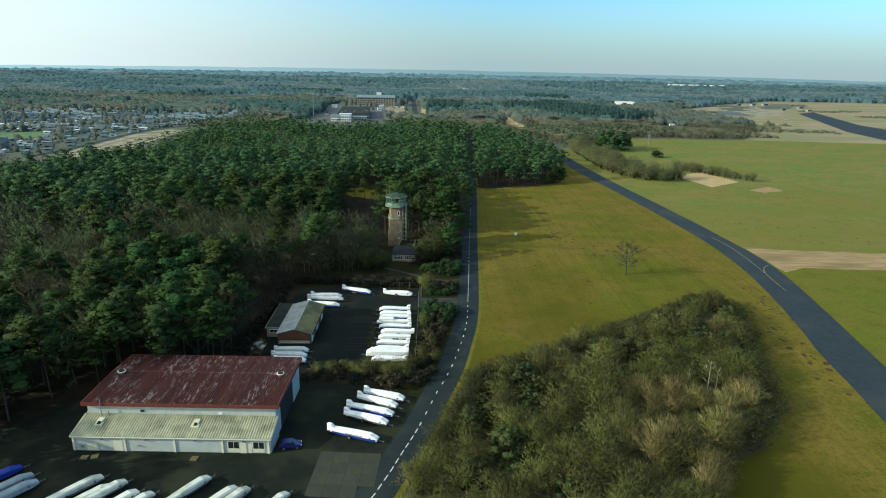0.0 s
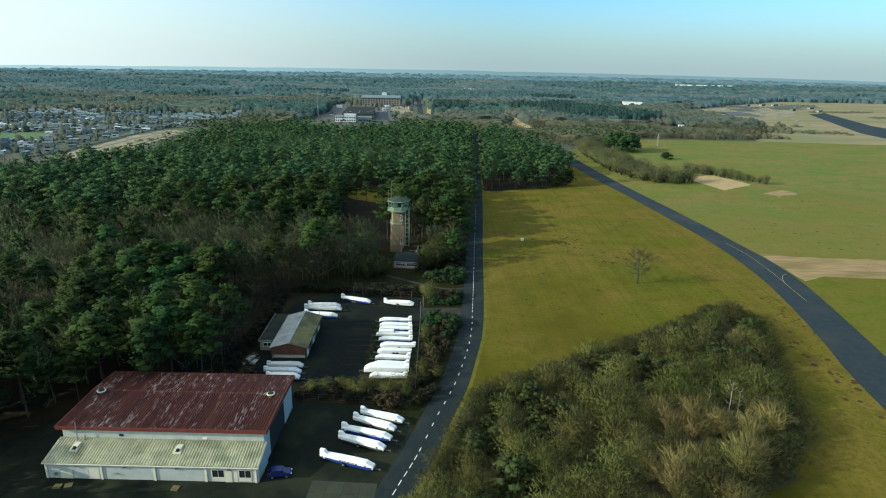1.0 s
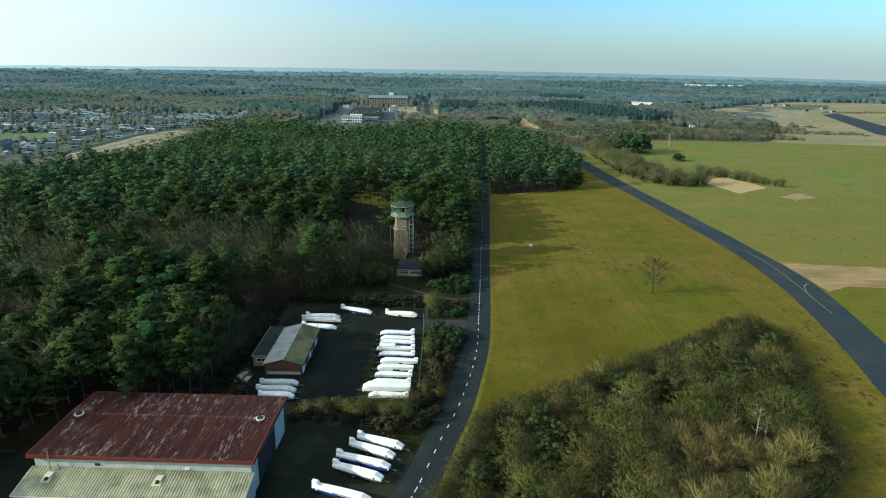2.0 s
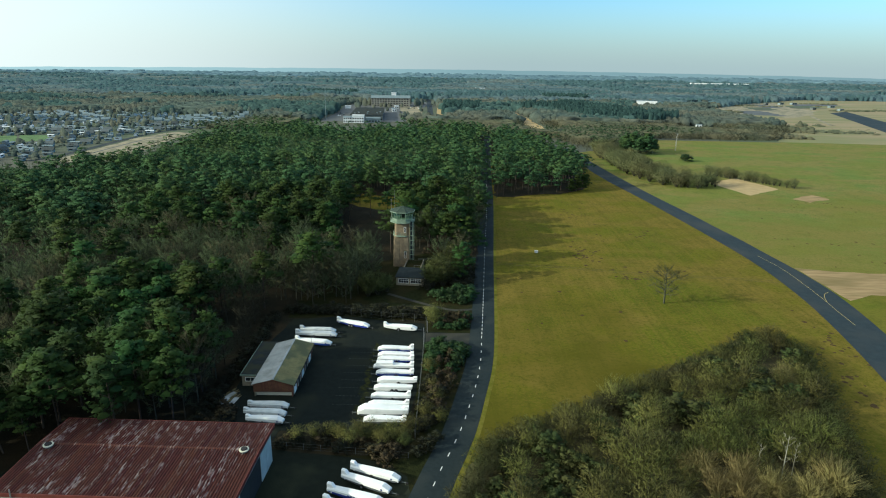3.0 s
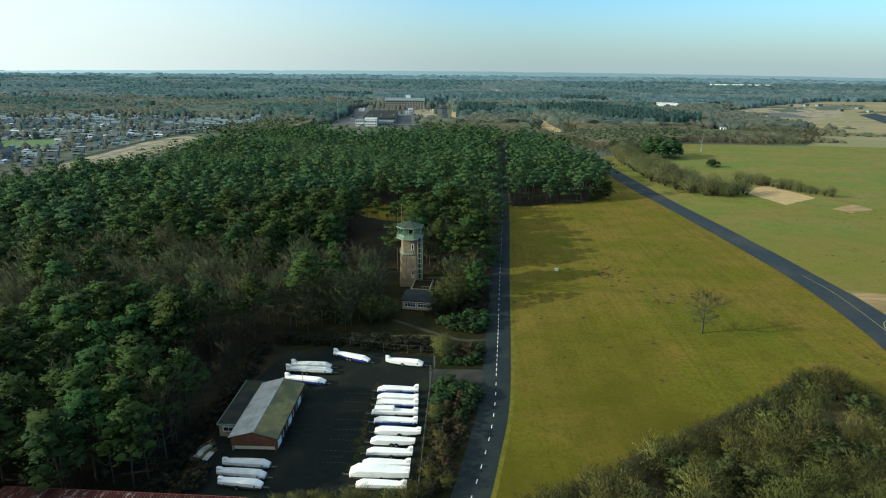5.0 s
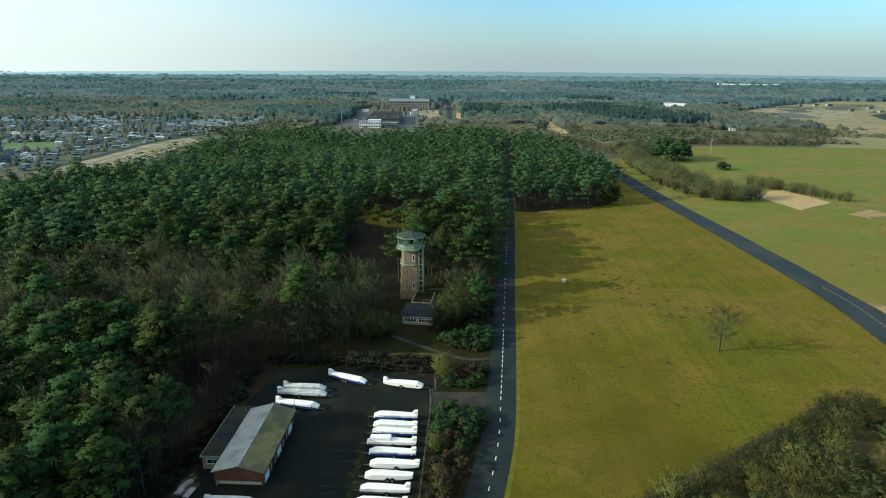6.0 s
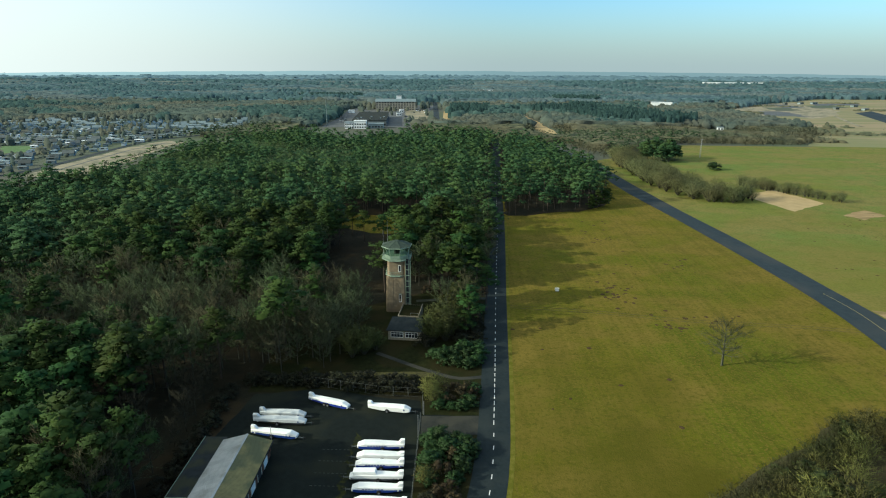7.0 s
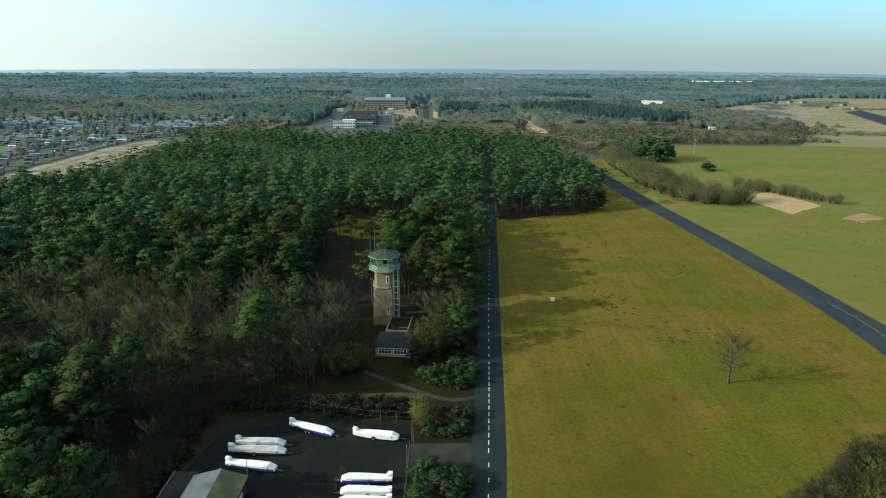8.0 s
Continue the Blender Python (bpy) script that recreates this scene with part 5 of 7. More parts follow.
def pine(seed, h=15.0, plates=8, tufts=5, count=18, size=0.5, low=0.5, wide=2.7, seg=5, flat=0.5, heart=0.82):
    """A pine: a slim trunk with limbs that each carry a flattened plate of foliage, and every plate is a heap of tufts."""
    g = np.random.default_rng(seed)
    lean = g.normal(0, 0.35, 2)
    mid = np.array([lean[0] * 0.6, lean[1] * 0.6, h * 0.55])
    top = np.array([lean[0], lean[1], h * 0.93])
    sg = [((0, 0, -0.1), mid, 0.22, 0.15), (mid, top, 0.15, 0.05)]
    cs, rs, hubs, spans = [], [], [], []
    for k in range(plates):
        u = (k + g.uniform(0.1, 0.9)) / plates
        z = h * (low + (0.9 - low) * u)
        reach = wide * (1 - 0.92 * u ** 1.7) * g.uniform(0.42, 0.78)
        a = 2.4 * k + g.uniform(-0.6, 0.6)
        span = wide * g.uniform(0.4, 0.58) * (1.12 - 0.3 * u)
        base = mid + (top - mid) * (z - mid[2]) / (top[2] - mid[2]) if z > mid[2] else mid * z / mid[2]
        p = np.array([base[0] + reach * math.cos(a), base[1] + reach * math.sin(a), z + reach * 0.12])
        sg.append(((base[0], base[1], z - 0.5 - reach * 0.15), p, 0.06, 0.025))
        for j in range(tufts):
            v = math.sqrt((j + g.uniform(0, 1)) / tufts)
            b = 2.4 * j + g.uniform(-0.5, 0.5)
            cs.append(p + span * np.array([0.85 * v * math.cos(b), 0.85 * v * math.sin(b), flat * 0.8 * math.sqrt(1 - 0.8 * v * v) * g.uniform(0.5, 1.1)]))
            rs.append(span * g.uniform(0.4, 0.6) * (5 / tufts) ** 0.4)
            hubs.append(p - np.array([0, 0, 0.25 * span]))
            spans.append(span)
    cs, rs, hubs, spans = np.array(cs), np.array(rs), np.array(hubs), np.array(spans)[:, None]
    round_plate = (cs - hubs) / spans + 0.1 * (cs - cs.mean(0))
    hearts = puffs(g, cs, rs * heart, flat + 0.1, seg, 0.2, round_plate)
    return limbs(sg, 3), merged(hearts, tris_around(g, cs, rs * 1.15, count, size, flat + 0.15, 0.1, 0.5, 0.4, round_plate))


def leader_tree(seed, h=12.0, boughs=26, twigs=1000, width=0.06, wide=0.3, low=0.25, bole=0.2, length=0.09, fine=1, steep=1.0):
    """A bare tree with one leading stem: boughs rise from it at a slant, each with side branches and a spray of fine twigs."""
    g = np.random.default_rng(seed)
    lean = g.normal(0, 0.025 * h, 2)
    stem = lambda u: np.array([lean[0] * u * u, lean[1] * u * u, -0.1 + h * 0.93 * u])
    seg = [(stem(k / 4), stem((k + 1) / 4), bole * (1 - 0.22 * k), bole * (1 - 0.22 * (k + 1)) + 0.004) for k in range(4)]
    lines = []
    for k in range(boughs):
        u = low + (0.97 - low) * (k + g.uniform(0, 1)) / boughs
        v = (u - low) / (1 - low)
        a = 2.4 * k + g.uniform(-0.5, 0.5)
        reach = h * wide * (0.55 + 0.9 * v - 1.25 * v * v) * g.uniform(0.8, 1.25)
        rise = reach * (0.55 + 0.9 * v) * steep * g.uniform(0.8, 1.2)
        p = stem(u)
        q = p + np.array([reach * math.cos(a), reach * math.sin(a), rise])
        m = p + (q - p) * 0.5 + np.array([0, 0, -0.04 * h * g.uniform(0, 1)])
        r = bole * 0.32 * (1 - 0.6 * v)
        seg += [(p, m, r, r * 0.6), (m, q, r * 0.6, 0.006)]
        lines += [(p + (m - p) * 0.5, m), (m, q), (m, q)]
        for j in range(fine):
            o = m + (q - m) * g.uniform(0, 0.6)
            d = (q - m) * 0.7 + g.normal(0, 0.4, 3) * reach * 0.6
            seg.append((o, o + d, r * 0.35, 0.005))
            lines.append((o, o + d))
    i = g.integers(len(lines), size=twigs)
    a, b = np.array([e[0] for e in lines])[i], np.array([e[1] for e in lines])[i]
    st = a + (b - a) * g.uniform(0.1, 1.0, (twigs, 1)) + g.normal(0, 0.012 * h, (twigs, 3))
    dr = (b - a) / (np.linalg.norm(b - a, axis=1, keepdims=True) + 1e-9) + g.normal(0, 0.42, (twigs, 3)) + np.array([0, 0, 0.25])
    dr /= np.linalg.norm(dr, axis=1, keepdims=True)
    v, _ = slivers(g, st, dr, h * length * g.uniform(0.5, 1.3, twigs), width)
    return limbs(seg, 3), soften(v, (0, 0, h * 0.5), (h * wide, h * wide, h * 0.5), g, 0.2)


def shrub(seed, h=6.0, stems=11, twigs=900, width=0.07, spread=0.42):
    """A many-stemmed bare shrub, dense towards its top."""
    g = np.random.default_rng(seed)
    seg, lines = [], []
    for k in range(stems):
        a = 2 * math.pi * k / stems + g.uniform(-0.3, 0.3)
        r = h * spread * math.sqrt(g.uniform(0.05, 1))
        tip = np.array([r * math.cos(a), r * math.sin(a), h * g.uniform(0.84, 1.0) * (1 - 0.36 * (r / (h * spread)) ** 2)])
        b = np.array([0.3 * math.cos(a), 0.3 * math.sin(a), -0.05])
        m = b + (tip - b) * 0.45 + np.array([0, 0, 0.3])
        seg += [(b, m, 0.07, 0.05), (m, tip, 0.05, 0.012)]
        lines += [(m, tip), (b + (m - b) * 0.5, m), (m, tip)]
    i = g.integers(len(lines), size=twigs)
    a, b = np.array([e[0] for e in lines])[i], np.array([e[1] for e in lines])[i]
    st = a + (b - a) * g.uniform(0.05, 1.02, (twigs, 1)) + g.normal(0, 0.3, (twigs, 3)) * np.array([1, 1, 0.5])
    out = st * np.array([1, 1, 0])
    dr = (b - a) / np.linalg.norm(b - a, axis=1, keepdims=True) * 0.35 + out * 0.16 + g.normal(0, 0.6, (twigs, 3))
    dr[:, 2] = np.abs(dr[:, 2]) * 0.8 + 0.1
    dr /= np.linalg.norm(dr, axis=1, keepdims=True)
    v, _ = slivers(g, st, dr, g.uniform(0.35, 1.0, twigs) * h / 6, width)
    return limbs(seg, 3), soften(v, (0, 0, h * 0.4), (h * spread, h * spread, h * 0.6), g)


def fan(seed, h=6.0, stems=24, twigs=2300, width=0.05, spread=0.6, loose=0.36, reach=0.15, foot=0.3, lift=0.5, bole=0.045, stray=0.075):
    """A bare shrub or small tree: curved stems fan out of one foot, and fine twigs follow them up into a soft dome."""
    g = np.random.default_rng(seed)
    a = 2 * math.pi * (np.arange(stems) * 0.618 + g.uniform(-0.06, 0.06, stems))
    r = h * spread * np.sqrt((np.arange(stems) + 0.5) / stems) * g.uniform(0.8, 1.1, stems)
    tip = np.stack([r * np.cos(a), r * np.sin(a), h * (1 - 0.42 * (r / (h * spread)) ** 2) * g.uniform(0.84, 1.02, stems)], 1)
    root = np.stack([0.35 * np.cos(a), 0.35 * np.sin(a), np.full(stems, -0.05)], 1) * np.array([foot, foot, 1])
    bend = root + (tip - root) * np.array([0.34, 0.34, 0.62]) + g.normal(0, 0.03 * h, (stems, 3)) * np.array([1, 1, 0.3])

    def at(i, u):
        u = u[:, None]
        return (1 - u) ** 2 * root[i] + 2 * u * (1 - u) * bend[i] + u * u * tip[i]

    seg = []
    for i in range(stems):
        p = [at(np.array([i]), np.array([u]))[0] for u in (0, 0.5, 1)]
        seg += [(p[0], p[1], bole * h / 6, bole * 0.6 * h / 6), (p[1], p[2], bole * 0.6 * h / 6, 0.008)]
    i = g.integers(stems, size=twigs)
    u = g.uniform(0.12, 1.0, twigs) ** 0.75
    st = at(i, u)
    along_stem = at(i, np.minimum(u + 0.05, 1.05)) - st
    along_stem /= np.linalg.norm(along_stem, axis=1, keepdims=True) + 1e-9
    out = st * np.array([1, 1, 0]) / (h * spread)
    dr = along_stem + out * 0.3 + g.normal(0, loose, (twigs, 3)) * np.array([1.3, 1.3, 0.7]) + np.array([0, 0, lift * 0.3])
    dr /= np.linalg.norm(dr, axis=1, keepdims=True)
    st = st + g.normal(0, stray * h, (twigs, 3)) * np.array([1, 1, 0.55])
    st[:, 2] = np.maximum(st[:, 2], 0.02)
    v, _ = slivers(g, st, dr, h * reach * g.uniform(0.45, 1.15, twigs), width)
    return limbs(seg, 3), soften(v, (0, 0, h * 0.3), (h * spread, h * spread, h * 0.75), g, 0.16)


def leafy_bush(seed, h=3.0, r=2.2, clumps=40, count=26, size=0.42, heart=0.6, slim=0.4):
    g = np.random.default_rng(seed)
    a, u, z = g.uniform(0, 2 * math.pi, clumps), np.sqrt(g.uniform(0, 1, clumps)), g.uniform(0.12, 1, clumps)
    rad = r * u * np.sqrt(np.clip(1.15 - z ** 2, 0.1, 1))
    c = np.stack([rad * np.cos(a), rad * np.sin(a), z * h * 0.9], 1)
    seg = [((0, 0, -0.05), tuple(q * 0.8), 0.05, 0.02) for q in c[:7]]
    rr = g.uniform(0.5, 0.85, clumps) * r / 2.2
    return limbs(seg, 3), merged(puffs(g, c, rr * heart, 0.6, 5), tris_around(g, c, rr * 1.1, count, size, 0.6, 0.0, 0.5, slim))


def template(pair, trunk_mat, crown_mat):
    (tv, tf), (cv, cf, *cn) = pair
    return mesh_np("trunk", tv, tf, trunk_mat), mesh_np("crown", cv, cf, crown_mat, *cn), pair


def plant(name, tpl, x, y, turn, size, label, category, group, tall=1.0):
    t = thing(name, pose(x, y, 0.03, 0, 0, turn) @ Matrix.Diagonal((size, size, size * tall, 1)), label, category, group)
    part("trunk", tpl[0], None, t)
    part("crown", tpl[1], None, t)
    return t


def joined(name, pieces, xs, ys, sizes, seed, material, which=1):
    """Many plants in one mesh: pieces are templates, which picks trunk (0) or crown (1)."""
    g = np.random.default_rng(seed)
    vs, fs, ns, k = [], [], [], 0
    for x, y, s in zip(xs, ys, sizes):
        v, f, *nrm = pieces[g.integers(len(pieces))][which]
        a = g.uniform(0, 2 * math.pi)
        c, sn = math.cos(a), math.sin(a)
        q = np.empty_like(v)
        q[:, 0] = (v[:, 0] * c - v[:, 1] * sn) * s + x
        q[:, 1] = (v[:, 0] * sn + v[:, 1] * c) * s + y
        q[:, 2] = v[:, 2] * s
        vs.append(q)
        fs.append(f + k)
        k += len(v)
        if nrm:
            m = nrm[0]
            ns.append(np.stack([m[:, 0] * c - m[:, 1] * sn, m[:, 0] * sn + m[:, 1] * c, m[:, 2]], 1))
    return new(name, mesh_np(name, np.concatenate(vs), np.concatenate(fs), material, np.concatenate(ns) if ns else None))


def canopy(name, x0, x1, y0, y1, step, base, rough, allowed, material, seed, label, deep=1):
    """The closed, uneven upper surface of a wood seen from afar."""
    g = np.random.default_rng(seed)
    gx, gy = np.meshgrid(np.arange(x0, x1 + step, step), np.arange(y0, y1 + step, step))
    shape = gx.shape
    gx, gy = gx + g.uniform(-0.4, 0.4, shape) * step, gy + g.uniform(-0.4, 0.4, shape) * step
    wave = np.sin(gx * 0.021 + 2 * np.sin(gy * 0.013)) * np.sin(gy * 0.017 + 1.5 * np.sin(gx * 0.011))
    z = base * (1 + 0.22 * wave) + g.uniform(-rough, rough, shape)
    ok = allowed(gx, gy)
    for _ in range(deep):
        less = np.zeros(shape, bool)
        less[1:-1, 1:-1] = ok[1:-1, 1:-1] & ok[:-2, 1:-1] & ok[2:, 1:-1] & ok[1:-1, :-2] & ok[1:-1, 2:]
        ok = less
    n, m = shape
    idx = np.arange(n * m).reshape(shape)
    cell = ok[:-1, :-1] & ok[1:, :-1] & ok[:-1, 1:] & ok[1:, 1:]
    a, b, c, d = idx[:-1, :-1][cell], idx[:-1, 1:][cell], idx[1:, 1:][cell], idx[1:, :-1][cell]
    tris = np.concatenate([np.stack([a, b, c], 1), np.stack([a, c, d], 1)])
    v = np.stack([gx, gy, z], -1).reshape(-1, 3)
    used, tris = np.unique(tris, return_inverse=True)
    v, tris = v[used], tris.reshape(-1, 3)
    sides = np.concatenate([tris[:, [0, 1]], tris[:, [1, 2]], tris[:, [2, 0]]])
    _, first, times = np.unique(np.sort(sides, 1), axis=0, return_index=True, return_counts=True)
    rim = sides[first[times == 1]]
    k = len(v)
    low = v * np.array([1, 1, 0.0])
    tris = np.concatenate([tris, np.stack([rim[:, 1], rim[:, 0], rim[:, 0] + k], 1), np.stack([rim[:, 1], rim[:, 0] + k, rim[:, 1] + k], 1)])
    v = np.concatenate([v, low])
    up = g.normal(0, 0.2, (len(v), 3)) + np.array([0, 0, 1.0])
    up /= np.linalg.norm(up, axis=1, keepdims=True)
    return tagged(new(name, mesh_np(name, v, tris, material, up)), label, "wood canopy", kind="stuff")


rng = np.random.default_rng(5)
PINES = [template(pine(10 + k, 14.0 + 1.3 * (k % 3), 9 + k % 3, 5, 17, 0.53, 0.3 + 0.08 * (k % 3), 4.9 + 0.7 * (k % 2), 5, 0.5, 0.62), BARK, (NEEDLE, NEEDLE, NEEDLE_PALE)[k % 3]) for k in range(6)]
BARES = [template(leader_tree(30 + k, 12.5, 22, 1050, 0.075, 0.34 + 0.05 * (k % 3), 0.22 + 0.06 * (k % 2), 0.17), BARKPALE, (TWIG, TWIG_BROWN, TWIG)[k % 3]) for k in range(6)]
# darkened copy of BARES, with shade put into the twig colour
BARES_SHADED = [template(leader_tree(37 + k, 12.0, 20, 900, 0.075, 0.34, 0.25, 0.16), SHADETWIG, SHADETWIG) for k in range(3)]
SHRUBS = [template(fan(50 + k, 6.0, 24, 1250, 0.083, 0.62, 0.48, 0.13), BARKPALE, SHRUBTWIG) for k in range(5)]
RIMS = [template(fan(40 + k, 4.0, 14, 1150, 0.066, 0.74, 0.6, 0.12), BARKPALE, RIMTWIG) for k in range(3)]
IVIES = [template(leafy_bush(45 + k, 4.4, 2.7, 40, 26, 0.3, 0.55, 0.3), BARKPALE, IVYLEAF) for k in range(3)]
BUSHES = [template(leafy_bush(70 + k, 3.0, 2.3, 44, 26, 0.52, 0.5, 0.17), BARKPALE, LEAF) for k in range(4)]
FEATHERS = [template(shrub(65 + k, 7.0, 18, 1900, 0.11, 0.5), BARKPALE, OLIVE) for k in range(2)]
DARKS = [template(leafy_bush(86 + k, 2.1, 1.9, 28, 24, 0.28, 0.45, 0.24), BARKPALE, DARKLEAF) for k in range(3)]
BROWNS = [template(leafy_bush(80 + k, 2.6, 1.8, 26, 34, 0.24, 0.5, 0.2), BARKPALE, BROWNLEAF) for k in range(3)]
STALKS = [template(fan(90 + k, 4.6, 22, 1500, 0.05, 0.55, 0.2, 0.22, 0.3, 0.5, 0.035), STRAW, STRAW) for k in range(3)]
ROWTREES = [template(fan(95 + k, 9.6, 18, 1250, 0.17, 0.58, 0.75, 0.08, 0.3, 0.5, 0.07, 0.08), BARKPALE, ROWTWIG) for k in range(4)]
PINE_MID = [pine(110 + k, 14 + 1.5 * (k % 3), 6 + k % 2, 3, 9, 0.72, 0.32 + 0.08 * (k % 3), 4.9 + 0.7 * (k % 2), 4, 0.5, 0.66) for k in range(7)]
PINE_FAR = [pine(130 + k, 14.5, 4, 2, 5, 1.0, 0.42, 5.0, 4, 0.5, 0.72) for k in range(5)]
BARE_MID = [leader_tree(150 + k, 12.5, 10, 140, 0.17, 0.36, 0.25, 0.16, 0.12, 0) for k in range(5)]


def round_crowns(name, rows, seed, material, label, category, narrow=1.0, seg=6, fuzz=4, low=True, blunt=False):
    """Irregular crowns standing close together, each a lumpy dome down to the ground with loose sprays on it."""
    g = np.random.default_rng(seed)
    rows = np.array(rows)
    n = len(rows)
    levels = [(1.0, 0.0, 1), (0.86, 0.42, seg), (0.5, 0.95, seg), (0.0, 0.8, seg)]
    if blunt:
        levels = [(1.0, 0.0, 1), (0.84, 0.66, seg), (0.45, 0.98, seg), (0.0, 0.85, seg)]
    levels = levels if low else [(1.0, 0.0, 1), (0.76, 0.74, seg), (0.0, 0.98, seg)]
    d = np.array([(rr * math.cos(6.283 * (i + 0.5 * j) / m), rr * math.sin(6.283 * (i + 0.5 * j) / m), z) for j, (z, rr, m) in enumerate(levels) for i in range(m)])
    one = []
    for i in range(seg):
        j = (i + 1) % seg
        one.append((0, 1 + i, 1 + j))
        for k in (1, 1 + seg) if low else (1,):
            one += [(k + i, k + seg + i, k + j), (k + j, k + seg + i, k + seg + j)]
    p = len(d)
    q = d[None] * g.uniform(0.7, 1.25, (n, p, 1))
    q[:, 0, 2] = g.uniform(0.95, 1.1, n)
    if low:
        q[:, -seg:, 2] = 0
    q[..., :2] *= (rows[:, 3] * narrow)[:, None, None]
    q[..., 2] *= rows[:, 2][:, None]
    v = (q + np.concatenate([rows[:, :2], np.zeros((n, 1))], 1)[:, None]).reshape(-1, 3)
    # normals bent upwards: flattened shading that imitates haze
    nn = (d * np.array([0.3, 0.3, 0.25]) * (1 if low else 0.85))[None] + g.normal(0, 0.12 if low else 0.1, (n, p, 3)) + np.array([0, 0, 0.6])
    nn /= np.linalg.norm(nn, axis=2, keepdims=True)
    f = (np.array(one)[None] + (np.arange(n) * p)[:, None, None]).reshape(-1, 3)
    sets = [(v, f, nn.reshape(-1, 3))]
    if fuzz:
        c = np.stack([rows[:, 0], rows[:, 1], rows[:, 2] * 0.62], 1)
        sets.append(tris_around(g, c, rows[:, 3] * narrow * 1.28, fuzz, float(rows[:, 3].mean()) * 0.24, 0.8))
    return tagged(new(name, mesh_np(name, *merged(*sets)[:2], material, merged(*sets)[2])), label, category, kind="stuff")


# ---- thicket between road and taxiway ----
THICKET = [(-16, 62), (-9.6, 80), (-3.4, 96), (1.2, 110), (5.4, 122.5), (11, 127.5), (25, 135.5), (42, 147.5), (60, 160), (74, 171), (80, 170.5), (84, 163), (80, 147), (76, 136), (70, 117.5), (66, 108.5), (57.5, 98), (47, 90), (41, 80), (38, 62)]
sheet("thicket_floor", rough_edge(THICKET, 1.0, 5, 17), 0.034, THICKFLOOR, "brown leaf litter and dead grass under the thicket", "thicket floor")
EDGE = [Vector(p) for p in rough_edge(THICKET, 0, 3, 1)]
RIM = smooth_line([(-4.4, 92), (1.4, 107), (6.2, 120), (11.6, 125), (25.6, 133.2), (42.6, 145.2), (60.6, 157.6), (73.6, 168), (78.4, 168), (80.8, 161), (77, 147), (73, 136), (67.4, 118), (63.4, 109.5), (55.4, 100.5), (45.4, 93), (38.6, 82)], 2.1)
for k, p in enumerate(RIM):
    for off in (0.0, 2.4) if k % 2 else (0.3,):
        plant("rim_shrub", RIMS[rng.integers(3)], p.x + off * 0.5 + rng.uniform(-0.5, 0.5), p.y - off + rng.uniform(-0.5, 0.5), rng.uniform(0, 360), rng.uniform(0.85, 1.1) * (1 + 0.25 * (off > 1)), "fuzzy grey-olive leafless shrub at the thicket's rim", "shrub", "thicket rim")
xs, ys = scatter(-18, 92, 62, 174, 4.3, 21)
ok = inside(xs, ys, THICKET)
for x, y in zip(xs[ok], ys[ok]):
    near = min((Vector((x, y)) - p).length for p in EDGE)
    kind = noise.noise((x * 0.075, y * 0.075, 3.0))
    gap = noise.noise((x * 0.11, y * 0.11, 11.0))
    if near < 3.0 and y > 90 or gap < -0.36 or (x - 53.5) ** 2 + (y - 113) ** 2 < 9:
        continue
    dry = (x - 49) ** 2 / 18 ** 2 + (y - 99) ** 2 / 20 ** 2 < 1 or (x - 72) ** 2 + (y - 151) ** 2 < 40
    size = (0.78 + 0.27 * min(1, near / 10)) * (1 + 0.5 * gap) * rng.uniform(0.88, 1.12)
    if dry and rng.uniform() < 0.6:
        plant("dry_shrub", STALKS[rng.integers(3)], x, y, rng.uniform(0, 360), size * 1.22, "dry straw-coloured upright stalks in the thicket", "shrub", "thicket")
    elif not dry and rng.uniform() < (0.5 if y - 0.72 * x > 92 else 0.35 if kind > 0.22 else 0.0):
        plant("leafy_shrub", IVIES[rng.integers(3)], x, y, rng.uniform(0, 360), size * rng.uniform(0.9, 1.15), "dark green leafy shrub in the thicket", "shrub", "thicket")
    else:
        plant("shrub", SHRUBS[rng.integers(5)], x, y, rng.uniform(0, 360), size, "bare olive-brown shrub in a dense thicket", "shrub", "thicket")
# pale dead trees standing in the thicket
DEAD = template(leader_tree(7, 9.4, 8, 26, 0.06, 0.17, 0.35, 0.15, 0.07, 1), DEADWOOD, DEADWOOD)
for x, y, s in ((54.6, 115.0, 1.0), (50.6, 115.6, 0.75), (57.2, 116.6, 0.7)):
    plant("dead_tree", DEAD, x, y, 40 * x, s, "pale dead tree with broken limbs in the thicket", "tree", "dead trees")

# ---- the wood left of the road ----
CLEAR = [[(-45, 232), (-27, 222), (-24, 240), (-20, 262), (-22, 300), (-46, 300)], [(-25, 184), (-5, 184), (-6, 232), (-24, 234)], [(-10, 180), (10, 180), (10, 212), (-10, 212)], [(-56, 296), (-12, 296), (-14, 336), (-50, 342)], [(-14, 231), (10.5, 231), (11, 241.5), (-14, 241.5)]]
xs, ys = scatter(-205, 30, 74, 345, 5.5, 22)
ok = inside(xs, ys, WOOD_L)
for c in CLEAR:
    ok &= ~inside(xs, ys, c)
xs, ys = xs[ok], ys[ok]
order = np.argsort((xs + 25) ** 2 + (ys - 195) ** 2)
pines = bares = 0
mid_p, mid_b = [], []
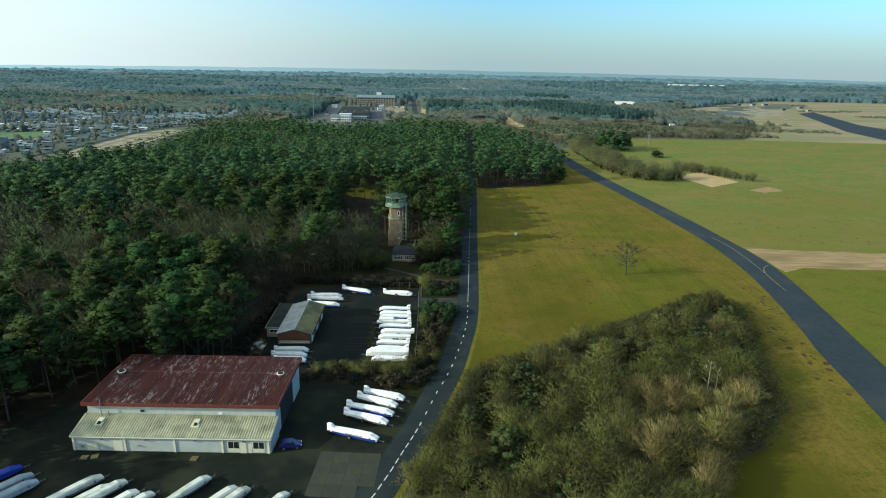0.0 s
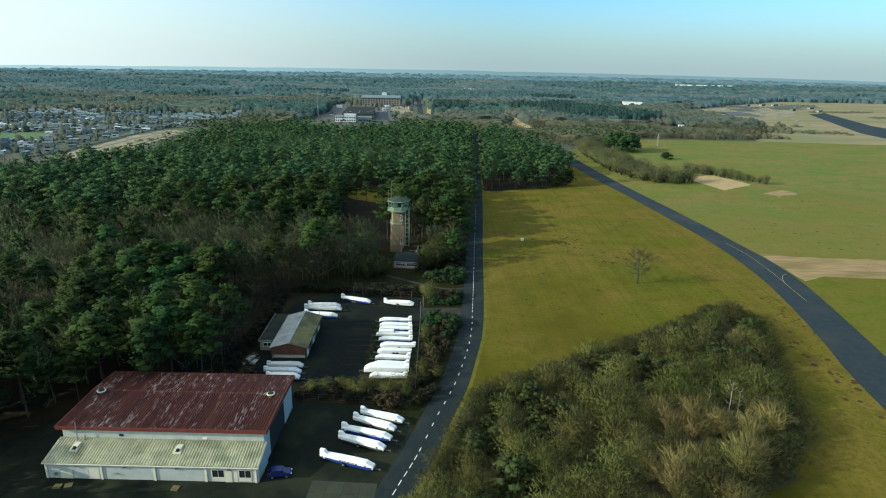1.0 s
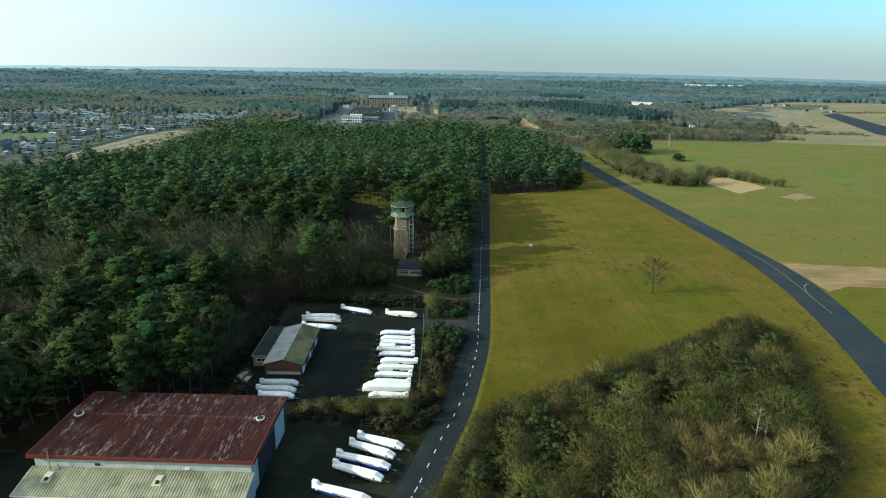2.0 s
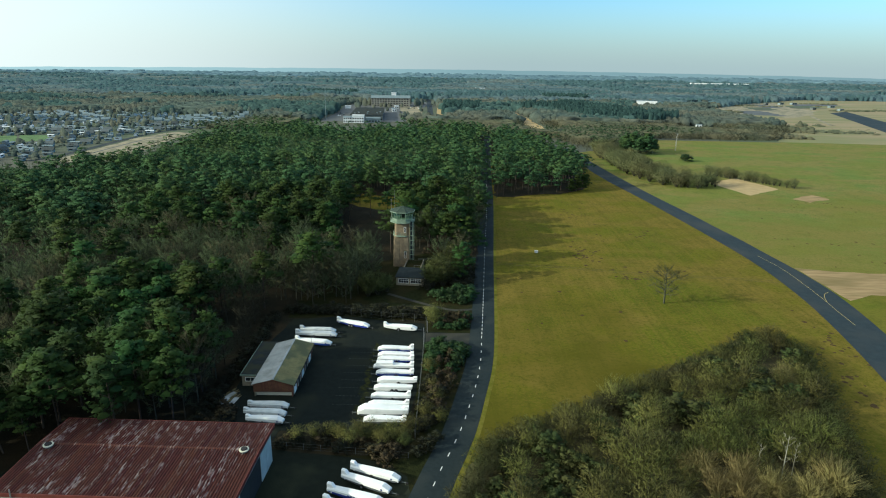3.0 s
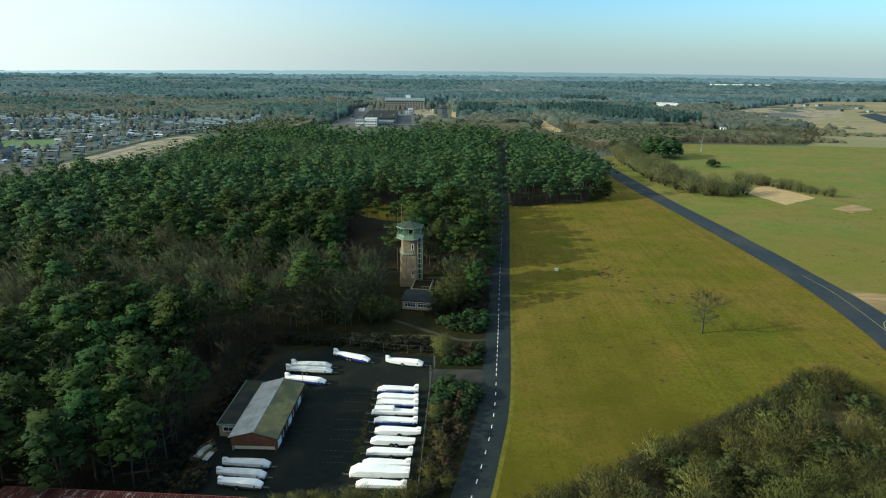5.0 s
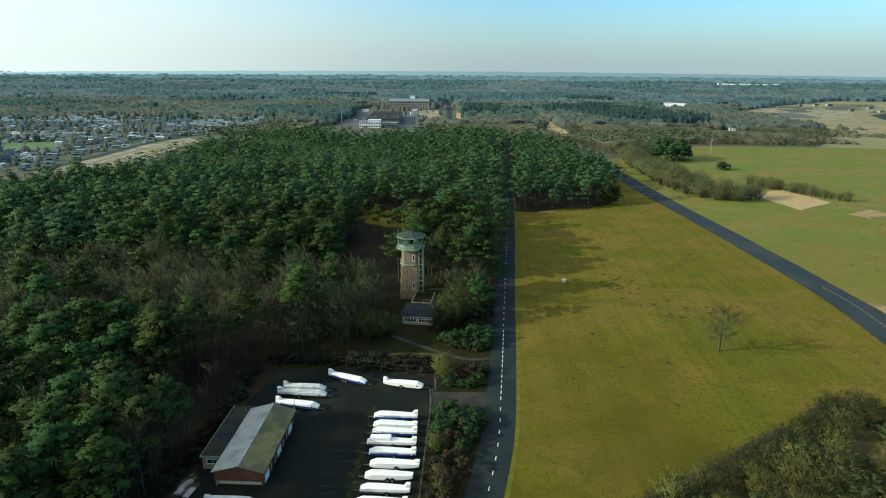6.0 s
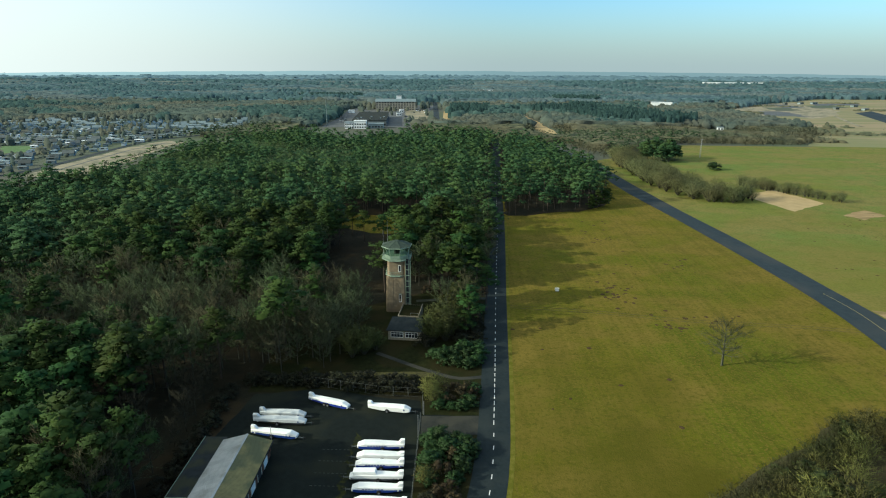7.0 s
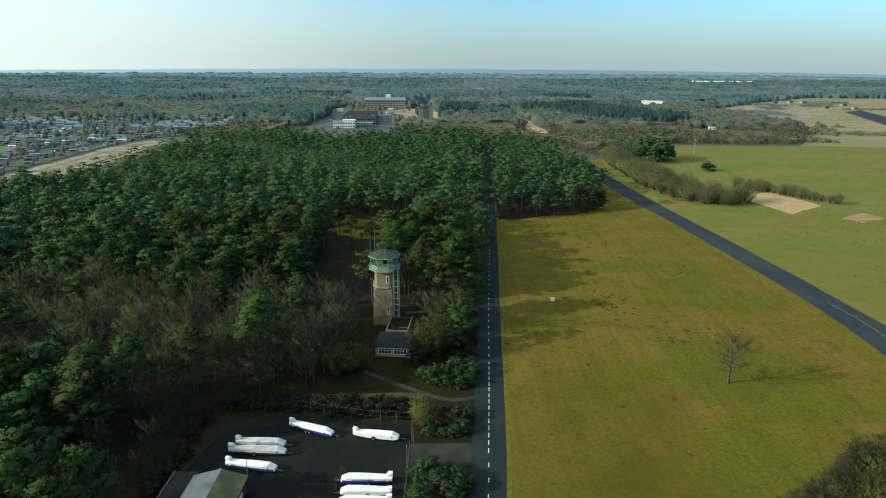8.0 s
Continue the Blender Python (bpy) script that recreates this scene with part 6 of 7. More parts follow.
for x, y in zip(xs[order], ys[order]):
    stand = noise.noise((x * 0.022, y * 0.022, 9.0))
    grove = noise.noise((x * 0.04, y * 0.04, 2.0))
    edge = -98 < x < -46 and 124 < y < 181 - 0.35 * (x + 98)
    is_pine = not (-72 < x < -50 and 124 < y < 151) and rng.uniform() < ((0.4 if y < 292 else 0.85) if x > -8 and y > 222 else 0.92 - 0.5 * (grove > 0.22) if y > 238 + 14 * stand else 0.66 if edge else 0.1 if y > 150 else 0.75)
    # dim: the shaded strip, where the darkened copy is planted
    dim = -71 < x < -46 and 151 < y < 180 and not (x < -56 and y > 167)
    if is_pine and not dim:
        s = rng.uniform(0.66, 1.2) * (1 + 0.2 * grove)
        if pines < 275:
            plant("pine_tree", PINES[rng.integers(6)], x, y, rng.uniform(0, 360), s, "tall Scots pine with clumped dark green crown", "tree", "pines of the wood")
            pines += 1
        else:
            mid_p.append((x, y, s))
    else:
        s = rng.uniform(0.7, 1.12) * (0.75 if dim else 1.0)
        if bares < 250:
            plant("bare_tree", (BARES_SHADED if dim else BARES)[rng.integers(3 if dim else 6)], x, y, rng.uniform(0, 360), s, "leafless tree beside the trailer park, shade put into its colour" if dim else "leafless brown deciduous tree in the wood", "tree", "bare trees of the wood")
            bares += 1
        else:
            mid_b.append((x, y, s))
xs, ys = scatter(-52, -26, 185, 216, 4.4, 29)
for x, y in zip(xs, ys):
    if y > 187 + 2.5 * math.sin(x) and (x < -29 or y > 206):
        plant("bare_tree", BARES[rng.integers(6)], x, y, rng.uniform(0, 360), rng.uniform(0.6, 1.0), "slender leafless tree at the wood's edge behind the hedge", "tree", "bare trees of the wood")
for x, y in ((-38, 292), (-30, 288), (-22, 296), (-16, 300), (-44, 301), (-27, 301)):
    plant("pine_tree", PINES[rng.integers(6)], x, y, rng.uniform(0, 360), 0.85, "slender pine at the edge of a grassy clearing", "tree", "pines of the wood")
# the short pine at x 1.6 is added to cast shadow on the meadow
for x, y, q in ((-3.4, 230.0, 1.12), (-5.4, 243.5, 1.1), (-9.6, 244.5, 1.0), (0.4, 247, 1.12), (1.6, 207, 0.55), (3.2, 255, 1.15), (4.0, 263, 1.05)):
    plant("pine_tree", PINES[rng.integers(6)], x, y, rng.uniform(0, 360), q, "tall pine standing between the tower and the road", "tree", "pines of the wood")
for x, y, q in ((-53, 127, 0.95), (-56.5, 133, 1.05), (-52.5, 139, 1.0), (-60, 128.5, 1.1), (-58.5, 140.5, 1.1), (-65, 135, 1.05), (-66.5, 143.5, 1.12), (-70.5, 138, 1.0), (-53.5, 147, 0.95), (-62, 149, 1.05),
                (-65, 166, 0.95), (-68.5, 173, 1.05), (-73, 168, 1.0), (-63, 179, 1.0), (-78, 176, 1.1), (-71, 182, 1.05)):
    plant("pine_tree", PINES[rng.integers(6)], x, y, rng.uniform(0, 360), q, "broad dark green pine beside the trailer park", "tree", "pines beside the yard")
sheet("clearing_grass", rough_edge([(-52, 318), (-38, 306), (-18, 305), (-16, 330), (-34, 336), (-50, 341)], 1.5, 4, 12), 0.036, GRASS, "small sunlit yellow-green clearing in the wood", "grass")
xs, ys = scatter(-460, 92, 74, 650, 7.0, 23)
ok = ((inside(xs, ys, WOOD_L) & ((ys > 345) | (xs < -205))) | (inside(xs, ys, WOOD_R) & (ys > 425)))
for x, y in zip(xs[ok], ys[ok]):
    stand = noise.noise((x * 0.015, y * 0.015, 4.0))
    if (rng.uniform() < 0.9 - 0.55 * (stand > 0.12) and y > 210) or (x > 18 and y < 640) or (y <= 210 and rng.uniform() < 0.3):
        mid_p.append((x, y, rng.uniform(0.68, 1.16) * (1 + 0.22 * noise.noise((x * 0.03, y * 0.03, 7.0))) * 1.0))
    else:
        mid_b.append((x, y, rng.uniform(0.75, 1.05) * (0.7 if y > 530 else 1.0)))
bx, by = scatter(16, 92, 336, 425, 6.8, 35)
ok = inside(bx, by, WOOD_R)
block_size = [rng.uniform(0.72, 1.16) * (1 + 0.25 * noise.noise((x * 0.06, y * 0.06, 1.0))) for x, y in zip(bx[ok], by[ok])]
for which, name, label in ((1, "pine_block", "dark green pine crowns between the road and the taxiway"), (0, "pine_block_trunks", "slender brown trunks between the road and the taxiway")):
    tagged(joined(name, PINE_MID, bx[ok], by[ok], block_size, 36, NEEDLE_FAR if which else BARK, which), label, "pine wood", kind="stuff")
mp = np.array([r for r in mid_p if r[0] > -0.76 * r[1] - 45])
near = (mp[:, 1] < 410) & (mp[:, 0] > -270)
for tpl, sel, nm in ((PINE_MID, near, "pine_wood"), (PINE_FAR, ~near, "pine_wood")):
    ob = joined(nm, tpl, *mp[sel].T, 31, NEEDLE_FAR)
    tagged(ob, "dense dark green pine canopy", "pine wood", kind="stuff")
TRUNKS = [(limbs([((0, 0, 0), (0.2, 0.1, 8), 0.22, 0.15), ((0.2, 0.1, 8), (0.3, 0.2, 13.5), 0.15, 0.05)], 3),)]
ob = joined("pine_trunks", TRUNKS, *mp[near].T, 31, BARK, 0)
tagged(ob, "slender brown pine trunks", "trunks", kind="stuff")
canopy("pine_canopy", -460, 90, 280, 680, 3.2, 7.0, 1.2, lambda x, y: (inside(x, y, WOOD_L) & ((y > 336) | (x < -205)) & ~inside(x, y, [(10, 300), (22, 300), (36, 680), (24, 680)]) & ~inside(x, y, [(-90, 300), (8, 300), (8, 372), (-90, 372)])) | (inside(x, y, WOOD_R) & (y > 430)), NEEDLE_FAR, 45, "closed dark green pine canopy")
mb = np.array([r for r in mid_b if r[0] > -0.76 * r[1] - 45])
tagged(joined("bare_wood", BARE_MID, *mb.T, 32, TWIG), "leafless brown crowns among the pines", "bare wood", kind="stuff")

# undergrowth below the near trees
LOWS = [shrub(200 + k, 3.2, 4, 75, 0.09, 0.5) for k in range(4)]
xs, ys = scatter(-130, 6, 100, 260, 7.0, 27)
ok = inside(xs, ys, WOOD_L)
for c in CLEAR[1:3]:
    ok &= ~inside(xs, ys, c)
xs, ys = xs[ok], ys[ok]
tagged(joined("undergrowth", LOWS, xs, ys, rng.uniform(0.5, 1.2, len(xs)), 33, SHADETWIG), "leafless undergrowth below the trees, darkened in colour for shade", "undergrowth", kind="stuff")

# ---- trees by the taxiway and the lone tree ----
LONE = template(leader_tree(8, 11.0, 34, 2300, 0.05, 0.58, 0.24, 0.36, 0.08, 4, 0.55), LONEBARK, LONETWIG)
plant("lone_tree", LONE, 61.0, 194.0, 15, 1.0, "lone bare tree standing in the meadow", "tree", "")
FIRS = [template(pine(120 + k, 10.0, 12, 4, 30, 0.5, 0.1, 3.0), BARK, NEEDLE_PALE) for k in range(2)]
ROW = smooth_line([(148, 378), (140, 374), (132.5, 373), (125.5, 379), (119.5, 388), (114, 405), (112, 437), (111, 482), (114, 525)], 3.6)
for k, p in enumerate(ROW):
    for off in (0.0, 5.5, 11.0) if k > 6 else (0.0, 5.0):
        x, y = p.x + off + rng.uniform(-2.4, 2.4), p.y + off * 0.6 + rng.uniform(-2.4, 2.4)
        size = rng.uniform(0.7, 1.45) * (0.8 if k < 3 else 1.0)
        if rng.uniform() > 0.06:
            plant("hedgerow_tree", ROWTREES[rng.integers(4)], x, y, rng.uniform(0, 360), size, "soft olive-brown leafless tree in the row beside the taxiway", "tree", "taxiway trees", tall=rng.uniform(0.7, 1.05))
for k in range(26):
    u = k / 25
    plant("shrub", ROWTREES[rng.integers(4)], 163 + 33 * u + rng.uniform(-1, 1), 419 - 44 * u + rng.uniform(-1.5, 3), rng.uniform(0, 360), rng.uniform(0.55, 0.9) * (1 - 0.25 * u), "bare shrub behind the sand patch", "shrub", "sand patch shrubs")
AIRPINES = [template(pine(124 + k, 12.0, 11, 5, 22, 0.55, 0.16, 4.8), BARK, NEEDLE_FAR) for k in range(2)]
for x, y, s in ((136, 514, 1.05), (142, 521, 1.25), (148, 516, 1.15), (153, 523, 1.3), (146, 527, 1.2), (158, 519, 1.0), (139, 528, 1.1), (151, 512, 1.2), (144, 509, 1.05), (157, 527, 1.25), (162, 524, 0.9), (133, 520, 0.8), (150, 534, 1.3), (140, 536, 1.2)):
    plant("airfield_pine", AIRPINES[rng.integers(2)], x, y, rng.uniform(0, 360), s, "tall spreading dark pine beside the airfield", "tree", "airfield pines")
sheet("sand_scrape", rough_edge([(180, 346), (184, 339), (200, 348), (197, 358), (186, 354)], 1.2, 3, 14), 0.05, SAND, "small scrape of bare sand in the grass", "sand")

for x, y, s in ((63, 355, 0.8), (67, 358, 1.0), (71, 362, 0.95), (74.5, 368, 0.85)):
    plant("fir_tree", FIRS[rng.integers(2)], x, y, rng.uniform(0, 360), s, "low dark fir at the corner of the pine wood", "tree", "corner firs")
plant("evergreen_bush", BUSHES[0], 170, 477.5, 0, 2.2, "single rounded dark green bush on the airfield grass", "bush", "", tall=0.8)

# ---- hedges and bushes round the yard and the tower ----
def bush_at(tpls, pts, size, name, label, group):
    for x, y in pts:
        plant(name, tpls[rng.integers(len(tpls))], x, y, rng.uniform(0, 360), size * rng.uniform(0.8, 1.2), label, "bush", group)


bush_at(BUSHES, [(-5.2, 161.5), (-3, 161.8), (-0.6, 161.6), (1.4, 160.6), (-4.6, 158.4), (-2, 158.6), (0.8, 157.2), (-5, 154.6), (2.2, 158.6), (-3.4, 155.6), (0.6, 154), (-5.2, 150.6), (-0.6, 150.4)], 0.85, "evergreen_bush", "glossy dark green evergreen bush beside the road", "roadside bushes")
bush_at(BROWNS, [(-1.2, 156), (-2.6, 152), (-1.6, 147.6), (-0.8, 144.4), (-3.6, 146), (-2.6, 141.6), (-4.4, 138), (-3.2, 134)], 1.1, "withered_bush", "withered brown bush beside the road", "roadside bushes")
bush_at(SHRUBS, [(-5.5, 150), (-4.6, 142), (-3.6, 137), (-5.6, 132), (-6, 127.5), (-2.6, 130)], 0.5, "shrub", "bare olive shrub along the fence", "roadside bushes")
bush_at(BUSHES, [(-6, 195), (-3.6, 193.4), (-1, 191.8), (1.6, 190.8), (3.8, 192.4), (4.4, 196), (2.2, 194.8), (-0.6, 195.4), (-3.4, 197), (1, 198), (4.2, 199.4)], 0.95, "evergreen_bush", "glossy dark green evergreen bush near the hut", "hut bushes")
bush_at(BROWNS, [(-3.5, 178.6), (-1, 180.4), (1.6, 180), (3, 177.6), (0.4, 177.2), (-4.8, 180.6), (-2.2, 175.4)], 0.95, "withered_bush", "dark withered bush beside the gate", "gate bushes")
bush_at(BUSHES, [(2.4, 174.6), (-1.5, 173), (0.6, 173.2), (-4.2, 173.4), (3.2, 179.6), (1.6, 175.8), (-3.2, 176)], 0.62, "evergreen_bush", "low dark green bush beside the gate", "gate bushes")
bush_at(SHRUBS, [(-5.8, 175.5), (-5.4, 178.6)], 0.75, "shrub", "bare olive shrub beside the gate", "gate bushes")
bush_at(DARKS, [(-45 + 2.2 * k, 179.6 + 0.8 * (k % 2) + (1.6 if k < 10 else 0)) for k in range(17)] + [(-46 + 2.4 * k, 182.8 + 0.8 * (k % 2)) for k in range(16)] + [(-49 + 1.2 * (k % 2), 126 + 2.6 * k) for k in range(21)], 1.05, "withered_bush", "dark withered hedge bush behind the trailers", "back hedge")
bush_at(SHRUBS, [(-28.5, 122.8), (-25.6, 123.8), (-20.5, 123.4), (-17.5, 124.6), (-14, 123.4), (-11.4, 125), (-9.4, 123.6), (-23, 124.6), (-18.6, 122), (-15.6, 126), (-12.6, 122), (-8.6, 126.4)], 0.56, "shrub", "loose bare olive-brown shrub between the yards", "dividing hedge")
bush_at(FEATHERS, [(-21.6, 124.8), (-16.2, 123.6), (-10.6, 123.4), (-13.4, 125.4), (-8.8, 121.8)], 0.4, "feathery_shrub", "feathery olive-green shrub between the yards", "dividing hedge")
bush_at(DARKS, [(-31 + 2.6 * k, 120.8 + 0.9 * (k % 2)) for k in range(9)], 0.7, "dark_bush", "low dark bush along the fence between the yards", "dividing hedge")
bush_at(BROWNS, [(-12.4, 118.2), (-10.8, 118.8), (-11.4, 116.9)], 0.95, "russet_bush", "bush with russet withered leaves in front of the fence", "dividing hedge")
bush_at(DARKS, [(-6.4 + 1.7 * (k % 3), 119.5 + 2.5 * k) for k in range(12)] + [(-24, 124.4), (-13.4, 120), (-28, 123.2), (-20, 120.6)], 0.95, "dark_bush", "dark tangled bush along the fence", "roadside bushes")
bush_at(BROWNS, [(-14.4, 119.6), (-24, 121.6), (-17, 121.8), (-10.4, 120.6), (-30.5, 121.8)], 0.75, "withered_bush", "low russet bush between the yards", "dividing hedge")
bush_at(BROWNS, [(-44, 128.5), (-44.6, 131.5), (-45.4, 126)], 1.15, "withered_bush", "dark red-brown bush beside the clubhouse", "clubhouse bushes")
# the last two stand behind the hut, added as shadow casters for the meadow
for x, y, s in ((-23.0, 196.6, 0.95), (-25.6, 195.0, 0.9), (-20.6, 199.0, 0.7), (-27.0, 199, 0.85), (-6.6, 204.6, 1.0), (-3.6, 205.0, 1.1), (-5.6, 209.5, 1.1), (-2.4, 209.5, 0.95), (1.6, 224, 1.25), (-1.2, 220, 1.15)):
    plant("shrub", FEATHERS[rng.integers(2)], x, y, rng.uniform(0, 360), s * 1.2, "feathery olive-green shrub beside the hut", "shrub", "hut bushes")

bush_at(DARKS, [(-1.5, 207), (1.2, 209), (3.6, 208), (4.6, 212), (2.0, 213), (-0.6, 215), (3.2, 217), (1.0, 219), (4.8, 220.5), (2.6, 203), (4.6, 205), (0.4, 204), (-8.6, 201.4)], 1.3, "dark_bush", "dark leafless bush round the hut", "hut bushes")
bush_at(BROWNS, [(-10 + 2.1 * k, 238.4 + 1.5 * (k % 2)) for k in range(9)], 1.1, "withered_bush", "brown bush along the path to the tower", "path bushes")
ribbon("path", smooth_line([(-13, 231.5), (-4, 233), (3, 234.2), (9, 234.4)]), 0.9, 0.9, 0.05, SLAB, "narrow pale path from the road to the tower", "path")
ribbon("wood_edge_grass", smooth_line([(-30, 186), (-17, 186.6), (-11, 187.2), (-6, 186.8)]), 1.1, 1.1, 0.044, DRYGRASS, "strip of yellowish grass behind the hedge", "grass")
ribbon("dirt_path", smooth_line([(-20, 197.4), (-15, 194), (-11, 191.3), (-4.2, 187.2), (0.2, 185.6), (5.4, 186.6)]), 0.6, 0.7, 0.048, ENTRY, "trodden grey path from the road to the hut", "path")

# ---- fences, lamp post, box in the meadow ----
def fence(pts, label, hgt=2.2, gap=3.0):
    f = thing("fence", pose(pts[0][0], pts[0][1], 0), label, "fence")
    o = Vector(pts[0])
    for a, b in zip(pts, pts[1:]):
        a, b = Vector(a) - o, Vector(b) - o
        n = max(1, round((b - a).length / gap))
        for k in range(n + 1):
            q = a.lerp(b, k / n)
            part("post", Shape().tube((*q, 0), (*q, hgt), 0.045, 0.045, 6), FENCEWIRE, f)
        for z in (0.15, hgt * 0.5, hgt - 0.05):
            part("wire", Shape().tube((*a, z), (*b, z), 0.012, 0.012, 4), FENCEWIRE, f)


fence([(-7.2, 124), (-7.5, 168)], "tall galvanised wire fence beside the road")
fence([(-33, 120.9), (-8, 118.6)], "low galvanised fence between the yards", 1.3)
fence([(-7.3, 171), (-7.6, 177.2), (-17, 177.8), (-31, 181)], "galvanised wire fence behind the trailer park")
for x, y, h in ((-7.6, 163.2, 4.5), (-7.0, 170.6, 3.0), (-34.5, 160.5, 3.2)):
    p = thing("lamp_post", pose(x, y, 0), "slim grey metal post at the yard's entrance", "post", "yard posts")
    part("pole", Shape().tube((0, 0, 0), (0, 0, h), 0.07, 0.05, 8), STEEL, p)
    part("cap", Shape().tube((0, 0, h), (0, 0, h + 0.12), 0.09, 0.04, 8), STEEL, p)
b = thing("equipment_box", pose(29.9, 241.6, 0, 0, 0, 5), "small white equipment box standing in the meadow", "box")
part("cabinet", Shape().box(-0.55, 0.55, -0.45, 0.45, 0.12, 0.85), WHITE, b)
part("lid", Shape().box(-0.62, 0.62, -0.52, 0.52, 0.85, 0.93), CREAM, b)
part("plinth", Shape().box(-0.38, 0.38, -0.3, 0.3, 0, 0.12), SLAB, b)
mast = thing("lattice_mast", pose(183, 537, 0), "thin pale lattice mast at the field's edge", "mast")
for x, y in ((-0.4, -0.4), (0.4, -0.4), (0.4, 0.4), (-0.4, 0.4)):
    part("mast_leg", Shape().tube((x, y, 0), (x * 0.5, y * 0.5, 14), 0.045, 0.035, 5), STEEL, mast)
for k in range(7):
    part("brace", Shape().tube((-0.4 + 0.02 * k, -0.4, 2 * k), (0.38 - 0.02 * k, -0.36, 2 * k + 2), 0.05, 0.05, 4), STEEL, mast)
part("mast_arm", Shape().tube((-1.4, 0, 13.8), (1.4, 0, 13.8), 0.1, 0.12, 5), STEEL, mast)

# worn details of the meadow: wheel tracks and molehills
ribbon("road_fringe", [p for p in ROAD if 50 < p.y < 330], -3.15, 4.1, 0.04, FRINGE, "dry pale grass fringe along the road's edge", "grass")
TRACK = smooth_line([(14, 228.4), (39.7, 224.8), (62.2, 220), (87.2, 217.3), (105.5, 214.6)])
for off in (-0.85, 0.85):
    ribbon("wheel_track", [p + Vector((0, off)) for p in TRACK], 0.09, 0.09, 0.032, THICKFLOOR, "faint worn wheel track across the meadow", "track")
g = np.random.default_rng(61)
cen = np.concatenate([g.normal(0, 1, (n, 2)) * (sx, sy) + (x, y) for x, y, sx, sy, n in ((57.5, 216, 2.5, 1.2, 16), (46, 240, 4.5, 4.5, 30), (75, 270, 3.5, 4, 14), (57, 300, 5, 7, 18), (70, 222, 7, 1.5, 10), (45, 262, 12, 14, 16), (30, 200, 16, 20, 14), (150, 250, 16, 20, 30), (190, 330, 16, 14, 24), (60, 330, 14, 10, 14), (88, 140, 2.0, 12, 40), (96, 172, 2.0, 10, 20))])
v, f, k = [], [], 0
for x, y in cen:
    r, h = g.uniform(0.3, 0.75), g.uniform(0.06, 0.16)
    ring = [(x + r * g.uniform(0.7, 1.3) * math.cos(i * 1.047), y + r * g.uniform(0.7, 1.3) * math.sin(i * 1.047), 0.02) for i in range(6)]
    v += ring + [(x, y, 0.02 + h)]
    f += [(k + i, k + (i + 1) % 6, k + 6) for i in range(6)]
    k += 7
tagged(new("molehills", mesh_np("molehills", np.array(v), np.array(f), SOIL)), "small dark molehills scattered over the grass", "molehills", kind="stuff")

# ---- distance: woods, village, sheds ----
def house(x, y, turn, w, d, hw, hr, wall, roof, label, group):
    h = thing("house", pose(x, y, 0, 0, 0, turn), label, "house", group)
    part("wall", Shape().box(-w / 2, w / 2, -d / 2, d / 2, 0, hw), wall, h)
    part("roof", Shape().add([(-w / 2 - 0.3, -d / 2 - 0.4, hw), (w / 2 + 0.3, -d / 2 - 0.4, hw), (w / 2 + 0.3, d / 2 + 0.4, hw), (-w / 2 - 0.3, d / 2 + 0.4, hw), (-w / 2 - 0.3, 0, hw + hr), (w / 2 + 0.3, 0, hw + hr)], [(3, 2, 1, 0), (0, 1, 5, 4), (2, 3, 4, 5), (1, 2, 5), (3, 0, 4)]), roof, h)
    part("window", Shape().box(-w * 0.3, w * 0.1, -d / 2 - 0.05, -d / 2, 0.9, 2.0), GLASS, h)


yard_trees = []
VILLAGE = [(-580, 425), (-292, 425), (-288, 470), (-292, 554), (-290, 615), (-268, 660), (-240, 754), (-246, 850), (-300, 835), (-365, 815), (-470, 842), (-580, 760)]
LAWNS = [[(-414, 568), (-396, 571), (-362, 527), (-380, 522)], [(-393, 572), (-368, 575), (-345, 540), (-360, 527)], [(-500, 640), (-470, 648), (-455, 622), (-480, 612)]]
xs, ys = scatter(-580, -240, 430, 850, 13.0, 25)
ok = inside(xs, ys, VILLAGE)
for c in LAWNS:
    ok &= ~inside(xs, ys, c)
chalets = []
for x, y in zip(xs[ok], ys[ok]):
    if x < -0.84 * y - 20:
        continue
    if rng.uniform() < 0.55:
        yard_trees.append((x + 6, y + 5, rng.uniform(2.0, 6.0), rng.uniform(1.4, 3.2)))
    k = rng.uniform()
    if k < 0.12 or (y > 780 and k < 0.45):
        yard_trees.append((x, y, rng.uniform(4.0, 9.0), rng.uniform(2.5, 4.0)))
        continue
    chalets.append((x, y, k, rng.uniform(0.7, 1.2), (14 if noise.noise((x * 0.012, y * 0.012, 6.0)) > 0 else 104) + rng.uniform(-4, 4)))
chalets.sort(key=lambda c: c[1])
for x, y, k, big, turn in chalets[:288]:
    house(x, y, turn, 7.4 * big, 3.2 * big, 1.9, 0.55 if k < 0.85 else 2.4, FARWHITE if k < 0.36 else FARGREY, FARWHITE if k < 0.2 else (FARGREY if k < 0.6 else FARTILE), "small pale chalet in the holiday village" if k < 0.85 else "small house with steep roof in the village", "village houses")
far_homes = Shape()
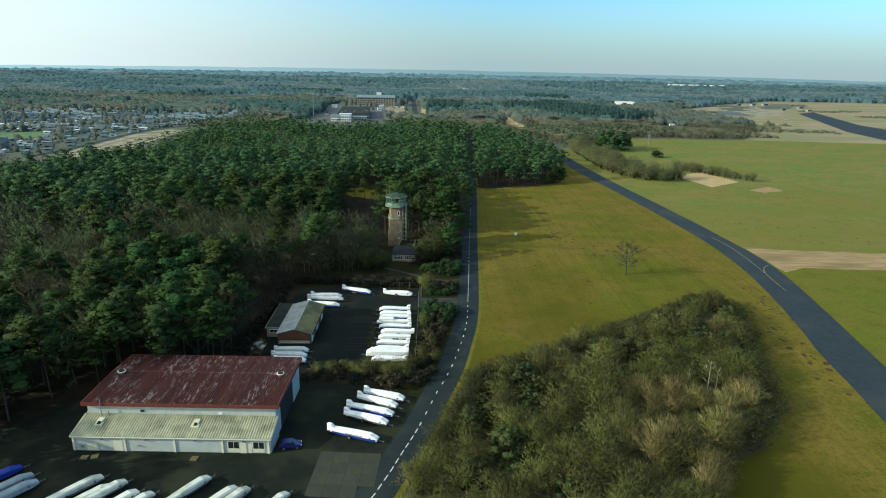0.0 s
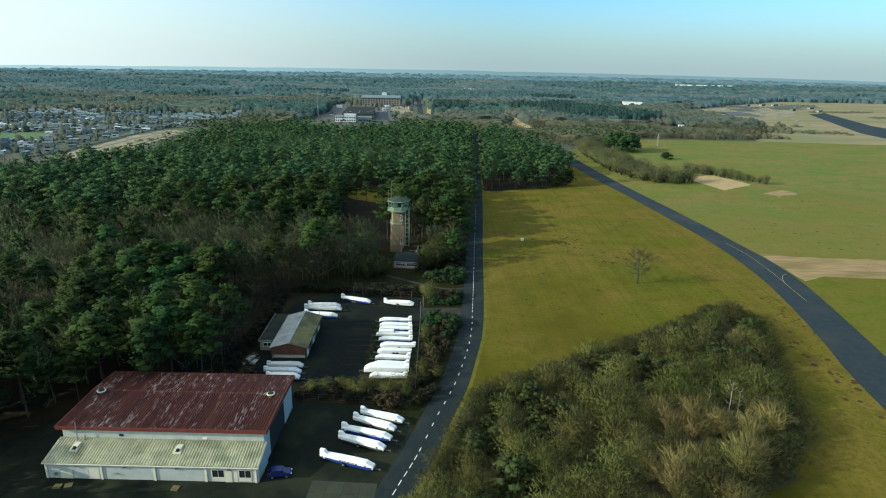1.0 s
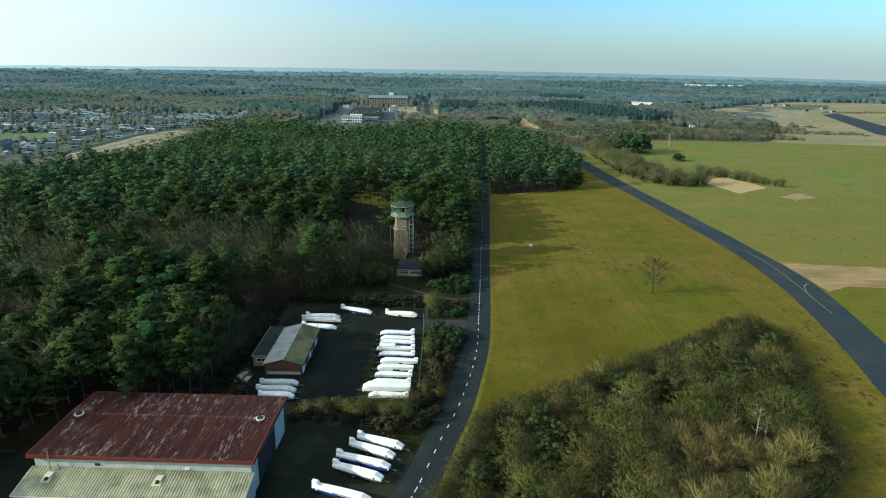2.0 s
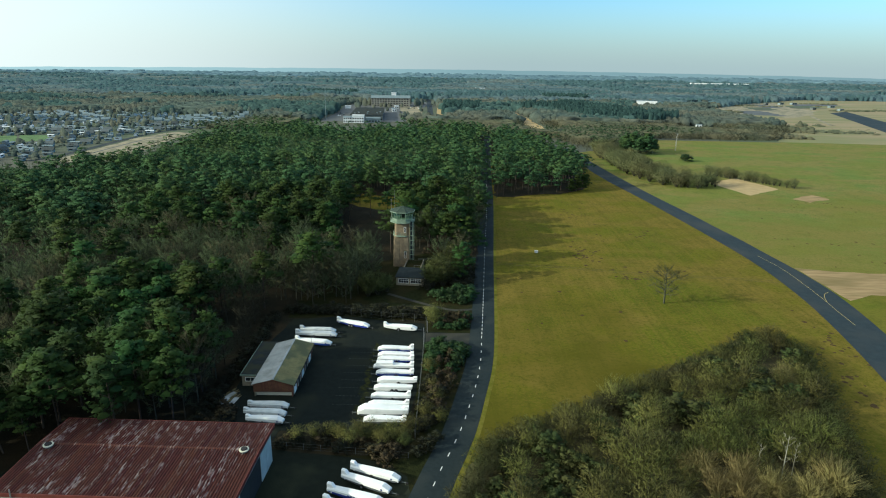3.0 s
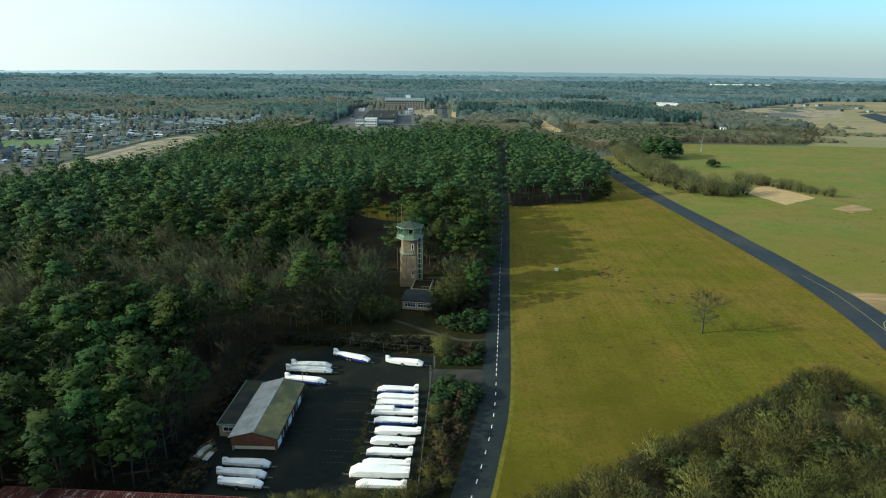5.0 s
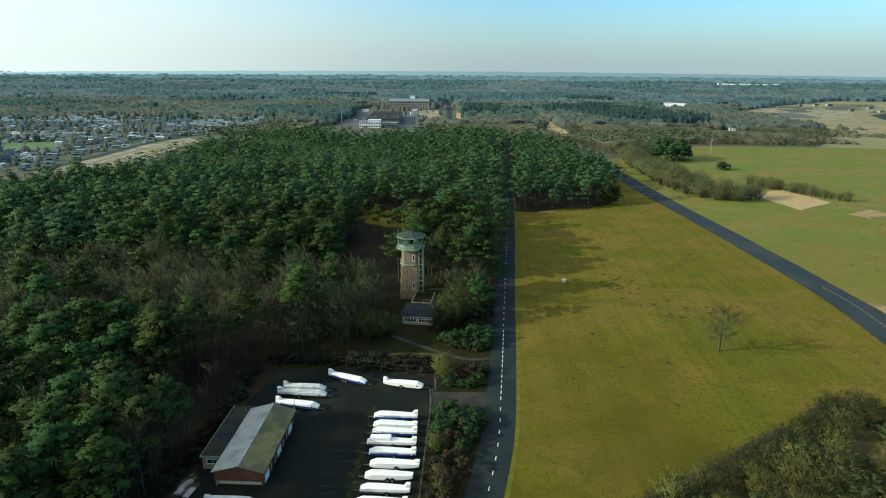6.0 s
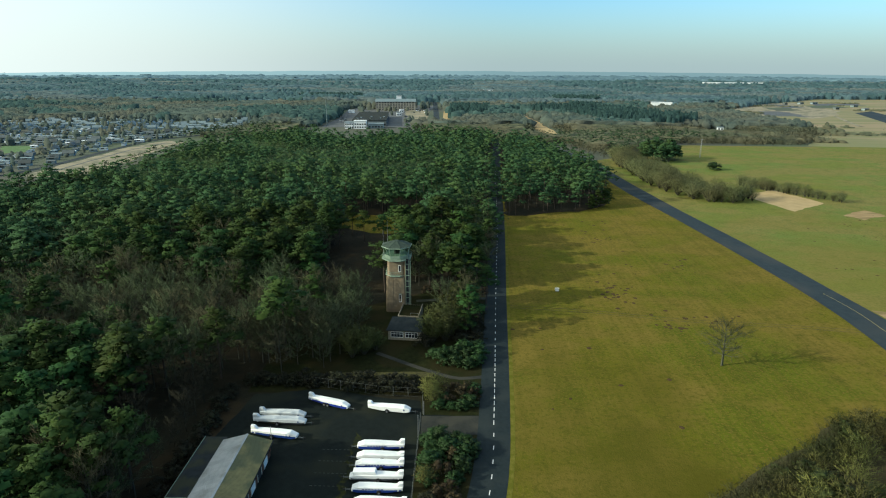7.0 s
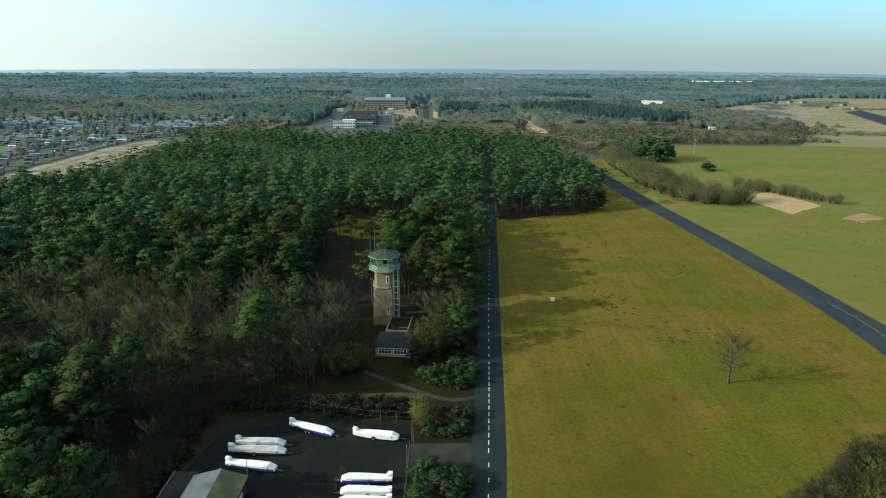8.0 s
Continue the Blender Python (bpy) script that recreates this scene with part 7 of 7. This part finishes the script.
for x, y, k, big, turn in chalets[288:]:
    c, sn = math.cos(radians(turn)), math.sin(radians(turn))
    w, d, hw, hr = 3.9 * big, 2.0 * big, 2.3, 0.8 if k < 0.8 else 2.4
    pts = [(-w, -d, 0), (w, -d, 0), (w, d, 0), (-w, d, 0), (-w, -d, hw), (w, -d, hw), (w, d, hw), (-w, d, hw), (-w, 0, hw + hr), (w, 0, hw + hr)]
    far_homes.add([(x + p[0] * c - p[1] * sn, y + p[0] * sn + p[1] * c, p[2]) for p in pts], [(0, 1, 5, 4), (1, 2, 6, 5), (2, 3, 7, 6), (3, 0, 4, 7), (4, 5, 9, 8), (6, 7, 8, 9), (5, 6, 9), (7, 4, 8)])
if far_homes.v:
    tagged(part("far_chalets", far_homes, FARGREY), "rows of small grey chalets at the village's back", "chalets", kind="stuff")
for k, c in enumerate(LAWNS):
    sheet("village_green", rough_edge(c, 1.5, 8, 70 + k), 0.05, LAWN, "green lawn in the village", "lawn")
for k in (1, 4):
    ribbon("sand_rut", smooth_line([(-274 + 7 * k, 440 + 6 * k), (-276 + 6.6 * k, 500), (-277 + 6 * k, 556), (-270 + 4.5 * k, 606 - 3 * k)]), 0.5 + 0.25 * (k % 2), 1.1, 0.075, (VERGE, CARPARK)[k % 2], "dark rut along the sandy strip", "rut")
ribbon("village_street", smooth_line([(-288, 430), (-283, 470), (-287, 554), (-286, 614), (-262, 664), (-240, 740)]), 3.0, 3.0, 0.07, TAXI, "grey street beside the sand strip", "street")


round_crowns("village_trees", yard_trees, 44, TWIG_FAR, "small bare garden trees and hedges between the chalets", "garden trees", 1.0, 5, 3)


def block(name, x, y, turn, w, d, h, wall, roof, label, storeys=1, bays=8):
    b = thing(name, pose(x, y, 0, 0, 0, turn), label, "building")
    part("wall", Shape().box(-w / 2, w / 2, -d / 2, d / 2, 0, h), wall, b)
    part("roof", Shape().box(-w / 2 - 0.4, w / 2 + 0.4, -d / 2 - 0.4, d / 2 + 0.4, h, h + 0.5), roof, b)
    for s in range(storeys):
        for k in range(bays):
            xx = -w / 2 + w * (k + 0.2) / bays
            part("window", Shape().box(xx, xx + w * 0.6 / bays, -d / 2 - 0.08, -d / 2, 1.0 + s * 3.2, 2.5 + s * 3.2), GLASS, b)
    return b


office = thing("office_building", pose(-106, 1048, 0, 0, 0, 4), "long brown office building with a shallow pale gabled roof", "building")
part("wall", Shape().box(-31, 31, -17, 17, 0, 13.5), FARBROWN, office)
roof = Shape()
roof.add([(-32, -18, 13.4), (32, -18, 13.4), (32, 0, 17), (-32, 0, 17), (-32, 18, 13.4), (32, 18, 13.4)], [(0, 1, 2, 3), (3, 2, 5, 4), (0, 3, 4), (1, 5, 2), (0, 4, 5, 1)])
part("roof", roof, FARGREY, office)
for k in range(14):
    for z in (1.2, 4.4, 7.6, 10.8):
        part("window", Shape().box(-30 + 4.3 * k, -27.4 + 4.3 * k, -17.08, -17, z, z + 1.6), GLASS, office)
block("stair_tower", -104, 1078, 4, 8, 6, 19.5, FARWHITE, FARWHITE, "pale stair tower behind the office building", 1, 2)
block("dark_hall", -113.5, 835, 5.6, 39, 128, 6.5, FARTILE, FELT, "dark flat-roofed hall behind the wood", 1, 9)
for k in range(6):
    block("roof_light", -124 + 6.4 * k - (k % 2) * 4, 790 + 13 * (k % 3), 5.6, 1.5, 1.5, 7.4, FARWHITE, FARGREY, "white roof light standing on the flat hall", 0, 0)
block("white_annex", -113.2, 745, 4, 13.5, 9, 8.3, FARWHITE, FARWHITE, "white cubic annex in front of the hall", 2, 5)
block("white_annex", -125.4, 744, 4, 9.5, 9, 6.6, FARWHITE, FARGREY, "lower white annex in front of the hall", 2, 4)
block("low_wing", -97, 753, 5, 17, 14, 4.6, FARGREY, FARGREY, "low grey wing beside the annexes", 1, 5)
block("white_lorry", -164, 974, 8, 8.5, 3, 4, FARWHITE, FARWHITE, "white box lorry on the car park", 0, 0)
block("site_cabin", -89, 928, 10, 6.5, 5, 4.6, FARWHITE, FARGREY, "white cabin on the car park", 1, 2)
block("site_cabin", -91, 985, 10, 6.5, 5, 4.2, FARWHITE, FARWHITE, "small white cabin behind the hall", 1, 2)
for k, (x, y) in enumerate(((-152, 835), (-149, 846), (-157, 870), (-70, 1020), (-66, 1023), (-62, 1028), (-58, 1020), (-72, 980), (-64, 990), (-55, 985), (-78, 905), (-70, 884))):
    c = thing("parked_car", pose(x, y, 0.05, 0, 0, 25 + 30 * (k % 3)), "white car on the far car park" if k % 3 == 0 else "dark car on the far car park", "car", "far parked cars")
    part("body", Shape().box(-2.2, 2.2, -0.9, 0.9, 0.3, 0.95), FARWHITE if k % 3 == 0 else FARTILE, c)
    part("cabin", Shape().box(-1.2, 1.1, -0.8, 0.8, 0.95, 1.5), GLASS, c)
block("white_shed", 338, 1132, -14, 34, 12, 9, FARWHITE, FARWHITE, "white hall among the far trees", 1, 4)
block("white_hut", 283, 748, -10, 6, 4, 3.4, FARWHITE, FARGREY, "small white hut among the scrub", 1, 2)
block("white_hut", 62, 1600, 5, 24, 9, 12, FARWHITE, FARGREY, "far white farmhouse among trees", 1, 4)
block("white_hut", 84, 1420, 5, 12, 9, 11, FARWHITE, FARGREY, "far white house with grey roof among trees", 1, 2)
block("long_greenhouse", 962, 2330, -12, 200, 20, 14, FARWHITE, FARWHITE, "very long white hall on the horizon", 1, 20)
pole = thing("tall_pole", pose(-156, 769, 0), "thin grey pole beside the buildings", "pole")
part("pole", Shape().tube((0, 0, 0), (0, 0, 30), 0.35, 0.25, 6), FARGREY, pole)
for x, y, w in ((638, 1258, 12), (666, 1264, 16), (619, 1112, 10), (652, 1089, 12), (600, 1240, 9), (690, 1180, 14)):
    block("airfield_hut", x, y, 20, w * 0.75, 6, 3.0, FARGREY if w > 10 else FARTILE, FARTILE, "small low hut on the far airfield", 1, 2)
sheet("car_park", [(-160, 756), (-60, 764), (-46, 1160), (-150, 1160), (-180, 1030), (-165, 900)], 0.05, CARPARK, "grey car park among the buildings", "car park")
ribbon("far_road", smooth_line([(-29, 780), (-32.5, 843), (-40, 1000), (-48, 1154), (-56, 1300), (-62, 1420)]), 4, 4, 0.07, TAXI, "far straight road", "road")
ribbon("sandy_verge", smooth_line([(-15, 790), (-18, 829), (-22, 1000), (-25, 1188)]), 6.5, 6.5, 0.065, DRYSAND, "pale sandy verge beside the far road", "verge")
sheet("gravel_parking", rough_edge([(-72, 866), (-46, 868), (-50, 960), (-56, 1076), (-88, 1030), (-84, 960), (-76, 920)], 1.5, 8, 78), 0.058, PALESAND, "pale gravel parking place beside the far road", "car park")
sheet("sandy_ride", rough_edge([(62, 1010), (84, 1006), (96, 850), (98, 690), (88, 672), (80, 720), (82, 850)], 2.5, 12, 77), 0.06, DRYSAND, "pale sandy ride through the far woods", "ride")

FREE = [[(-12, 60), (112, 60), (113, 240), (104, 400), (98, 520), (66, 605), (28, 600), (14, 330)], VILLAGE, WOOD_L, WOOD_R, [(-310, 360), (-205, 360), (-190, 480), (-185, 640), (-300, 640)], [(-168, 650), (-95, 600), (-40, 662), (-60, 800), (-16, 780), (-8, 800), (-40, 1260), (-62, 1262), (-70, 1168), (-155, 1172), (-188, 1030), (-170, 900)], [(58, 1014), (88, 1010), (100, 850), (102, 690), (90, 664), (76, 720), (78, 850)], [(85, 60), (100, 520), (150, 565), (193, 617), (306, 613), (351, 677), (402, 790), (387, 1038), (564, 1251), (760, 1440), (1700, 1440), (1700, 500), (900, 60)],
        [(60, 480), (66, 610), (85, 610), (110, 520), (100, 480)], [(262, 710), (302, 710), (302, 765), (262, 765)], [(306, 1085), (370, 1095), (370, 1150), (306, 1140)]]
SPRUCES = [[(96, 968), (122, 938), (150, 905), (168, 802), (236, 764), (276, 795), (286, 832), (240, 910), (205, 1000), (110, 1010)], [(-18, 880), (34, 900), (40, 1010), (-16, 1020)], [(170, 1230), (250, 1230), (270, 1290), (175, 1300)], [(160, 1015), (214, 1030), (222, 1062), (168, 1060)], [(-330, 1290), (-200, 1310), (-210, 1360), (-330, 1350)]]
dark, brown, mixed, scrub, distant, distant_dark, pinish, furthest = [], [], [], [], [], [], [], []


def free_land(x, y):
    ok = np.abs(x) < 0.80 * y + 60
    for c in FREE:
        ok &= ~inside(x, y, c)
    return ok


for y0, y1, step, hgt in ((330, 760, 6.2, 6.5), (760, 1150, 8.6, 9.0), (1150, 1750, 12.0, 12.0), (1750, 2660, 20.0, 13.6), (2660, 3950, 42.0, 14.5)):
    xs, ys = scatter(-0.8 * y1 - 60, 0.8 * y1 + 60, y0, y1, step, int(y0))
    ok = free_land(xs, ys)
    for x, y in zip(xs[ok], ys[ok]):
        if any(inside(np.array([x]), np.array([y]), c)[0] for c in SPRUCES):
            continue
        n = noise.noise((x * 0.0035, y * 0.006, 5.0)) + 0.5 * noise.noise((x * 0.015, y * 0.02, 2.0))
        row = (x, y, hgt * rng.uniform(0.8, 1.14) * (1 + 0.25 * noise.noise((x * 0.01, y * 0.01, 8.0))), step * rng.choice([0.45, 0.6, 0.75, 0.95]))
        if y < 760:
            low = 0.55 if -190 < x < -20 and y > 660 else 1.0
            (pinish if n > (0.46 if x > 40 else -0.1) else scrub).append(row[:2] + (row[2] * low, row[3]))
        elif y < 1150:
            (mixed if n > 0.16 else brown).append(row[:2] + (row[2] * (1.2 if n > 0.16 else 0.92), row[3]))
        else:
            (furthest if y > 2660 else distant_dark if n > 0.14 else distant).append(row[:2] + (row[2] * (1.2 if n > 0.14 else 0.92), row[3]))
for c in SPRUCES:
    px, py = [p[0] for p in c], [p[1] for p in c]
    xs, ys = scatter(min(px), max(px), min(py), max(py), 4.6, int(px[0]) + 999)
    ok = inside(xs, ys, c)
    dark += [(x, y, rng.uniform(9.5, 15.5), rng.uniform(2.4, 4.2)) for x, y in zip(xs[ok], ys[ok])]
brown += [(x, y, h, h * 0.42) for x, y, h in ((-66, 826, 8), (-62, 834, 7), (-70, 822, 6), (-112, 1012, 9), (-104, 1010, 8), (-119, 1016, 7), (-150, 985, 9), (-156, 1010, 11), (-148, 1040, 12), (-158, 1050, 12), (-143, 1065, 12), (-62, 1060, 11), (-66, 1080, 12), (-58, 1095, 11), (-52, 960, 7), (-50, 930, 7), (-128, 1000, 7), (-85, 1012, 7), (-140, 1100, 13), (-120, 1105, 13), (-100, 1108, 13), (-80, 1100, 13), (-20, 1060, 9), (-38, 1090, 9), (-130, 925, 6), (-100, 935, 6))]
canopy("wood_interior", -640, 640, 560, 760, 5.0, 4.9, 0.8, free_land, SCRUBTWIG, 61, "closed olive-brown twigs inside the scrub", 2)
canopy("wood_interior", -920, 920, 742, 1160, 7.0, 7.4, 1.0, free_land, TWIG_FAR, 62, "closed haze-tinted grey-brown canopy inside the far woods", 2)
canopy("wood_interior", -1420, 1420, 1140, 1760, 12.0, 9.4, 1.2, free_land, CANOPY, 63, "closed canopy inside the far woods, haze-blue in its colour", 2)
canopy("wood_interior", -3150, 3150, 2640, 3960, 40.0, 10.8, 1.5, free_land, CANOPY_HAZE, 65, "closed canopy below the horizon, pale haze-blue in its colour", 1)
canopy("wood_interior", -2160, 2160, 1740, 2660, 22.0, 10.2, 1.5, free_land, CANOPY, 64, "closed canopy near the horizon, haze-blue in its colour", 2)
SCRUBS = [fan(160 + k, 6.6, 4, 82, 0.36, 0.6, 0.75, 0.14, 0.3, 0.5, 0.05, 0.09) for k in range(5)]
YOUNGS = [pine(170 + k, 8.0, 3, 3, 4, 0.9, 0.2, 3.0, 4) for k in range(4)]
for which, label in ((1, "olive-brown leafless scrub and young wood"), (0, "thin stems of the scrub")):
    tagged(joined("scrub_wood", SCRUBS, *[np.array(scrub)[:, c] for c in (0, 1)], np.array(scrub)[:, 2] / 6.2, 43, SCRUBTWIG if which else BARKPALE, which), label, "scrub", kind="stuff")
tagged(joined("young_pine_wood", YOUNGS, *[np.array(pinish)[:, c] for c in (0, 1)], np.array(pinish)[:, 2] / 6.6, 40, PINISH), "olive-green young pines among the scrub", "young wood", kind="stuff")
round_crowns("far_conifer_wood", dark, 41, SPRUCE, "haze-tinted dark conifers standing in close blocks in the far woods", "far wood", 0.9, 6, 6, True, True)
round_crowns("far_pine_wood", mixed, 49, PINE_HAZE, "haze-tinted dark green pines mixed into the far woods", "far wood", 1.0, 5, 4, True, True)
round_crowns("far_bare_wood", brown, 42, TWIG_FAR, "haze-tinted grey-brown leafless trees in the far woods", "far wood", 1.0, 5, 4)
round_crowns("distant_wood", distant, 46, CANOPY, "mixed woods in the distance, haze-blue in their colour", "far wood", 1.0, 4, 0, False)
round_crowns("horizon_wood", furthest, 48, CANOPY_HAZE, "woods below the horizon, pale haze-blue in their colour", "far wood", 1.0, 4, 0, False)
round_crowns("distant_conifer_wood", distant_dark, 47, SPRUCE_FAR, "darker haze-tinted conifer stands in the distance", "far wood", 0.85, 4, 0, False)

# low scrub and heather on the far airfield
xs, ys = scatter(300, 760, 640, 1300, 7.0, 91)
far_scrub = []
for x, y in zip(xs, ys):
    n = noise.noise((x * 0.006, y * 0.018, 6.0)) + 0.4 * noise.noise((x * 0.03, y * 0.05, 1.0))
    strip = 318 + 0.16 * (y - 660) < x < 372 + 0.45 * (y - 660) and y < 900
    if n > (0.0 if strip else 0.3) and not (455 < x < 660 and 590 < y < 1075):
        far_scrub.append((x, y, rng.uniform(2.0, 4.6) if strip else rng.uniform(0.8, 2.2), rng.uniform(2.6, 5.0)))
round_crowns("airfield_scrub", far_scrub, 92, SCRUBTWIG, "low olive-brown scrub in strips on the far airfield", "scrub", 1.0, 5, 4)

# ---- woodland on the horizon ----
def skyline(radius, top, wave, colour, colour2, sunward, seed, sag):
    """A plain glowing ring of distant woodland, haze painted into its colour and paler sunward."""
    m = bpy.data.materials.new("glowing_haze_woodland")
    m.use_nodes = True
    nt = m.node_tree
    # glows by itself; the haze is in the emission colour
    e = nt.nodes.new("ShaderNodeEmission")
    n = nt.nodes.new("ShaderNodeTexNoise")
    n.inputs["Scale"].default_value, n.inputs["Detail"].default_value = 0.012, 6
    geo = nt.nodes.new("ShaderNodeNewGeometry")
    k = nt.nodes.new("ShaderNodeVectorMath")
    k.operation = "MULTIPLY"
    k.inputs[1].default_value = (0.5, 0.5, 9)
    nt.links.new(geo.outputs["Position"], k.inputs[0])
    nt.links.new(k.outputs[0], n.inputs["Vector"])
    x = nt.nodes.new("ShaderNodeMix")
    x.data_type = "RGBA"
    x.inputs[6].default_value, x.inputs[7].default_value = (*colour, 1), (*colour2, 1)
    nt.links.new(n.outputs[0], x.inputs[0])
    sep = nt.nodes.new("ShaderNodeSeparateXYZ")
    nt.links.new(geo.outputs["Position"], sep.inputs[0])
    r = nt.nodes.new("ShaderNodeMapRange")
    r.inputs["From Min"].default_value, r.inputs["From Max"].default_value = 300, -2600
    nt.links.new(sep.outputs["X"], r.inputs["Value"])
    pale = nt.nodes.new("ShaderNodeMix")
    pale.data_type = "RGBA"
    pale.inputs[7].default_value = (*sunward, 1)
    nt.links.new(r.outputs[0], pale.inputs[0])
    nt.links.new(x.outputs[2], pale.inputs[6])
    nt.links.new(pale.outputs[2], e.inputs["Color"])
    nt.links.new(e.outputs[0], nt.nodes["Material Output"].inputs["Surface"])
    s = Shape()
    cols = 420
    pts = []
    for i in range(cols + 1):
        a = radians(-60 + 120 * i / cols)
        h = top + wave * (noise.noise((i * 0.09, seed, 0)) + 0.5 * noise.noise((i * 0.5, seed, 1)))
        h -= sag * (abs(a) / radians(36)) ** 2 * radius / 1000
        pts.append((radius * math.sin(a), radius * math.cos(a), max(2.0, h)))
    for p, q in zip(pts, pts[1:]):
        s.add([(p[0], p[1], -1), (q[0], q[1], -1), q, p], [(0, 1, 2, 3)])
    tagged(part("backdrop", s, m), "glowing haze-coloured woodland along the horizon", "backdrop", kind="structure")


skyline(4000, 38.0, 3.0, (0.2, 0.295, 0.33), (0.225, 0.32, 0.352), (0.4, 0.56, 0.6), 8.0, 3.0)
